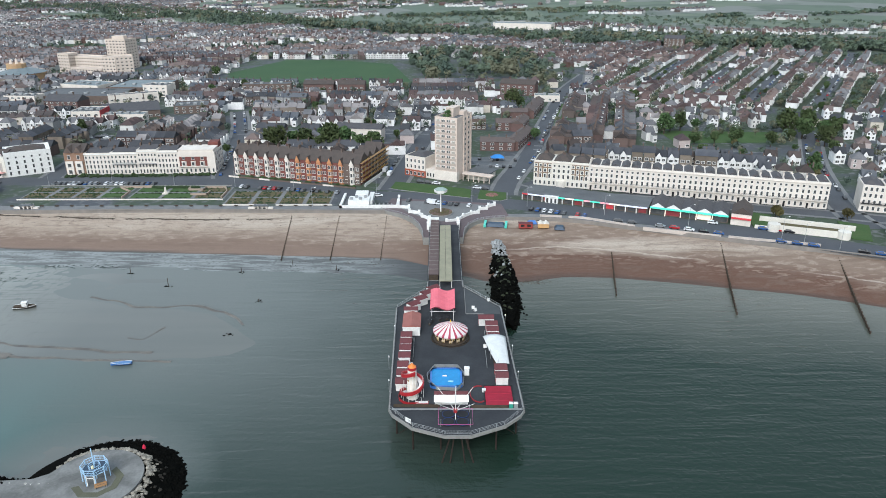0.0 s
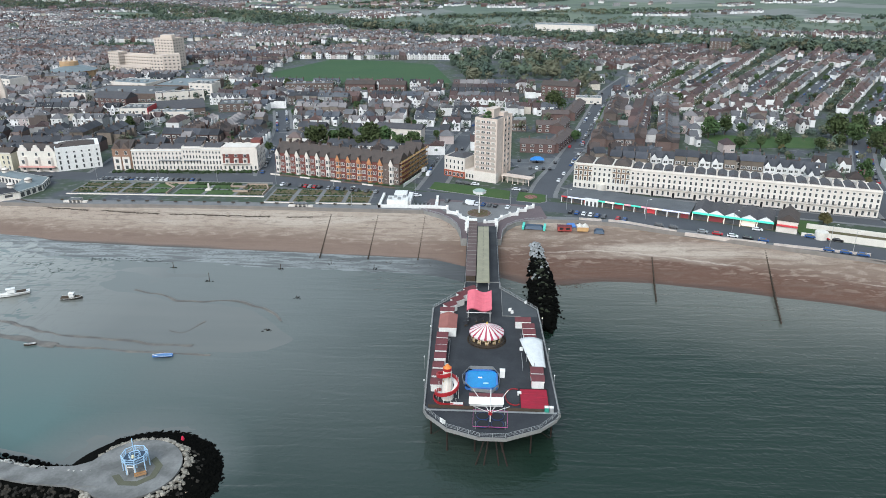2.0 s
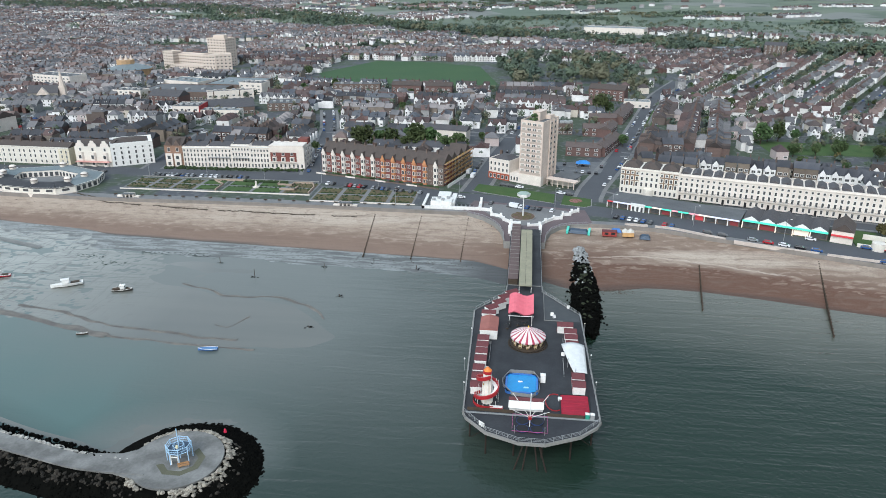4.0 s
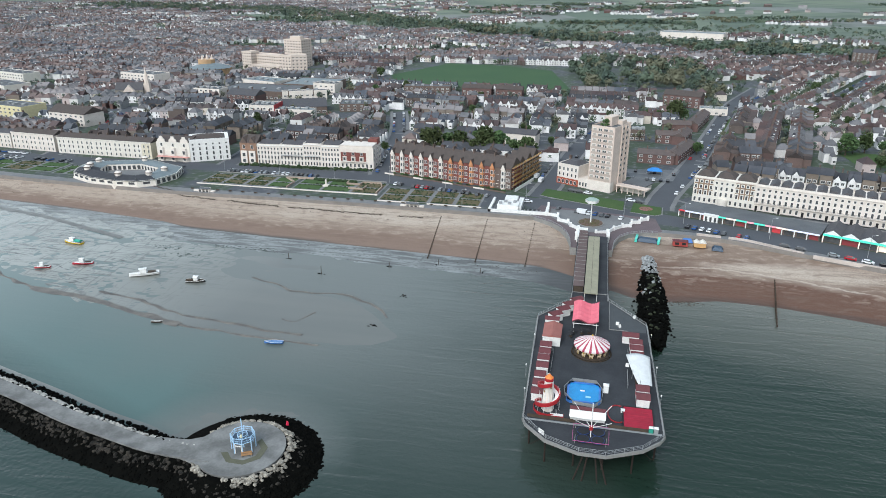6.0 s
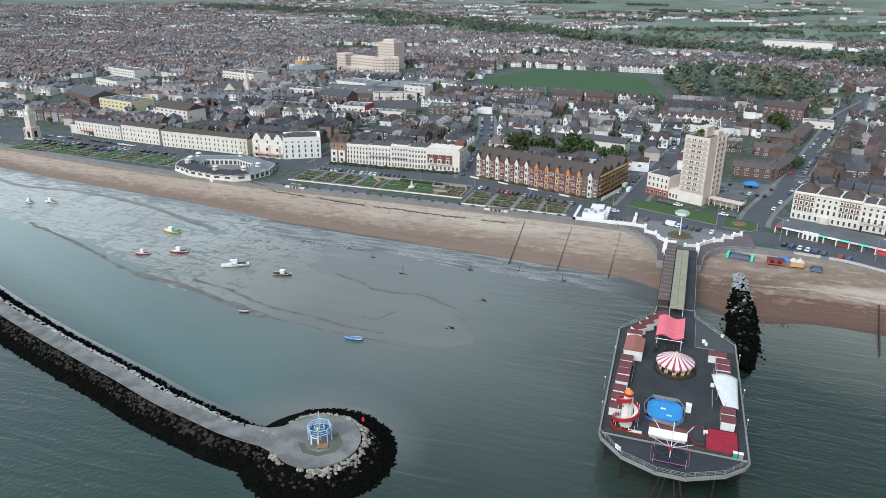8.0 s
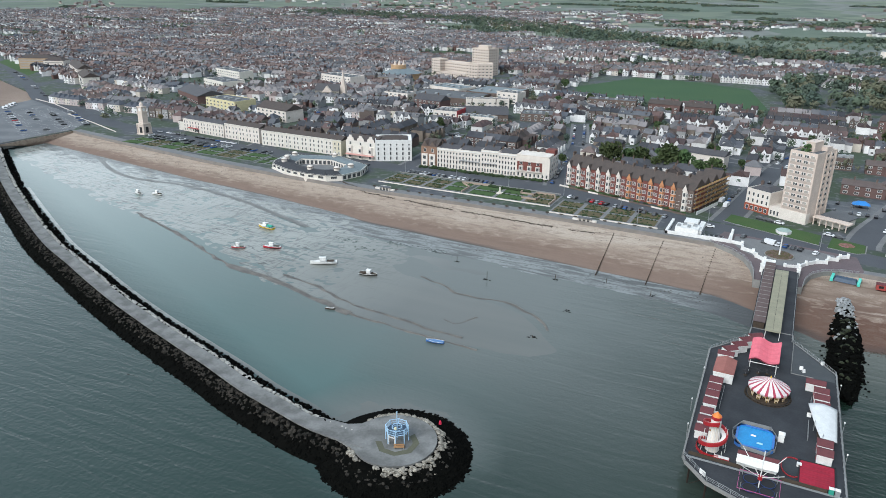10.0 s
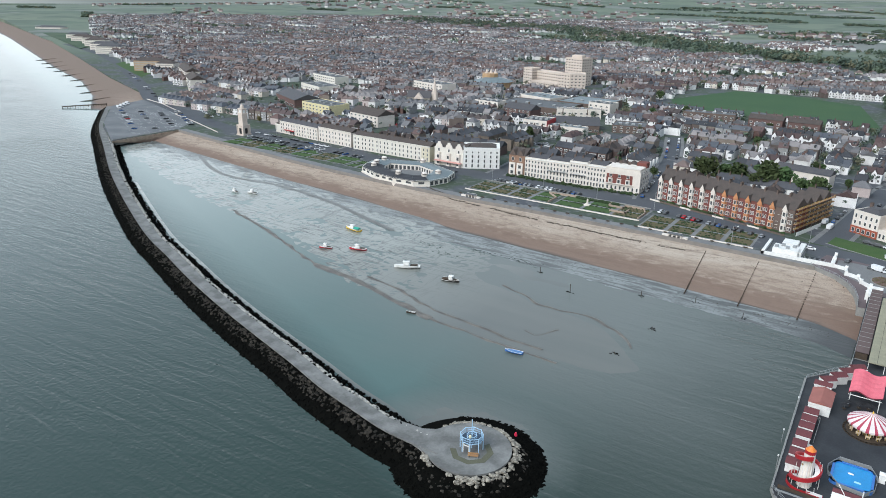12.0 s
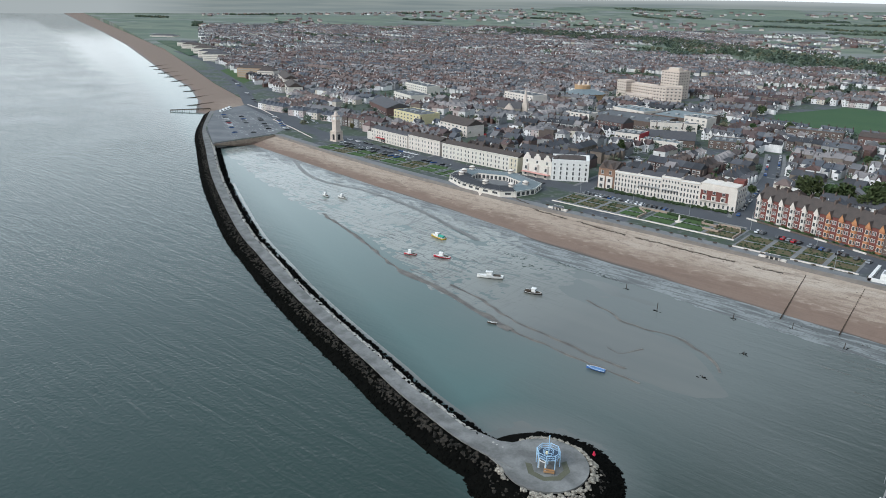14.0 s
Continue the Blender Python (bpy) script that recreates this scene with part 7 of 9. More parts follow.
# white hotel west of the side street
hb, hw = edge_pose((-236, 373.6), (-216.5, 385.2), Z0)
hotel = thing("white_hotel", "plain white four-storey corner hotel with flat roof", "hotel", hb)
part("wall", shell(hw, 18, 12.6, 0.6), WHITEPAINT, hotel)
part("roof", Shape().hip(2, hw - 2, 4, 17, 12.604, 14.2, 0.3), ROOFTILE, hotel)
for f in range(4):
    for x in np.linspace(1.8, hw - 1.8, 6):
        window(hotel, x, 0, 0.9 + f * 3.0, 0.9, (2.0, 2.0, 1.7, 1.0)[f])
hb2, hw2 = edge_pose((-258, 373.8), (-236.2, 373.6), Z0)
orn = thing("ornate_hotel", "cream hotel with curved Dutch gables and bays", "hotel", hb2)
part("wall", Shape().box(0, hw2, 0, 15, 0, 11.4), CREAM, orn)
for x in (3.4, 11.0, 18.4):
    s = Shape()
    pts = [(x - 2.6, 11.4), (x + 2.6, 11.4), (x + 2.2, 13.0), (x + 1.2, 13.6), (x + 0.9, 14.8), (x - 0.9, 14.8), (x - 1.2, 13.6), (x - 2.2, 13.0)]
    n = len(pts)
    s.add([(px, 0, pz) for px, pz in pts] + [(px, 0.5, pz) for px, pz in pts], [tuple(range(n)), tuple(range(2 * n - 1, n - 1, -1))] + [(i, n + i, n + (i + 1) % n, (i + 1) % n) for i in range(n)])
    part("dutch_gable", s, WHITE, orn)
    part("bay", Shape().prism([(x - 1.8, 0), (x - 1.1, -1.1), (x + 1.1, -1.1), (x + 1.8, 0)], 0, 8.2), WHITE, orn)
    for z in (1.0, 4.6):
        window(orn, x, -1.1, z, 1.6, 2.0)
    window(orn, x, 0, 8.9, 1.2, 1.7)
part("roof", Shape().gable(0, hw2, 0.6, 15, 11.404, 14.0), ROOFTILE, orn)
part("awning", Shape().hip(0.4, hw2 - 0.4, -2.6, 0, 2.8, 3.4, 0.3), mat("red_white_awning", (0.55, 0.30, 0.26), rough=0.7), orn)
# long cream terraces to the clock tower
for (a, b, n, h, m, rf) in (((-329, 376.6), (-262.5, 374.6), 10, 9.6, CREAM, ROOFTILE), ((-366, 381), (-332, 377.6), 5, 10.2, WHITE, ROOFTILE), ((-412, 387), (-367, 381), 7, 8.8, WHITE, SLATE)):
    mt, d = edge_pose(a, b, Z0)
    u = d / n
    for k in range(n):
        yel = k == n - 1 and h == 9.6
        t = thing("seaside_terrace_house", "pale yellow stucco terrace house" if yel else "cream stucco terrace house with bay and brown roof", "house", mt @ pose(k * u, 0, 0), group="cream west terraces")
        part("wall", Shape().box(0.02, u - 0.02, 0, 11, 0, h), paint("yellow_stucco", (0.66, 0.60, 0.46), 0.8) if yel else m, t)
        part("roof", Shape().gable(0, u, -0.2, 11.2, h + 0.004, h + 2.6), rf, t)
        part("parapet", Shape().box(0, u, -0.15, 0.2, h - 0.3, h + 0.5), m, t)
        for z in (0.9, 3.9, 6.7):
            for x in (u * 0.28, u * 0.72):
                window(t, x, 0, z * h / 9.6, 0.9, 1.6, split=False)
        chimney(t, 0.1, 5.5, h + 2.0, 0.6, 1.8, 1.5)
shops = thing("shop_row", "row of low shops with one bright red front", "shops", edge_pose((-418, 388), (-385, 383), Z0)[0])
part("wall", Shape().box(0, 12, 0, 9, 0, 6.4), CREAM, shops)
part("red_front", Shape().box(12.2, 24, 0.2, 9, 0, 3.6), paint("dull_red_paint", (0.22, 0.035, 0.04), 0.6), shops)
part("canopy", Shape().box(12.2, 24, -1.2, 0.19, 3.0, 3.4), REDPAINT, shops, "red shop canopy")
for q in range(4):
    part("shop_window", Shape().box(12.8 + q * 2.9, 15.0 + q * 2.9, 0.12, 0.22, 0.4, 2.5), GLASS, shops)
part("roof", Shape().hip(0, 12, 0, 9, 6.404, 9.2, 0.2), ROOFTILE, shops)

# clock tower
ck = thing("clock_tower", "pale stone clock tower with tiers and small dome", "clock tower", pose(-427, 364, Z0))
STONE = mat("pale_stone", (0.64, 0.55, 0.48), (0.54, 0.46, 0.40), 0.5, 0.85, 4, 0.3)
for w, z0, z1 in ((3.9, 0, 1.0), (3.0, 1.0, 7.2), (3.5, 7.2, 7.9), (2.3, 7.9, 15.5), (2.7, 15.5, 16.1), (2.0, 16.1, 19.4), (2.4, 19.4, 19.9)):
    part("tier", Shape().box(-w, w, -w, w, z0, z1), STONE, ck)
part("dome", Shape().tube(0, 0, 19.9, 21.6, 1.6, 1.4, 12).tube(0, 0, 21.6, 22.8, 1.4, 0.5, 12).tube(0, 0, 22.8, 24.0, 0.2, 0.05, 6), STONE, ck)
for sx in (-1, 1):
    for sy in (-1, 1):
        part("column", Shape().tube(3.3 * sx, 3.3 * sy, 1.0, 7.2, 0.35, n=10), STONE, ck)
for tr in (0, 90, 180, 270):
    o = part("clock_face", Shape().rod((0, -2.06, 17.7), (0, -1.98, 17.7), 1.1, 20), WHITEPAINT, ck)
    o.matrix_basis = pose(0, 0, 0, 0, 0, tr)
    o = part("arch", Shape().box(-1.2, 1.2, -3.04, -2.98, 1.2, 5.4), BLACKRUBBER, ck)
    o.matrix_basis = pose(0, 0, 0, 0, 0, tr)

# low bandstand pavilion on the beach side
DARKSLATE = mat("dark_slate", (0.035, 0.036, 0.04), (0.055, 0.055, 0.06), 0.4, 0.7, 4, 0.3)
pv = thing("seafront_pavilion", "low cream pavilion round a court with dark roofs and turrets", "pavilion")
PAV = [(-284, 337), (-280, 328.5), (-265, 321.5), (-248, 318.5), (-235, 319.5), (-228, 325), (-224, 338), (-228, 351), (-255, 362), (-286, 350)]
COURT = [(-254 + (x + 254) * 0.56, 341 + (y - 341) * 0.52) for x, y in PAV]
RIDGE = [(-254 + (x + 254) * 0.76, 341 + (y - 341) * 0.74) for x, y in PAV]
part("court", Shape().prism(COURT, Z0 - 0.3, Z0 + 0.1), PAVING, pv)
for i in range(10):
    j = (i + 1) % 10
    sea = i < 5
    a, b, c, d, r0, r1 = PAV[i], PAV[j], COURT[i], COURT[j], RIDGE[i], RIDGE[j]
    length, turn = math.dist(a, b), math.degrees(math.atan2(b[1] - a[1], b[0] - a[0]))
    nx, ny = math.sin(radians(turn)), -math.cos(radians(turn))
    part("wall", Shape().ring([a, b], 1.0 if sea else Z0 - 0.3, 8.4, 0.5), CREAM, pv)
    part("court_wall", Shape().ring([c, d], Z0, 8.3, 0.3), WHITE, pv)
    part("roof", Shape().add([(a[0] + nx * 0.5, a[1] + ny * 0.5, 8.3), (b[0] + nx * 0.5, b[1] + ny * 0.5, 8.3), (*r1, 9.5), (*r0, 9.5), (*d, 8.45), (*c, 8.45), (a[0] + nx * 0.5, a[1] + ny * 0.5, 8.1), (b[0] + nx * 0.5, b[1] + ny * 0.5, 8.1)],
                             [(0, 1, 2, 3), (3, 2, 4, 5), (6, 7, 1, 0)]), DARKSLATE if sea else TEAL_ROOF, pv, "dark slate roof" if sea else "blue-grey metal roof")
    n = max(1, int(length / (5.0 if sea else 3.2)))
    for k in range(n):
        u = (k + 0.5) / n
        window(pv, a[0] + (b[0] - a[0]) * u + nx * 0.25, a[1] + (b[1] - a[1]) * u + ny * 0.25, Z0 + (1.3 if sea else 0.4), 3.4 if sea else 2.2, 1.3 if sea else 2.3, turn)
    m_in = max(1, int(math.dist(c, d) / 2.6))
    for k in range(m_in):
        u = (k + 0.5) / m_in
        window(pv, c[0] + (d[0] - c[0]) * u - nx * 0.15, c[1] + (d[1] - c[1]) * u - ny * 0.15, Z0 + 0.3, 1.7, 2.3, turn + 180, sill=False)
    if sea:
        part("plinth", Shape().ring([(a[0] + nx * 0.6, a[1] + ny * 0.6), (b[0] + nx * 0.6, b[1] + ny * 0.6)], 1.0, Z0 + 0.5, 0.6), WHITE, pv)
for k in (0, 1, 3, 5, 6, 8, 9):
    x, y = RIDGE[k]
    cup = part("cupola", Shape().tube(x, y, 8.2, 10.6, 1.7, n=12), WHITE, pv, "white round cupola")
    part("cornice", Shape().tube(x, y, 10.6, 10.9, 2.05, n=12), BROWN, cup)
    part("dome", Shape().tube(x, y, 10.9, 11.5, 1.8, 1.2, 12).tube(x, y, 11.5, 11.8, 1.2, 0.2, 12), WHITE, cup)

# long cream terrace on the east front
TANBRICK = mat("tan_stock_brick", (0.27, 0.185, 0.125), (0.20, 0.14, 0.10), 0.5, 0.85, 6, 0.2)
eb, ew = edge_pose((47, 357), (179, 315.5), Z0 + 0.5)
en = [(0, 9.4, "brick"), (9.4, 19, "cream"), (19, 28.2, "brick")] + [(28.2 + k * (ew - 28.2) / 11, 28.2 + (k + 1) * (ew - 28.2) / 11, "white") for k in range(11)]
for k, (x0, x1, kind_) in enumerate(en):
    w = x1 - x0
    h = 12.2 if k > 2 else 12.8
    t = thing("regency_house", {"brick": "brown brick and cream four-storey house", "cream": "cream stucco house with rounded porch", "white": "cream stucco four-storey terrace house with balcony"}[kind_], "house", eb @ pose(x0, 0, 0), group="east terrace")
    part("wall", shell(w - 0.02, 14, h, 0.45), CREAM if kind_ != "white" else WHITE, t)
    if kind_ == "brick":
        part("brick_panel", Shape().box(0.3, w - 0.3, -0.08, 0, 4.2, h - 0.8), TANBRICK, t)
        for f in (1, 2, 3):
            for x in np.linspace(1.2, w - 1.2, 4):
                zf = (0, 4.2, 7.2, 10.0)[f] * h / 12.4
                part("surround", Shape().box(x - 0.85, x + 0.85, -0.14, -0.06, zf - 0.25, zf + (0, 2.35, 1.95, 1.35)[f]), CREAM, t)
    part("cornice", Shape().box(0, w, -0.4, 0, h - 0.45, h - 0.1), WHITE, t)
    if k > 2:
        half = w / 2
        for q in (0, 1):
            part("roof", Shape().gable(0.35 + q * half, (q + 1) * half - 0.2, 3.0, 13.6, h + 0.004, h + 1.15, "y"), SLATE, t, "grey slate valley roof")
        part("party_wall", Shape().box(-0.15, 0.15, 0.4, 13.6, h, h + 1.0), WHITE, t)
        part("balcony", Shape().box(0.2, w - 0.2, -1.0, 0, 3.7, 3.9), WHITE, t)
        part("balcony_rail", Shape().ring([(0.2, -0.95), (w - 0.2, -0.95)], 4.6, 4.7, 0.08).ring([(0.2, -0.95), (w - 0.2, -0.95)], 4.2, 4.26, 0.06), BLACKRUBBER, t)
        part("door", Shape().box(0.8, 1.9, -0.08, 0, 0, 2.6), BLACKRUBBER, t)
        part("porch", Shape().box(0.5, 2.2, -1.4, 0, 2.7, 3.0).box(0.55, 0.8, -1.35, -1.1, 0, 2.7).box(1.9, 2.15, -1.35, -1.1, 0, 2.7), WHITE, t)
    elif kind_ == "cream":
        part("porch", Shape().tube(w / 2, 0, 0, 3.2, 2.4, n=16), CREAM, t)
    if k <= 2:
        part("roof", Shape().hip(0.2, w - 0.2, 2, 13.8, h + 0.004, h + 2.4, 0.3), ROOFTILE, t)
    for f in range(4):
        for i, x in enumerate(np.linspace(1.2, w - 1.2, 4)):
            if f == 0 and i == 0 and k > 2:
                continue
            window(t, x, -0.12 if kind_ == "brick" and f else 0, (0.8, 4.2, 7.2, 10.0)[f] * h / 12.4, 0.95, (1.9, 2.0, 1.6, 1.0)[f], split=False)
    if k > 2:
        chimney(t, 0.05, 6, h + 0.3, 0.6, 3.2, 2.0, WHITE)
    else:
        chimney(t, w / 2, 8, h + 1.6, 1.6, 0.9, 1.8)
# house past the side road
fb, fw = edge_pose((193, 314), (240, 297), Z0 + 0.3)
for k in range(5):
    t = thing("regency_house", "cream stucco four-storey terrace house with balcony", "house", fb @ pose(k * 9.4, 0, 0), group="far east terrace")
    part("wall", shell(9.38, 14, 12.2, 0.5), WHITE, t)
    part("roof", Shape().hip(0.4, 9, 2, 13.6, 12.204, 14.4, 0.2), SLATE, t)
    part("balcony", Shape().box(0.2, 9.2, -1.0, 0, 3.9, 4.1).ring([(0.2, -0.95), (9.2, -0.95)], 4.7, 4.8, 0.08), BLACKRUBBER, t)
    for f in range(4):
        for x in (1.4, 3.6, 5.8, 8.0):
            window(t, x, 0, 0.8 + f * 3.05, 0.95, 1.7, split=False)
# low pale wall between the east road and the beach, with gaps for the steps
for ends in ([(44.2, 307.5), (54, 306.2)], [(57, 305.6), (65.3, 303.5), (84, 293)], [(87, 290.9), (102, 285.6), (117.2, 280.6)], [(120, 279.8), (153.9, 269.9)]):
    whole("promenade_parapet", ribbon(smooth_line(ends, 2), [(0.25, Z0 - 0.2), (0.25, Z0 + 0.85), (0.32, Z0 + 0.86), (0.32, Z0 + 0.98), (-0.32, Z0 + 0.98), (-0.32, Z0 + 0.86), (-0.25, Z0 + 0.85), (-0.25, Z0 - 0.6)]), mat("pale_parapet_render", (0.56, 0.49, 0.44), (0.42, 0.365, 0.33), 0.3, 0.85, 3, 0.15) if ends[0][0] == 44.2 else bpy.data.materials["pale_parapet_render"], "low pale rendered wall along the east promenade", "wall", kind="structure")
# amusement arcade: long flat roof, lit fascia, zigzag gables
def lit(name, col, strength):
    m = bpy.data.materials.new(name)
    m.use_nodes = True
    b = m.node_tree.nodes["Principled BSDF"]
    b.inputs["Base Color"].default_value = (*col, 1)
    b.inputs["Emission Color"].default_value, b.inputs["Emission Strength"].default_value = (*col, 1), strength
    return m


LIT_T, LIT_R, LIT_P, LIT_W = lit("lit_turquoise", (0.08, 0.66, 0.46), 0.32), lit("lit_red", (0.55, 0.05, 0.06), 0.12), lit("lit_pink", (0.8, 0.35, 0.4), 0.3), lit("lit_warm", (0.85, 0.72, 0.6), 0.35)
ac, al = edge_pose((39, 334), (94, 310.5), Z0)
arc = thing("amusement_arcade", "long low arcade with dark flat roof and lit coloured fascia", "amusement arcade", ac)
part("wall", Shape().box(0, al, 0.4, 15, 0, 3.1), BROWN, arc)
part("roof", Shape().box(-0.3, al + 0.3, -0.6, 15.3, 3.104, 3.4), FLATROOF, arc, "dark grey flat roof")
LIT_L = lit("lit_lilac", (0.62, 0.64, 0.82), 0.3)
for x0, x1, m in ((0, 3, LIT_R), (3, 11.5, LIT_L), (18, 21.3, LIT_T), (21.3, 25.8, LIT_W), (25.8, 30.3, LIT_T), (30.3, 33.3, LIT_P), (33.3, 38, LIT_T), (38, 42.3, LIT_P), (42.3, 47.5, LIT_W), (47.5, al, LIT_L)):
    part("fascia", Shape().box(x0 + 0.05, x1 - 0.05, -0.9, -0.6, 2.7, 3.35), m, arc, "lit coloured fascia")
for k in range(12):
    part("shop_front", Shape().box(1 + k * al / 12, (k + 1) * al / 12 - 0.6, 0.3, 0.42, 0.3, 2.3), (GLASS, GLASS, LIT_R, GLASS, GLASS, REDLIT)[k % 6], arc)
    part("pillar", Shape().box(k * al / 12 - 0.1, k * al / 12 + 0.3, -0.7, -0.3, 0, 2.7), WHITEPAINT, arc)
booth = part("kiosk_front", Shape().box(11.6, 17.9, -1.0, 0.3, 0, 3.0).box(11.4, 18.1, -1.2, 0.3, 3.0, 3.5), WHITEPAINT, arc, "white kiosk front with three doors")
for k in range(3):
    part("door", Shape().box(12.3 + 2.0 * k, 13.3 + 2.0 * k, -1.05, -0.99, 0.1, 2.3), GLASS, booth)
az, azl = edge_pose((95, 310.3), (126, 297), Z0)
ar2 = thing("arcade_gables", "arcade hall with five white zigzag gables and turquoise lit fascia", "amusement arcade", az)
part("wall", Shape().box(0, azl, 1, 16, 0, 4), BROWN, ar2)
for k in range(5):
    x0, x1 = k * azl / 5, (k + 1) * azl / 5
    part("gable_roof", Shape().gable(x0, x1, 0.2, 16, 4.004, 6.0, "y"), SLATE, ar2)
    part("gable_front", Shape().gable(x0 + 0.3, x1 - 0.3, -0.2, 0.19, 4.0, 5.8, "y"), WHITEPAINT, ar2)
    part("shop_front", Shape().box(x0 + 0.5, x1 - 0.5, 0.9, 1.02, 0.3, 2.6), (GLASS, REDLIT, GLASS, LIT_W, GLASS)[k], ar2)
    part("pillar", Shape().box(x0 - 0.1, x0 + 0.3, -0.2, 0.2, 0, 3.3), LIT_W, ar2)
part("fascia", Shape().box(0, azl, -0.6, -0.25, 3.2, 4.0), LIT_T, ar2, "lit turquoise fascia")
m3, l3 = edge_pose((127, 296.6), (134.5, 293.2), Z0)
eh = thing("arcade_house", "small house with brown roof and red shop fascia", "building", m3)
part("wall", Shape().box(0, l3, 0, 14, 0, 5.2), WHITE, eh)
part("roof", Shape().gable(0, l3, 0, 14, 5.204, 8.4, "y", 0.2), ROOFTILE, eh)
part("fascia", Shape().box(0, l3, -0.7, -0.1, 2.9, 3.6), LIT_R, eh)
whole("grass_bank", Shape().prism([(136, 292.5), (141, 290), (150, 308), (138, 313)], Z0 + 0.02, Z0 + 0.5), GRASS, "small sloping green lawn beside the arcade", "lawn", kind="structure")
bs, bl = edge_pose((141, 288.5), (169, 277.5), Z0)
bas = thing("promenade_shelter", "long cream curved promenade shelter with flat roof", "shelter", bs)
part("wall", Shape().box(0, bl, 0, 3.4, 0, 3.0), CREAM, bas)
for x in (1.5, bl - 1.5):
    part("bastion", Shape().tube(x, 0.8, 0, 3.2, 2.6, n=16), CREAM, bas)
part("roof", Shape().box(0.2, bl - 0.2, 0.2, 3.2, 3.004, 3.15), EARTH, bas)
part("flank_wall", Shape().box(-6, 0, 1.0, 1.6, 0, 1.5), CREAM, bas)
part("upper_wall", Shape().box(-4, bl + 4, 11, 11.6, 0, 2.6), CREAM, bas)
whole("grass_bank", Shape().prism([(171, 278), (178, 275), (187, 294), (176, 300)], Z0 + 0.02, Z0 + 0.4), GRASS, "small lawn with a path beside the road", "lawn", kind="structure")
lb, ll = edge_pose((185, 274), (215, 262), Z0)
lsh = thing("lifeguard_building", "low white flat-roofed building with red shutter", "building", lb)
part("wall", Shape().box(0, ll, 0, 14, 0, 4.0), WHITE, lsh)
part("roof", Shape().box(-0.4, ll + 0.4, -0.5, 14.4, 4.004, 4.4), FLATROOF, lsh)
part("shutter", Shape().box(3, 12, -0.06, 0, 0.4, 2.8), REDPAINT, lsh)
# car park by the breakwater root
whole("car_park", Shape().prism([(-628, 383), (-556, 330), (-484, 291), (-484, 348), (-500, 372), (-540, 392), (-600, 414), (-640, 424)], Z0 - 0.02, Z0 + 0.02), mat("worn_car_park_asphalt", (0.17, 0.175, 0.18), (0.125, 0.13, 0.137), 0.06, 0.9, 2, 0.1, amount=1.2), "wide asphalt car park with bays", "car park", kind="structure")
ln = Shape()
for r in range(6):
    for k in range(18):
        x, y = -600 + k * 6.2 + r * 1.5, 366 + r * 9 - k * 3.0
        if x < -490 and y > 300 + (x + 540) * -0.3:
            m = Matrix.Rotation(radians(60), 2)
            ln.ring([(x, y), (x + 2.6, y + 4.5)], Z0 + 0.021, Z0 + 0.03, 0.15)
whole("bay_lines", ln, WHITEPAINT, "faded white parking bay lines", "road marking", kind="stuff")
whole("car_park_wall", Shape().ring([(-484, 292), (-483, 346)], 1.0, Z0 + 0.6, 0.6), CONCRETE, "concrete wall closing the car park", "wall", kind="structure")
whole("white_boundary_wall", Shape().ring([(-640, 428), (-600, 418), (-545, 397), (-545, 390), (-500, 376), (-450, 358)], Z0, Z0 + 0.55, 0.3), WHITE, "low white wall between car park and road", "wall", kind="structure")

# ---- inland landmarks ----
# far tower complex
fx = thing("flats_complex", "pale pinkish slab blocks of flats with one tall tower", "flats", pose(0, 0, 5))
PINKW = mat("pale_pink_render", (0.60, 0.51, 0.44), (0.52, 0.44, 0.38), 0.1, 0.8, 1, 0.05)
for nm, a, b, d, h, n in (("tower", (-371, 812), (-347, 806), 20, 31, 10), ("front_block", (-347, 744), (-332, 741), 17, 20, 6), ("corner_block", (-331.8, 741.5), (-317, 749), 17, 20.5, 6), ("long_block", (-404, 790), (-349, 770), 15, 16, 5), ("end_block", (-412, 784), (-398, 779), 13, 19, 6), ("low_block", (-392, 768), (-352, 752), 12, 7, 2)):
    m, w = edge_pose(a, b, 0)
    o = part(nm, shell(w, d, h, 0.8), PINKW, fx)
    o.matrix_basis = m
    part("roof", Shape().box(0.7, w - 0.7, 0.7, d - 0.7, h - 0.3, h - 0.1), FLATROOF, o)
    nn = max(3, int(w / 3.6))
    for f in range(n):
        z = 1.1 + f * h / n
        g = Shape()
        for i in range(nn):
            g.box((i + 0.25) * w / nn, (i + 0.68) * w / nn, -0.05, 0.02, z, z + 1.15)
        for i in range(4):
            g.box(w - 0.02, w + 0.05, 1.5 + i * d / 4.4, 3.0 + i * d / 4.4, z, z + 1.1)
        part("window_band", g, GLASS, o)["kind"] = "stuff"
        part("storey_band", Shape().box(-0.12, w + 0.12, -0.12, 0.05, z - 0.55, z - 0.3), bpy.data.materials["white_render"], o)
part("plant_room", Shape().box(-365, -352, 816, 826, 31, 34.5), PINKW, fx)
# church
chz = thing("church", "grey stone church with tall pale spire", "church", pose(-398, 572, 5, 0, 0, 15))
part("nave", Shape().box(-24, 0, -6, 6, 0, 8), mat("grey_flint", (0.26, 0.24, 0.21), rough=0.9), chz)
part("roof", Shape().gable(-24, 0, -6, 6, 8.004, 14, "x", 0.2), SLATE, chz)
part("west_gable", Shape().gable(-16, -6, -9, -5.9, 7, 13, "y"), STONE, chz)
part("tower", Shape().box(0, 5, -2.5, 2.5, 0, 13), STONE, chz)
part("spire", Shape().tube(2.5, 0, 13, 27, 2.6, 0.1, 8), STONE, chz)
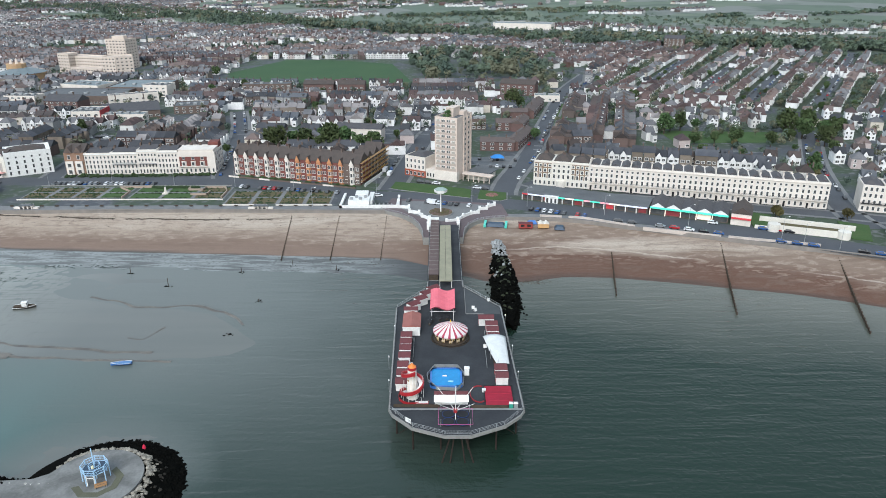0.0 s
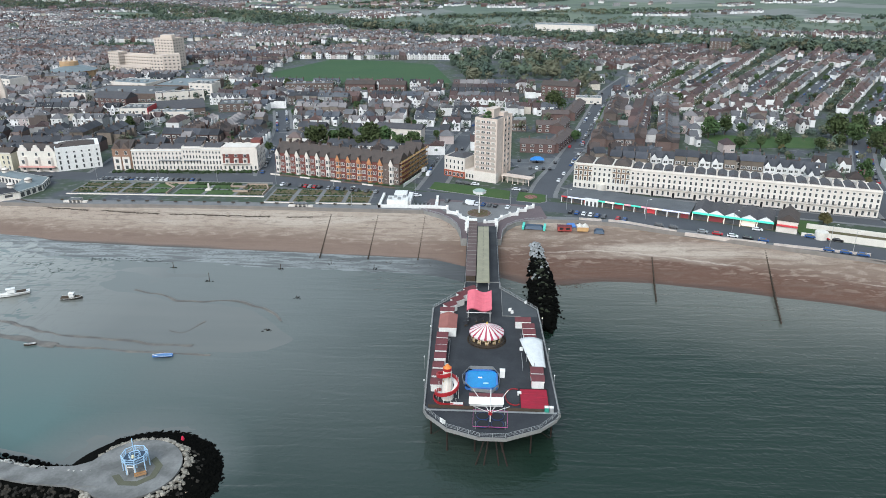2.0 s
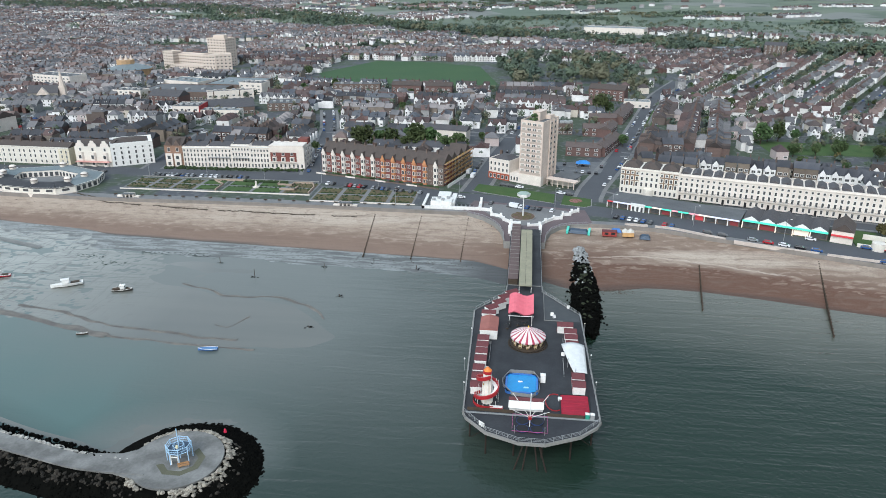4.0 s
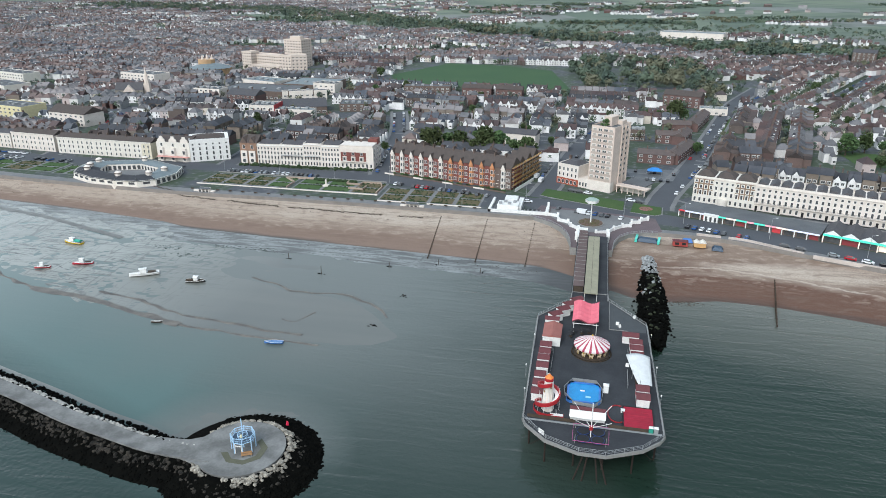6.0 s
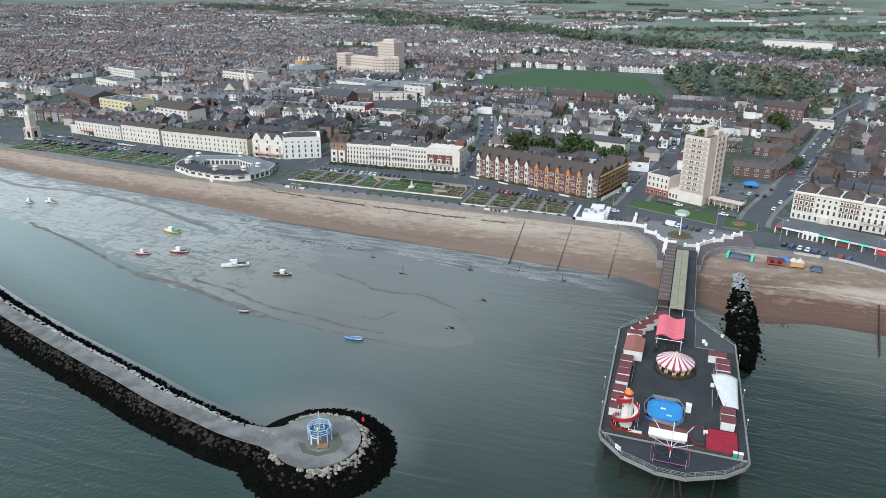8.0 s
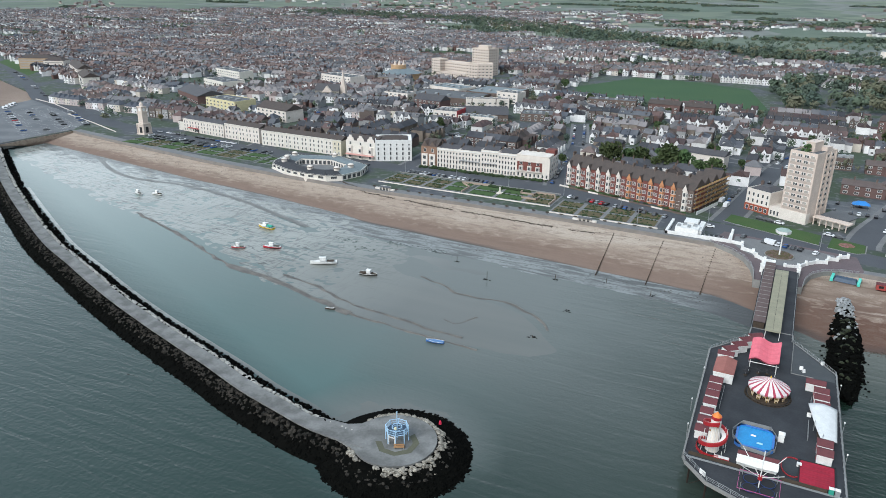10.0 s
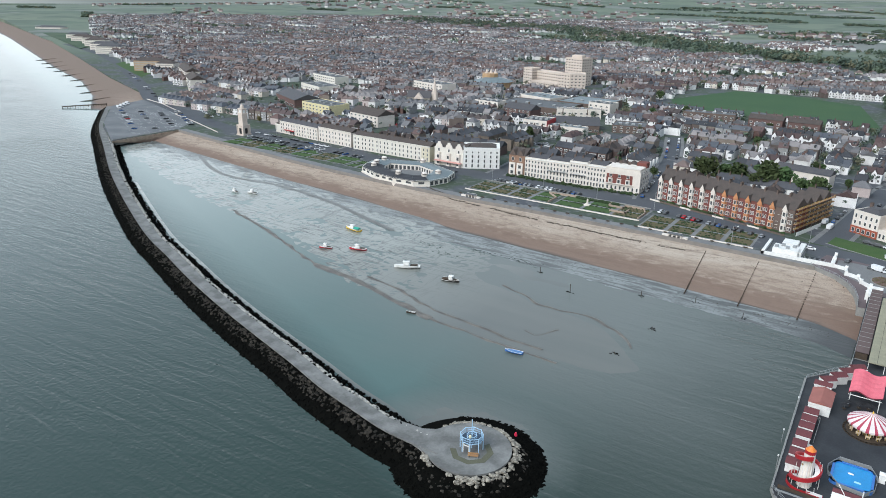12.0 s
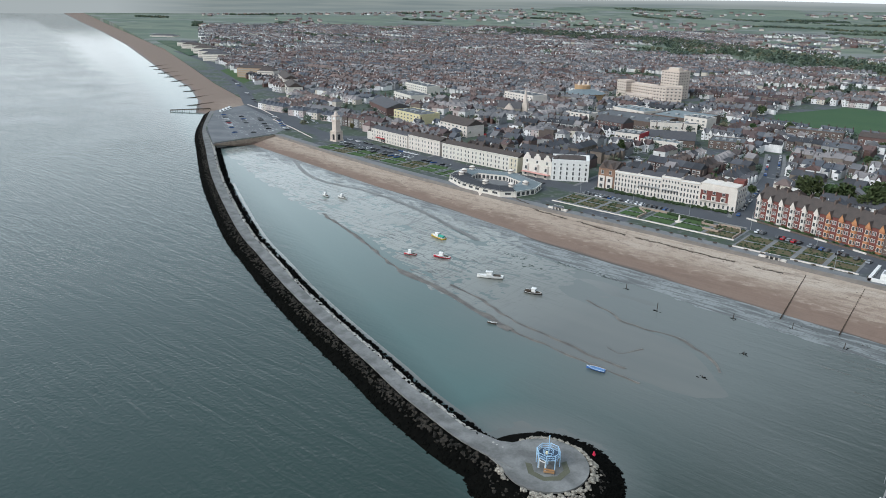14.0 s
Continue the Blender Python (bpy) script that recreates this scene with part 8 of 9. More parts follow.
# round civic hall
lib = thing("civic_hall", "buff brick hall with blue-grey stepped roof and turrets", "hall", pose(-425, 735, 5, 0, 0, 30))
part("wall", Shape().tube(0, 0, 0, 7, 22, n=10), mat("buff_brick", (0.5, 0.33, 0.19), rough=0.85), lib)
part("roof", Shape().tube(0, 0, 7, 11, 23.5, 9, 10), TEAL_ROOF, lib)
part("drum", Shape().tube(-4, 6, 9, 15, 9, n=12), bpy.data.materials["buff_brick"], lib)
for k in range(3):
    part("turret", Shape().tube(-8 + 5 * k, 6, 15, 20, 1.8, 0.3, 6), STONE, lib)

MUTED = mat("weathered_red_brick", (0.155, 0.095, 0.085), (0.125, 0.082, 0.075), 0.4, 0.9, 6, 0.2)
PINKTILE = mat("pinkish_concrete_tile", (0.125, 0.098, 0.09), (0.095, 0.077, 0.073), 0.3, 0.85, 4, 0.2)
# commercial sheds and flat-roofed blocks: corner a to b, depth, height, wall, roof
for (a, b, d, h, w_, r_, lab) in (
        ((-340, 592), (-270, 590), 42, 6.5, BROWN, FLATROOF, "wide low brick store with grey flat roof"), ((-296, 634), (-250, 631), 46, 7, BROWN, TEAL_ROOF, "wide supermarket with pale blue-grey metal roof"),
        ((-272, 584), (-238, 602), 8, 8, WHITE, FLATROOF, "white wedge-shaped shop front block"), ((-262, 630), (-240, 627), 16, 9.5, WHITE, FLATROOF, "white retail block with red brick corner"),
        ((-250, 524), (-214, 540), 30, 5.5, BROWN, SLATE, "long grey low-pitched works shed"), ((-207, 549), (-182, 555), 22, 5.6, BROWN, FLATROOF, "single-storey works with pale grey roof"),
        ((-266, 509), (-246, 511), 20, 9.3, WHITE, FLATROOF, "white banded offices with red end wall"), ((-247, 512), (-216, 514), 10, 6.5, WHITE, TEAL_ROOF, "white garage with tall dark doors"),
        ((-356, 582), (-330, 580), 14, 8.5, WHITE, FLATROOF, "white three-storey building with flat roof"), ((-312, 560), (-284, 556), 16, 8.5, MUTED, SLATE, "red brick terrace block with slate roof"),
        ((23, 432), (44, 429.5), 8.5, 5.6, MUTED, PINKTILE, "brown brick maisonettes with shallow tiled roof"), ((46.5, 431), (60, 468), 8.5, 5.6, MUTED, PINKTILE, "brown brick maisonettes gable end to the car park"),
        ((37, 488), (52, 488), 9, 5.6, MUTED, PINKTILE, "brown brick maisonettes on a lawn"), ((55, 484), (62, 508), 8.5, 5.6, MUTED, PINKTILE, "brown brick maisonettes beside the street"), ((44, 527), (63, 527), 9, 5.4, MUTED, PINKTILE, "brown brick maisonettes beside trees"),
        ((68, 530), (82, 580), 9, 5.6, MUTED, PINKTILE, "long brown brick maisonettes along the street"), ((51, 639), (80, 628), 13, 9.5, MUTED, ROOFTILE, "three-storey red brick block of flats"), ((20, 492), (30, 492), 10, 7, BROWN, FLATROOF, "small buff brick block with flat roof"),
        ((77, 602), (98, 600), 12, 4.6, WHITE, TEAL_ROOF, "white flat-roofed hall at the street corner"),
        ((-176, 634), (-134, 639), 13, 9, BROWN, FLATROOF, "buff brick block of flats by the green"), ((-125, 648), (-98, 647), 11, 7.5, MUTED, ROOFTILE, "red brick flats with gables by the green"), ((-94, 647), (-70, 646), 11, 7.5, MUTED, ROOFTILE, "red brick flats with white bays by the green"),
        ((-350, 660), (-310, 648), 26, 6, WHITE, TEAL_ROOF, "retail shed with pale blue roof"), ((-70, 462), (-40, 456), 10, 8, WHITE, SLATE, "white rendered terrace block"),
        ((-470, 470), (-430, 462), 22, 9, paint("pale_yellow_wall", (0.68, 0.6, 0.36), 0.8), FLATROOF, "pale yellow walled hall"),
        ((-540, 505), (-490, 480), 26, 7, MUTED, SLATE, "red and grey market hall"), ((-400, 455), (-365, 448), 18, 9, WHITE, ROOFTILE, "white stucco corner building"), ((-560, 560), (-520, 545), 24, 10, CREAM, FLATROOF, "cream department store with flat roof"),
        ((-620, 640), (-570, 624), 18, 9, CREAM, FLATROOF, "white long flat-roofed block"), ((-470, 640), (-425, 628), 20, 12, WHITE, FLATROOF, "white four-storey office block"), ((-700, 520), (-660, 495), 16, 11, CREAM, ROOFTILE, "cream rendered flats on the seafront"), ((-780, 570), (-720, 535), 16, 12, WHITE, ROOFTILE, "white rendered terrace on the seafront"),
        ((250, 1020), (330, 1045), 20, 7, FLATROOF, TEAL_ROOF, "railway sheds with pale roof"), ((470, 1060), (560, 1018), 22, 8, WHITE, FLATROOF, "long white industrial shed"), ((90, 1330), (190, 1300), 40, 10, WHITE, TEAL_ROOF, "large pale industrial shed"), ((300, 1000), (324, 990), 14, 14, BROWN, SLATE, "tall pinkish-brown brick mill")):
    m, w = edge_pose(a, b, 5)
    flat = r_ in (FLATROOF, TEAL_ROOF)
    t = thing("shop_block" if flat else "block_of_flats", lab, "building", m)
    part("wall", shell(w, d, h, 0.6) if flat else Shape().box(0, w, 0, d, 0, h), w_, t)
    if flat:
        part("roof", Shape().box(0.4, w - 0.4, 0.4, d - 0.4, h + 0.004, h + 0.2), r_, t)
        for k in range(4):
            part("roof_unit", Shape().box(w * (0.15 + 0.2 * k), w * (0.15 + 0.2 * k) + 2.5, d * 0.3 + 2 * (k % 2), d * 0.3 + 4 + 2 * (k % 2), h + 0.2, h + 1.4), STEEL, t)
    else:
        part("roof", Shape().gable(0, w, 0, d, h + 0.004, h + min(4.5, d * 0.28), "x", 0.4), r_, t)
    n = max(3, int(w / 4.6))
    for f in range(max(1, int(h / 2.75)) if d < 25 else 1):
        for i in range(n):
            x0, x1 = (i + 0.25) * w / n, (i + 0.25) * w / n + (1.9 if d < 25 else 2.8)
            ws = Shape().box(x0 - 0.15, x1 + 0.15, -0.05, 0.02, 0.85 + f * 2.8, 2.35 + f * 2.8)
            ws.slot = 1
            ws.box(x0, (x0 + x1) / 2 - 0.06, -0.09, 0.02, 1.0 + f * 2.8, 2.2 + f * 2.8).box((x0 + x1) / 2 + 0.06, x1, -0.09, 0.02, 1.0 + f * 2.8, 2.2 + f * 2.8)
            part("window", ws, (WHITEPAINT, GLASS), t)
    if not flat:
        for i in range(2):
            chimney(t, w * (0.25 + 0.5 * i), d / 2 - 0.4, h + d * 0.2, 0.8, 0.8, d * 0.1 + 1.3)
    if "red end wall" in lab:
        part("end_wall", Shape().box(w - 0.1, w + 0.25, -0.2, d, 0, h + 0.9), REDPAINT, t, "plain red end wall")

# sports field
whole("playing_field", Shape().prism([(-228, 770), (-200, 700), (-80, 690), (-26, 690), (-58, 846), (-120, 880), (-189, 884)], 5.0, 5.06), mat("playing_grass", (0.04, 0.085, 0.04), (0.05, 0.095, 0.042), 0.03, 0.95, 1, 0.1), "wide mown green playing field", "field", kind="structure")
whole("green", Shape().prism([(150, 450), (214, 452), (222, 482), (148, 488)], 5.0, 5.07), GRASS, "small public green behind the terrace", "lawn", kind="structure")
whole("field", Shape().prism([(-560, 1010), (-440, 985), (-420, 1050), (-540, 1075)], 5.0, 5.06), bpy.data.materials["playing_grass"], "far school playing field", "field", kind="structure")
whole("lawn_verge", Shape().prism([(66, 448), (76, 448), (106, 590), (98, 592)], 5.0, 5.09), GRASS, "grass verge beside the street", "lawn", kind="structure")
whole("clifftop_grass", Shape().prism([(-1240, 712), (-1450, 796), (-2200, 1080), (-3057, 1400), (-4200, 1860), (-4200, 2300), (-2300, 1420), (-1750, 1050), (-1330, 815)], 4.6, 6.2), mat("rough_clifftop_grass", (0.05, 0.085, 0.05), (0.085, 0.105, 0.07), 0.012, 0.95, 0.08, 0.2, amount=1.4), "broad rough green clifftop slopes", "field", kind="structure")
for x, y, w, d, h, tr, m_ in ((-1830, 985, 70, 26, 6, 26, WHITE), (-1480, 850, 46, 16, 9, 25, CREAM), (-1400, 812, 40, 16, 10, 25, WHITE), (-1330, 790, 34, 16, 12, 25, CREAM), (-1265, 760, 40, 18, 12, 25, CREAM), (-1190, 728, 46, 17, 11, 25, WHITE), (-1120, 694, 44, 17, 12, 25, CREAM), (-860, 588, 40, 18, 13, 26, mat("tan_render", (0.46, 0.33, 0.22), rough=0.85)), (-815, 580, 24, 16, 13, 26, WHITE)):
    t = thing("seafront_block", "pale rendered seafront block with dark hipped roof", "building", pose(x, y, 5, 0, 0, tr), group="west seafront blocks")
    part("wall", Shape().box(-w / 2, w / 2, -d / 2, d / 2, 0, h), m_, t)
    part("roof", Shape().hip(-w / 2 - 0.3, w / 2 + 0.3, -d / 2 - 0.3, d / 2 + 0.3, h + 0.004, h + 3.6, 0.1), SLATE if w > 42 else ROOFTILE, t)
    for f in range(max(1, int(h / 3))):
        part("window_row", Shape().box(-w / 2 + 1.5, w / 2 - 1.5, -d / 2 - 0.05, -d / 2 + 0.02, 1.0 + f * 3, 2.3 + f * 3), CURTAIN, t)
whole("seafront_green", Shape().prism([(-805, 534), (-972, 606), (-1011, 662), (-842, 580)], 5.0, 5.06), GRASS, "dark green seafront garden", "lawn", kind="structure")

# ---- houses ----
HB = [mat("house_white", (0.78, 0.775, 0.76), (0.60, 0.59, 0.57), 0.3, 0.8, 3, 0.1, rand=0.12), mat("house_brick", (0.13, 0.088, 0.078), (0.105, 0.076, 0.07), 0.4, 0.85, 6, 0.2, rand=0.35, hue=0.015),
      mat("house_cream", (0.60, 0.55, 0.47), (0.48, 0.44, 0.38), 0.3, 0.8, 3, 0.1, rand=0.25), mat("house_stock", (0.19, 0.155, 0.125), (0.145, 0.12, 0.10), 0.4, 0.85, 6, 0.2, rand=0.25)]
HR = [mat("roof_slate", (0.05, 0.053, 0.062), (0.078, 0.078, 0.084), 0.08, 0.7, 4, 0.2, rand=0.4, amount=1.3), mat("roof_brown", (0.078, 0.06, 0.054), (0.055, 0.046, 0.044), 0.08, 0.8, 4, 0.2, rand=0.35, amount=1.3)]
# wall and roof colours of the houses farther off, one of each for a row
FAR_WALL = [mat("far_wall_" + nm, a, tuple(v * 0.8 for v in a), 0.3, 0.85, 3, 0.0) for nm, a in (("white", (0.82, 0.81, 0.80)), ("off_white", (0.68, 0.665, 0.645)), ("cream", (0.62, 0.56, 0.48)), ("pink", (0.50, 0.42, 0.40)),
            ("red_brick", (0.135, 0.084, 0.073)), ("brown_brick", (0.13, 0.105, 0.094)), ("stock_brick", (0.23, 0.195, 0.165)), ("grey_render", (0.32, 0.32, 0.315)))]
# grey and pale tones run light, to stand in for distance haze
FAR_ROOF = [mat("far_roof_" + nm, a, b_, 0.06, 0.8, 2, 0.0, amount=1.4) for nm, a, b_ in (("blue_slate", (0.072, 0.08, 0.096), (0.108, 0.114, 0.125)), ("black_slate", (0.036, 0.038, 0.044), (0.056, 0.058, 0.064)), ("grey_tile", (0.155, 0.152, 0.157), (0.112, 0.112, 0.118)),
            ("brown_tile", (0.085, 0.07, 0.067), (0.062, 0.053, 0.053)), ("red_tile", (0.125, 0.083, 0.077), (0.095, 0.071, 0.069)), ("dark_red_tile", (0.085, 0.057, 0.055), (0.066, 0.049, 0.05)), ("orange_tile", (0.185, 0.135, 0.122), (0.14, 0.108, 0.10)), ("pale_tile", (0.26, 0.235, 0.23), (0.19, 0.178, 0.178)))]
WALL_MIX = {0: (0, 0, 0, 1), 1: (4, 5, 7, 1), 2: (2, 1, 0, 3), 3: (6, 5, 6, 7)}
KEEP_OUT = [(-32, -2, 355, 400), (-10, 60, 360, 432), (-125, -28, 350, 402), (-215, -118, 370, 402), (-265, -212, 366, 406), (-420, -258, 368, 396), (40, 190, 300, 352), (188, 245, 290, 330),
            (-345, -228, 578, 685), (-275, -180, 506, 580), (-320, -280, 552, 578), (-180, -66, 630, 664), (-230, -15, 680, 890), (-420, -305, 735, 840), (-460, -390, 700, 775), (-425, -390, 560, 590), (146, 224, 446, 492), (16, 62, 405, 476), (16, 88, 484, 545), (60, 90, 520, 590), (44, 104, 596, 660),
            (-560, -415, 455, 520), (-78, -36, 450, 480), (-440, -300, 355, 385), (-565, -415, 975, 1080), (-30, 110, 690, 900), (-475, -420, 625, 655), (-630, -515, 540, 655)]
STREETS = [[(-118, 372), (-139, 484), (-160, 560)], [(-27, 348), (-14, 450), (-9, 483), (10, 560)], [(30, 340), (57, 439), (94, 589), (112, 659), (150, 760)], [(186, 290), (212, 393), (250, 480)], [(-212, 372), (-222, 470)], [(-330, 370), (-345, 440), (-380, 520)],
           [(-140, 484), (-9, 483)], [(57, 439), (200, 420)], [(-222, 470), (-330, 480), (-450, 520)], [(34, 400), (-18, 410)]]


def street_gap(x, y):
    best = 99.0
    for line in STREETS:
        for (ax, ay), (bx2, by2) in zip(line, line[1:]):
            dx, dy = bx2 - ax, by2 - ay
            u = max(0, min(1, ((x - ax) * dx + (y - ay) * dy) / (dx * dx + dy * dy)))
            best = min(best, math.hypot(x - ax - u * dx, y - ay - u * dy))
    return best


def clear(x, y, pad=4):
    if y < lerp(WALL_LINE, x) + 55 or street_gap(x, y) < pad + 7:
        return False
    if math.hypot(x, y) > 1250 and math.degrees(math.atan2(-x, y)) > 59.3:
        return False
    return not any(a - pad < x < b + pad and c - pad < y < d + pad for a, b, c, d in KEEP_OUT)


def house_shape(s_wall, s_roof, w, d, h, rise, style, at=None):
    """Walls into one shape, roof into the other."""
    s_wall.box(-w / 2, w / 2, -d / 2, d / 2, 0, h)
    if style in (0, 2):
        s_wall.box(-w * 0.48, w * 0.02, d / 2, d / 2 + 4.6, 0, h * 0.8)
        s_wall.gable(-w * 0.48, w * 0.02, d / 2 - 0.3, d / 2 + 4.5, h * 0.8, h * 0.8 + rise * 0.5, "y")
        s_roof.gable(-w * 0.5, w * 0.04, d / 2 - 1.5, d / 2 + 4.75, h * 0.8 + 0.1, h * 0.8 + rise * 0.58, "y")
    if style == 0:
        s_roof.gable(-w / 2, w / 2, -d / 2, d / 2, h, h + rise, "x", 0.25)
        s_wall.gable(-w / 2, w / 2, -d / 2 + 0.1, d / 2 - 0.1, h, h + rise - 0.15)
    elif style == 1:
        s_roof.hip(-w / 2 - 0.3, w / 2 + 0.3, -d / 2 - 0.3, d / 2 + 0.3, h, h + rise, 0.05)
    else:
        s_roof.gable(-w / 2, w / 2, -d / 2, d / 2, h, h + rise, "x", 0.2)
        s_wall.box(-w * 0.42, w * 0.05, -d / 2 - 1.1, -d / 2, 0, h)
        s_wall.gable(-w * 0.45, w * 0.08, -d / 2 - 1.15, -d / 2 + 0.8, h, h + rise * 0.75, "y")
        s_roof.gable(-w * 0.48, w * 0.11, -d / 2 - 0.9, 0.0, h + 0.1, h + rise * 0.85, "y")


def house_proto(i, w, d, h, rise, style, wm, rm_, lab):
    t = thing("house", lab, "house", group="town houses")
    a, b = Shape(), Shape()
    house_shape(a, b, w, d, h, rise, style)
    part("wall", a, HB[wm], t)
    part("roof", b, HR[rm_], t)
    chimney(t, w / 2 - 0.3, 0.6, h + rise * 0.55, 0.6, 1.0, rise * 0.45 + 1.0)
    front = -d / 2 - (1.1 if style >= 2 else 0)
    for f in range(int(h / 2.7)):
        for x0, x1, yf in ((-w * 0.36, -w * 0.04, front), (w * 0.14, w * 0.38, -d / 2)):
            pane = Shape().box(x0 - 0.2, x1 + 0.2, yf - 0.05, yf + 0.02, 0.75 + f * 2.7, 2.4 + f * 2.7)
            pane.slot = 1
            pane.box(x0, (x0 + x1) / 2 - 0.05, yf - 0.1, yf + 0.02, 0.9 + f * 2.7, 2.2 + f * 2.7).box((x0 + x1) / 2 + 0.05, x1, yf - 0.1, yf + 0.02, 0.9 + f * 2.7, 2.2 + f * 2.7)
            part("window", pane, (WHITEPAINT, GLASS), t, "white framed window")
    return t


LABS = ("white rendered house with grey slate roof", "red brick house with brown tiled roof", "cream house with hipped brown roof", "brown stock-brick house with slate roof", "white gabled house with red tiled roof", "red brick terraced house with slate roof")
SPEC = [(6.0, 8.5, 6.0, 3.2, 2, 0, 0), (6.0, 8.5, 5.8, 3.2, 2, 1, 1), (8.0, 9.0, 5.6, 3.2, 1, 2, 1), (6.0, 9.0, 8.0, 2.8, 0, 3, 0), (6.4, 7.8, 4.4, 3.0, 3, 0, 1), (5.9, 9.0, 6.0, 3.2, 0, 1, 0)]
PROTO = {}
near_count = 0
far_w = [Shape() for _ in FAR_WALL]
far_r = [Shape() for _ in FAR_ROOF]
row_roof = [0]
rh = random.Random(5)
occupied = {}


def place_house(x, y, turn, kind, near):
    global near_count
    cell = (int(x // 5), int(y // 5))
    if any((cell[0] + i, cell[1] + j) in occupied and math.dist(occupied[(cell[0] + i, cell[1] + j)], (x, y)) < 5.4 for i in (-1, 0, 1) for j in (-1, 0, 1)):
        return
    occupied[cell] = (x, y)
    z = land_z(x, y)
    if near and near_count < 160 and math.hypot(x + 60, y) < 640:
        near_count += 1
        m = pose(x, y, z, 0, 0, turn)
        if kind in PROTO:
            copy_thing(PROTO[kind], m)
        else:
            PROTO[kind] = house_proto(kind, *SPEC[kind], LABS[kind])
            PROTO[kind].matrix_basis = m
        return
    w, d, h, rise, style, wm, rm_ = SPEC[kind]
    k = rh.uniform(0.9, 1.04)
    a, b = Shape(), Shape()
    house_shape(a, b, w * k, d, h * k, rise, style)
    if style != 1 and math.hypot(x, y) < 1000:
        dm, dr, dg = Shape(), Shape(), Shape()
        if rh.random() < 0.4:
            dx = rh.uniform(-0.1, 0.25) * w
            top = h * k + rise * 0.72
            dm.box(dx - 0.85, dx + 0.85, -d * 0.34, -d * 0.1, h * k + rise * 0.2, top)
            dg.box(dx - 0.6, dx + 0.6, -d * 0.34 - 0.06, -d * 0.3, h * k + rise * 0.34, top - 0.15)
            dr.gable(dx - 0.95, dx + 0.95, -d * 0.35, -d * 0.05, top, top + 0.7, "y", 0.1) if rh.random() < 0.6 else dr.box(dx - 1.0, dx + 1.0, -d * 0.36, -d * 0.06, top, top + 0.15)
        if rh.random() < 0.25:
            dg.box(-w * 0.3, -w * 0.3 + 0.8, d * 0.18, d * 0.3, h * k + rise * 0.45, h * k + rise * 0.66)
        pots = Shape()
        for px in (-0.3, 0.3):
            pots.tube(w / 2 - 0.3, px + 0.3, h * k + rise + 1.0, h * k + rise + 1.5, 0.13, n=5)
        put_in(far_w[rh.choice((0, 1, 7))], dm, x, y, z, turn), put_in(far_r[rh.choice((0, 1, 2))], dr, x, y, z, turn), put_in(far_w_g, dg, x, y, z, turn), put_in(far_r[4], pots, x, y, z, turn)
    if style != 1 and rh.random() < 0.85:
        cs = Shape().box(w / 2 - 0.6, w / 2, -0.5, 1.0, h * k, h * k + rise + 1.0)
        put_in(far_w[rh.choice((4, 5))], cs, x, y, z, turn)
    if math.hypot(x, y) < 1000:
        g, fw_ = Shape(), Shape()
        slim = math.hypot(x, y) > 560
        for f in range(2):
            for sx in (-0.25, 0.25):
                front = -d / 2 - (1.2 if style >= 2 and sx < 0 else 0.08)
                if slim:
                    g.panel(sx * w - 0.5, sx * w + 0.5, front - 0.04, 1 + f * 2.7, 2.3 + f * 2.7)
                    fw_.panel(sx * w - 0.72, sx * w + 0.72, front, 0.85 + f * 2.7, 2.5 + f * 2.7)
                else:
                    g.box(sx * w - 0.5, sx * w + 0.5, front - 0.04, -d / 2 + 0.02, 1 + f * 2.7, 2.3 + f * 2.7)
                    fw_.box(sx * w - 0.72, sx * w + 0.72, front, -d / 2 + 0.02, 0.85 + f * 2.7, 2.5 + f * 2.7)
        if h > 4.5 and not slim:
            back = d / 2 + (4.6 if style in (0, 2) else 0.0)
            fw_.box(-w * 0.4, -w * 0.1, back, back + 0.06, 1.0, 2.3)
            g.box(-w * 0.38, -w * 0.12, back + 0.02, back + 0.1, 1.1, 2.2)
        put_in(far_w_g, g, x, y, z, turn), put_in(far_w[0], fw_, x, y, z, turn)
    put_in(far_w[rh.choice(WALL_MIX[wm])], a, x, y, z, turn)
    # far and western rows draw paler roofs: haze put into the roof colour
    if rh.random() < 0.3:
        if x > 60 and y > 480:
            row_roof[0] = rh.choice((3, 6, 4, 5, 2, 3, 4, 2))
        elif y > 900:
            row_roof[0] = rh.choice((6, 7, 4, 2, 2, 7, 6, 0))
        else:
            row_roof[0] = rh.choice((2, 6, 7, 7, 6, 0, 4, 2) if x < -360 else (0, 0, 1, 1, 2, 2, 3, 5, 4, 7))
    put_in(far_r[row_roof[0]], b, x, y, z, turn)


far_w_g = Shape()


def put_in(dst, src, x, y, z, turn):
    c, s = math.cos(radians(turn)), math.sin(radians(turn))
    dst.add([(x + c * px - s * py, y + s * px + c * py, z + pz) for px, py, pz in src.v], src.f)


def house_row(a, b, gap, kinds, turn_off=0, miss=0.08, jitter=0.4, near=True, join=1):
    d = math.dist(a, b)
    turn = math.degrees(math.atan2(b[1] - a[1], b[0] - a[0])) + turn_off
    kind = rh.choice(kinds)
    n = int(d / gap)
    for i in range(n):
        if i % join == 0:
            kind = rh.choice(kinds)
        if rh.random() < miss:
            continue
        u = (i + 0.5) / n
        x, y = a[0] + (b[0] - a[0]) * u + rh.uniform(-jitter, jitter), a[1] + (b[1] - a[1]) * u + rh.uniform(-jitter, jitter)
        if clear(x, y):
            place_house(x, y, turn + rh.uniform(-1.5, 1.5), kind, near and y < 478 and -330 < x < 260)


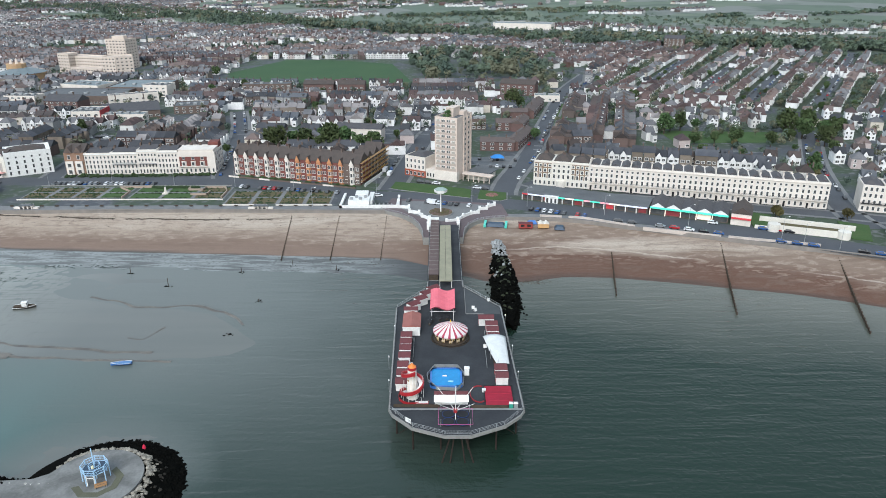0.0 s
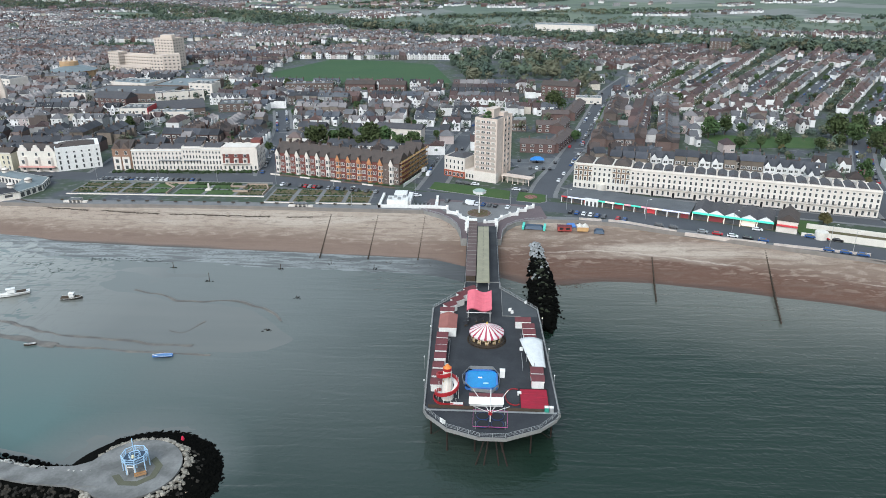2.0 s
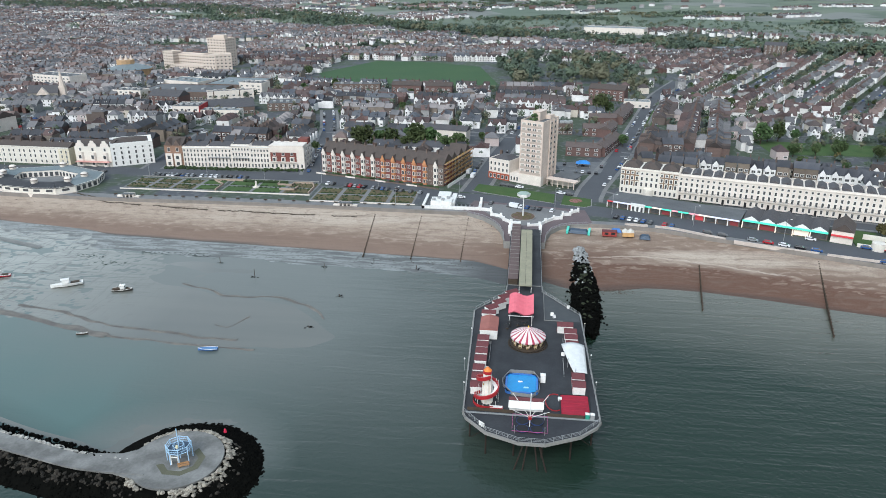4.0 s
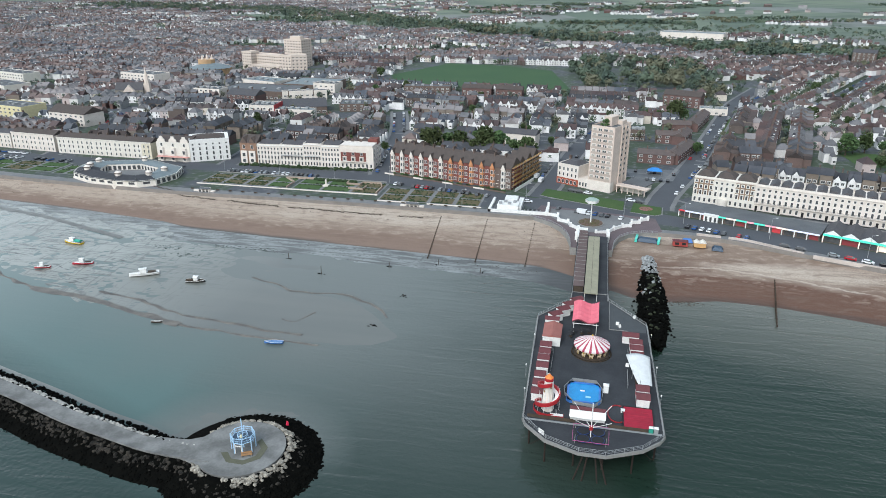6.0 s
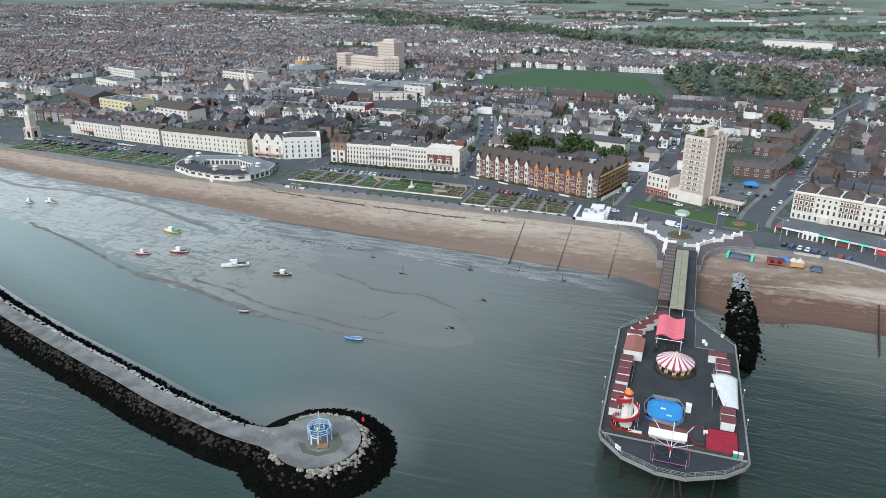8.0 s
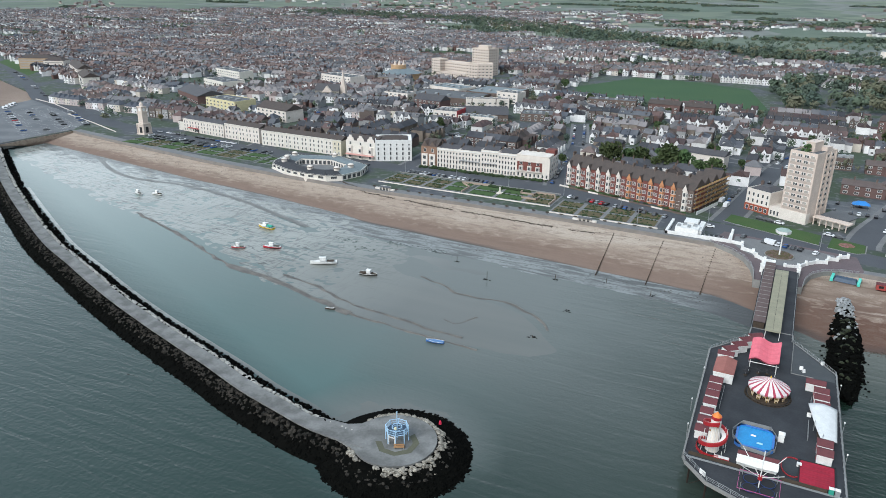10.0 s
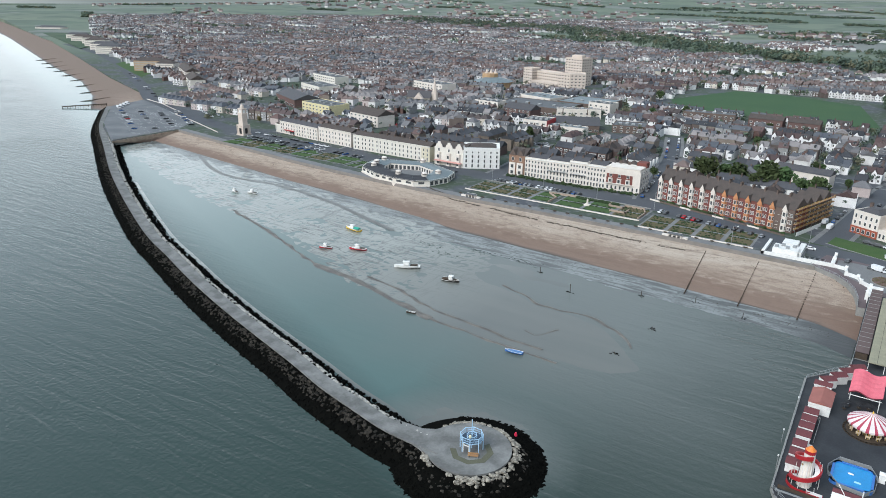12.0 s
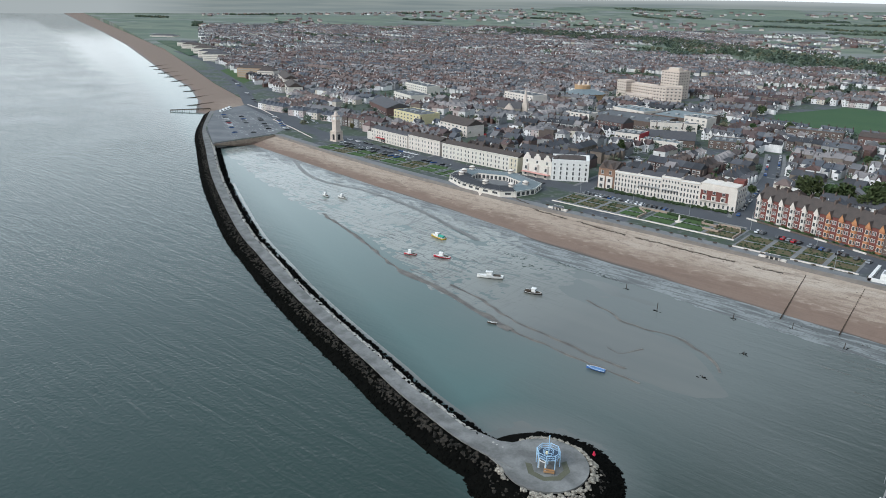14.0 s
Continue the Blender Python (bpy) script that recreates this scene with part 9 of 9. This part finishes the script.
# old town behind the front: terraces in straight rows, back to back, with cross streets
for band in range(24):
    y0 = 404 + (band // 2) * 45 + (19 if band % 2 else 0)
    for x0 in range(-1150, 90, 66):
        if x0 > 0 and y0 > 660 or (x0 < -640 and rh.random() < 0.15):
            continue
        x1 = x0 + 57
        off = -0.04 * (x0 + 100) if x0 < -400 else 0
        lean_ = 2.4 * math.sin(x0 * 0.011) + 1.5 * math.sin(y0 * 0.05)
        kinds = rh.choice(((0, 0, 2), (2, 0, 3), (0, 1), (2, 2, 0))) if x0 < -380 else rh.choice(((0, 5, 5), (3, 3, 0), (0, 0, 2), (5, 1), (3, 0, 2), (0,), (5, 0)))
        if rh.random() < 0.2:
            xm, ym = (x0 + x1) / 2, y0 + off
            for q, to in ((-18, 180), (4, 0), (22, 180)):
                house_row((xm + q, ym - 12), (xm + q, ym + 14), 5.9, kinds, to, 0.0, 0, join=9)
        else:
            house_row((x0, y0 + off - lean_), (x1, y0 + off + lean_), 5.9, kinds, 180 if band % 2 else 0, 0.1, 0, join=9 if rh.random() < 0.6 else 3)
for a, b in (((-520, 440), (-590, 470)), ((-640, 480), (-700, 512)), ((-710, 520), (-800, 570)), ((-820, 580), (-930, 640)), ((-940, 645), (-1060, 712))):
    house_row(b, a, 7.4, (0, 2, 0, 0), 0, 0.05, 0.4, near=False)
for a, b, n, kk in (((118, 404), (176, 392), 9, (3, 0, 2, 4)), ((184, 404), (208, 398), 9, (4, 0)), ((150, 424), (205, 408), 10, (4, 2, 0)), ((168, 372), (206, 362), 9, (2, 3, 0)), ((222, 404), (262, 392), 13, (0, 2)), ((226, 424), (270, 412), 13, (2, 0, 4)), ((222, 372), (250, 362), 12, (3, 2))):
    house_row(a, b, n, kk, 0, 0.05, 0.8)
# suburb streets to the east, running inland
SUB = [((115, 640), (276, 985)), ((150, 600), (359, 1013)), ((196, 590), (433, 1012)), ((250, 590), (480, 980)), ((290, 560), (520, 930)), ((325, 520), (560, 870)), ((370, 490), (610, 830)), ((415, 460), (660, 800))]
for a, b in SUB:
    d = math.dist(a, b)
    nx, ny = (b[1] - a[1]) / d, -(b[0] - a[0]) / d
    for off, t_off in ((-15, 180), (15, 0)):
        house_row((a[0] + nx * off, a[1] + ny * off), (b[0] + nx * off, b[1] + ny * off), 9.4, (4, 4, 4, 4, 4, 2), t_off, 0.04, 0.2)
    strip([a, ((a[0] + b[0]) / 2, (a[1] + b[1]) / 2), b], 5.0, Z0 + 0.06, ASPHALT, "suburb_street", "straight suburban street between gardens")
GARDEN_LINES = []
for (a, b), (c_, d_) in zip(SUB, SUB[1:]):
    GARDEN_LINES.append((((a[0] + c_[0]) / 2, (a[1] + c_[1]) / 2), ((b[0] + d_[0]) / 2, (b[1] + d_[1]) / 2)))
    q = [(a[0] + 6, a[1] - 4), (c_[0] - 6, c_[1] + 2), (d_[0] - 6, d_[1] + 2), (b[0] + 6, b[1] - 4)]
    whole("back_gardens", Shape().prism(q, Z0 - 0.2, Z0 + 0.03), mat("garden_green", (0.032, 0.05, 0.028), (0.055, 0.06, 0.045), 0.08, 0.95, 0.6, 0.2, amount=1.2) if a == SUB[0][0] else bpy.data.materials["garden_green"], "strip of green and brown back gardens", "gardens", kind="structure")
# terraces beside the long street, then villas round the small green
for a, b, to, kinds in (((66, 418), (110, 596), 180, (1, 5, 3)), ((88, 414), (134, 596), 0, (1, 5)), ((112, 440), (150, 596), 180, (3, 5, 1)), ((96, 404), (140, 392), 0, (3, 0)), ((142, 392), (182, 380), 0, (0, 3)), ((72, 398), (92, 392), 0, (3,))):
    house_row(a, b, 5.9, kinds, to, 0.02, 0, join=2)
for a, b, n in (((146, 508), (226, 500), 12), ((152, 534), (240, 524), 12), ((160, 560), (250, 546), 12), ((172, 586), (262, 566), 12), ((226, 442), (330, 410), 13), ((232, 474), (340, 446), 13), ((246, 510), (345, 478), 13), ((150, 430), (206, 412), 11), ((214, 398), (330, 360), 13), ((268, 540), (350, 510), 13), ((330, 400), (430, 360), 13), ((350, 450), (450, 420), 13), ((215, 360), (330, 322), 12)):
    house_row(a, b, n, (0, 4, 4, 0, 2, 0), rh.choice((0, 180)), 0.1, 1.2)
# suburbs beyond, uncountable
for k in range(1250):
    r = rh.uniform(900, 2700) if k % 3 else rh.uniform(800, 1400) if k < 900 else rh.uniform(1300, 2600)
    a = radians(rh.uniform(-34, 76) if k % 2 else rh.uniform(20, 66))
    x, y = -math.sin(a) * r, math.cos(a) * r
    wood = y - (1280 - 0.85 * x if x < 150 else 1330 - 1.15 * x)
    if abs(y - (1290 - 0.55 * (x + 80))) < 95 and x > -900 or (x > 0 and r > 1150 and rh.random() < 0.75) or (x > -450 and y > 1500 and rh.random() < 0.6):
        continue
    head = rh.choice((8, -22, 65, 40, 30)) + rh.uniform(-5, 5)
    for off in (-11, 11):
        c, s = math.cos(radians(head)), math.sin(radians(head))
        L = rh.uniform(45, 80)
        house_row((x - c * L - s * off, y - s * L + c * off), (x + c * L - s * off, y + s * L + c * off), 9.0, (0, 4, 2, 4, 1, 0), 180 if off < 0 else 0, 0.1, 1.5, near=False)
for k in range(1500):
    r, a = 2000 + 2500 * rh.random() ** 0.9, radians(rh.uniform(4, 59) if k % 4 else rh.uniform(-30, 8))
    x, y = -math.sin(a) * r, math.cos(a) * r
    if noise.noise((x * 0.0016, y * 0.0016, 4)) < (-0.05 if a > radians(18) else 0.22):
        continue
    w, d, h, tr = rh.uniform(9, 26), rh.uniform(8, 10), rh.uniform(4.5, 6), rh.choice((8, -22, 65, 30)) + rh.uniform(-6, 6)
    z = land_z(x, y)
    put_in(far_w[rh.choice((1, 2, 3, 3, 4, 5, 6, 7))], Shape().box(-w / 2, w / 2, -d / 2, d / 2, -1, h), x, y, z, tr)
    # mostly pale roofs towards the horizon, again in place of haze
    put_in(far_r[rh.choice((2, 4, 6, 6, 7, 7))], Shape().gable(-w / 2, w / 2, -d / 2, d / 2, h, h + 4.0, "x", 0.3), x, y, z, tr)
# small houses and yards that fill the blocks of the old town
for k in range(900):
    x, y = rh.uniform(-620, 330), rh.uniform(398, 720)
    if x > lerp([(398, 200), (720, 250)], y) or x < lerp([(398, -430), (560, -640)], y):
        continue
    if not clear(x, y, 2):
        continue
    cell = (int(x // 5), int(y // 5))
    if any(math.dist(v, (x, y)) < 7.6 for i in (-2, -1, 0, 1, 2) for j in (-2, -1, 0, 1, 2) for v in [occupied.get((cell[0] + i, cell[1] + j), (9e9, 9e9))]):
        continue
    place_house(x, y, rh.choice((0, 90, 180, 0, 270)) + rh.uniform(-8, 8), rh.choice((0, 0, 1, 3, 2, 2, 0)), False)
for k, s in enumerate(far_w):
    whole("distant_house_walls", s, FAR_WALL[k], "walls of the many distant town houses", "houses", kind="stuff")
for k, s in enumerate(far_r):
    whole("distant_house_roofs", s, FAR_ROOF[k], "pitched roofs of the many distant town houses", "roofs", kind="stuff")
whole("distant_house_windows", far_w_g, GLASS, "dark windows of the distant town houses", "windows", kind="stuff")

# ---- trees ----
def crown_shape(r, rng_, n, leaf):
    """Many small leaf clumps in an uneven crown."""
    s = Shape()
    lobes = [(rng_.uniform(-0.5, 0.5) * r, rng_.uniform(-0.5, 0.5) * r, rng_.uniform(-0.25, 0.55) * r, rng_.uniform(0.45, 0.75) * r) for _ in range(6)]
    for k in range(n):
        lx, ly, lz, lr = lobes[k % 6]
        v = Vector((rng_.gauss(0, 1), rng_.gauss(0, 1), rng_.gauss(0, 1))).normalized() * lr * rng_.uniform(0.7, 1.05)
        p = Vector((lx, ly, lz)) + v
        q = Vector((rng_.gauss(0, 1), rng_.gauss(0, 1), rng_.gauss(0, 1))).normalized()
        u = q.orthogonal().normalized() * leaf * rng_.uniform(0.7, 1.3)
        w = q.cross(u).normalized() * leaf * rng_.uniform(0.5, 1.0)
        s.add([p - u, p - w, p + u + q * leaf * 0.4, p + w], [(0, 1, 2), (0, 2, 3)])
    return s


rt = random.Random(9)
tree_protos = []
for k in range(5):
    r = (3.6, 4.4, 3.0, 5.0, 2.4)[k]
    t = thing("tree", ("broad dark green leafy tree", "large spreading green tree", "small rounded garden tree", "tall old tree with uneven crown", "young tree with brownish-green leaves")[k], "tree", group="trees")
    tr = Shape().tube(0, 0, -0.3, r * 0.9, 0.09 * r, 0.05 * r, 7)
    for q in range(4):
        a = q * 1.6 + k
        tr.rod((0, 0, r * (0.6 + 0.1 * q)), (0.5 * r * math.cos(a), 0.5 * r * math.sin(a), r * 1.4), 0.03 * r, 5)
    part("trunk", tr, TIMBER, t)
    c = part("crown", crown_shape(r, rt, 700, 0.16 * r), LEAF if k != 4 else mat("brownish_leaves", (0.12, 0.10, 0.045), (0.09, 0.085, 0.035), 0.6, 0.85, 3, 0.4, rand=0.3), t)
    c.location = (0, 0, r * 1.45)
    tree_protos.append(t)
tree_used = set()


def tree(x, y, k, sc=1.0):
    z = land_z(x, y)
    m = pose(x, y, z, 0, 0, rt.uniform(0, 360))
    if k in tree_used:
        o = copy_thing(tree_protos[k], m)
    else:
        o = tree_protos[k]
        o.matrix_basis = m
        tree_used.add(k)
    o.scale = (sc, sc, sc * rt.uniform(0.9, 1.1))


for x, y, k, s in ((-102, 428, 1, 1.5), (-92, 436, 0, 1.4), (-84, 430, 3, 1.25), (-68, 428, 3, 1.5), (-60, 432, 1, 1.5), (-50, 424, 0, 1.4), (-42, 428, 1, 1.3), (-75, 424, 0, 1.2), (54, 560, 3, 1.3), (60, 566, 1, 1.0), (150, 478, 1, 1.2), (156, 484, 0, 1.1), (164, 488, 3, 1), (175, 490, 0, 1), (186, 446, 1, 1), (160, 446, 0, 1), (172, 444, 2, 1.1),
                   (228, 470, 3, 1.4), (236, 462, 1, 1.4), (244, 476, 3, 1.3), (252, 466, 0, 1.3), (262, 470, 1, 1.2), (225, 455, 0, 1), (240, 440, 1, 1.2), (206, 440, 0, 1.1), (200, 372, 0, 1), (206, 384, 1, 0.9), (196, 362, 4, 1.1), (151, 306, 4, 1.0), (181, 301, 4, 1.0), (152, 304, 4, 0.8), (60, 460, 0, 0.9), (70, 395, 2, 1), (-160, 440, 0, 0.8), (-240, 470, 1, 1), (-130, 420, 2, 0.9)):
    tree(x, y, k, s)
n_tree = 0
while n_tree < 95:
    x, y = rt.uniform(-500, 420), rt.uniform(400, 760)
    if x > lerp([(400, 250), (760, 560)], y) or not clear(x, y, 1):
        continue
    if any(math.dist(v, (x, y)) < 6 for i in (-1, 0, 1) for j in (-1, 0, 1) for v in [occupied.get((int(x // 5) + i, int(y // 5) + j), (9e9, 9e9))]):
        continue
    tree(x, y, rt.choice((0, 2, 2, 1, 4)), rt.uniform(0.55, 0.95))
    n_tree += 1
# woods and far trees
wood3 = [Shape(), Shape(), Shape()]


def clump(x, y, r, h):
    wood = wood3[rt.choice((0, 0, 1, 1, 2))]
    z = land_z(x, y)
    n = 26 if math.hypot(x, y) < 1300 else 14
    for k in range(n):
        v = Vector((rt.gauss(0, 1), rt.gauss(0, 1), rt.gauss(0, 0.8))).normalized()
        p = Vector((x, y, z + h * 0.62)) + Vector((v.x * r, v.y * r, v.z * h * 0.4)) * rt.uniform(0.7, 1.05)
        q = Vector((rt.gauss(0, 1), rt.gauss(0, 1), rt.gauss(0, 1))).normalized()
        u = q.orthogonal().normalized() * r * 0.42
        w = q.cross(u).normalized() * r * rt.uniform(0.25, 0.42)
        wood.add([p - u, p - w, p + u, p + w, p + q * r * 0.25], [(0, 1, 4), (1, 2, 4), (2, 3, 4), (3, 0, 4)])


def leafy(x, y, r, h):
    """A fuller crown of small leaf clumps for the nearer woods and gardens."""
    wood = wood3[rt.choice((0, 0, 1, 1, 2, 2))]
    z = land_z(x, y)
    lobes = [(rt.uniform(-0.45, 0.45) * r, rt.uniform(-0.45, 0.45) * r, rt.uniform(0.5, 0.8) * h, rt.uniform(0.4, 0.62) * r) for _ in range(5)]
    for k in range(70 if r < 5 else 170):
        lx, ly, lz, lr = lobes[k % 5]
        v = Vector((rt.gauss(0, 1), rt.gauss(0, 1), rt.gauss(0, 1))).normalized() * lr * rt.uniform(0.75, 1.05)
        p = Vector((x + lx, y + ly, z + lz)) + v
        q = (v.normalized() + Vector((rt.uniform(-0.5, 0.5), rt.uniform(-0.5, 0.5), 0.4))).normalized()
        u = q.orthogonal().normalized() * r * rt.uniform(0.13, 0.24)
        w = q.cross(u).normalized() * r * rt.uniform(0.1, 0.2)
        wood.add([p - u, p - w, p + u, p + w], [(0, 1, 2, 3)])


for k in range(135):
    x, y = rt.uniform(-35, 125), rt.uniform(680, 930)
    if abs(x - 40 + (y - 760) * 0.2) > 9 or rt.random() < 0.3:
        leafy(x, y, rt.uniform(4, 9.5), rt.uniform(9, 16))
for a, b in GARDEN_LINES:
    n = int(math.dist(a, b) / 3.4)
    for k in range(n):
        u = (k + rt.random()) / n
        leafy(a[0] + (b[0] - a[0]) * u + rt.gauss(0, 4), a[1] + (b[1] - a[1]) * u + rt.gauss(0, 4), rt.uniform(1.8, 3.8), rt.uniform(4, 8))
for k in range(420):
    x, y = rt.uniform(-900, 60), rt.uniform(410, 900)
    if y < lerp(WALL_LINE, x) + 75 or not clear(x, y, 1):
        continue
    if any(math.dist(v, (x, y)) < 4.2 for i in (-1, 0, 1) for j in (-1, 0, 1) for v in [occupied.get((int(x // 5) + i, int(y // 5) + j), (9e9, 9e9))]):
        continue
    leafy(x, y, rt.uniform(1.6, 3.6), rt.uniform(4, 8.5))
for k in range(90):
    leafy(rt.uniform(-150, -20), rt.uniform(670, 684), rt.uniform(1.8, 3.5), rt.uniform(3, 6))
    leafy(rt.uniform(130, 380), rt.uniform(350, 600), rt.uniform(1.6, 3.8), rt.uniform(3.5, 8))
    leafy(rt.uniform(120, 420), rt.uniform(480, 640), rt.uniform(1.6, 4.0), rt.uniform(3.5, 8))
for k in range(1500):
    x = rt.uniform(-1500, 620)
    y = lerp([(-1500, 2000), (-860, 1900), (-325, 1480), (-81, 1270), (99, 1140), (253, 1080), (390, 1040), (620, 985)], x) + rt.gauss(0, 22 if x > -300 else 60)
    clump(x, y, rt.uniform(4, 9), rt.uniform(8, 15))
for k in range(5400):
    a, r = radians(rt.uniform(-36, 78)), rt.uniform(480, 1700)
    x, y = -math.sin(a) * r, math.cos(a) * r
    if y < lerp(WALL_LINE, x) + 70 or (-230 < x < -15 and 680 < y < 890) or street_gap(x, y) < 6:
        continue
    if x < -60 and r < 1000 and rt.random() < 0.25:
        continue
    if any(math.dist(v, (x, y)) < 4.4 for i in (-1, 0, 1) for j in (-1, 0, 1) for v in [occupied.get((int(x // 5) + i, int(y // 5) + j), (9e9, 9e9))]):
        continue
    if any(abs((x - p[0]) * (q[1] - p[1]) - (y - p[1]) * (q[0] - p[0])) / math.dist(p, q) < 6 and p[1] - 20 < y < q[1] for p, q in SUB):
        continue
    leafy(x, y, rt.uniform(2.0, 4.6), rt.uniform(4, 9)) if r < 900 else clump(x, y, rt.uniform(2.2, 4.6), rt.uniform(4, 8))
for k in range(75):
    a, r = radians(rt.uniform(-36, 74)), 1650 + 2900 * rt.random() ** 1.2
    x, y = -math.sin(a) * r, math.cos(a) * r
    if y < lerp(WALL_LINE, x) + 150:
        continue
    L, hd_ = rt.uniform(80, 420), rt.uniform(-0.7, 0.5)
    for q in range(26):
        clump(x + (q - 12.5) * L / 26 * math.cos(hd_), y + (q - 12.5) * L / 26 * math.sin(hd_) + rt.gauss(0, 5), rt.uniform(6, 11), rt.uniform(5, 9))
for k, (nm, ca, cb_) in enumerate((("dark_leaves", (0.06, 0.088, 0.07), (0.085, 0.11, 0.084)), ("mid_leaves", (0.085, 0.12, 0.086), (0.115, 0.145, 0.1)), ("olive_leaves", (0.15, 0.145, 0.095), (0.11, 0.12, 0.08)))):
    whole("woods", wood3[k], mat(nm, ca, cb_, 0.02, 0.9, 0.4, 0.2), "belts of mixed green trees and far hedges", "woods", kind="stuff")

far_cars = [Shape() for _ in CARPAINT]
far_glass = Shape()
for a, b in SUB + [((57, 439), (94, 589)), ((94, 589), (112, 659)), ((-139, 484), (-160, 560)), ((-9, 483), (10, 560)), ((212, 393), (250, 480)), ((-222, 470), (-330, 480)), ((-330, 480), (-450, 520)), ((-345, 440), (-380, 520)), ((-500, 400), (-620, 455))]:
    d = math.dist(a, b)
    ux, uy = (b[0] - a[0]) / d, (b[1] - a[1]) / d
    turn = math.degrees(math.atan2(uy, ux))
    for off in (-3.6, 3.6):
        for k in range(int(d / 6.2)):
            if rt.random() < 0.45:
                continue
            q = k * 6.2 + rt.uniform(0, 1)
            x, y = a[0] + ux * q - uy * off, a[1] + uy * q + ux * off
            z = land_z(x, y) + 0.12
            put_in(far_cars[rt.choice((0, 0, 0, 0, 1, 1, 2, 2, 2, 3, 3, 5, 5, 5, 4))], Shape().box(-2.1, 2.1, -0.85, 0.85, 0.25, 0.9).hip(-1.5, 1.0, -0.75, 0.75, 1.3, 1.45, 0.3), x, y, z, turn)
            put_in(far_glass, Shape().box(-1.6, 1.1, -0.78, 0.78, 0.9, 1.3), x, y, z, turn)
for k, s in enumerate(far_cars):
    whole("distant_cars", s, CARPAINT[k], "many small cars parked along the town streets", "cars", kind="stuff")
whole("distant_car_glass", far_glass, GLASS, "dark glass of the many parked cars", "cars", kind="stuff")
bush_proto = None
for k in range(46):
    if k < 26:
        u = (k + rt.random()) / 26
        x = -112 + 66 * u
        y = 380 - 0.319 * (x + 114.5) - rt.uniform(2.2, 5.0)
    else:
        u = (k - 26 + rt.random()) / 20
        x, y = -204 + 78 * u, 379 + 0.037 * (x + 206) - rt.uniform(2.0, 4.6)
    m = pose(x, y, 5.0, 0, 0, rt.uniform(0, 360))
    if bush_proto is None:
        bush_proto = whole("bush", crown_shape(1.0, rt, 260, 0.22), LEAF, "dark green garden bush before a terrace", "bush", m)
        o = bush_proto
    else:
        o = copy_thing(bush_proto, m)
    sc = rt.uniform(0.7, 1.5)
    o.scale = (sc * 1.3, sc * 1.3, sc)
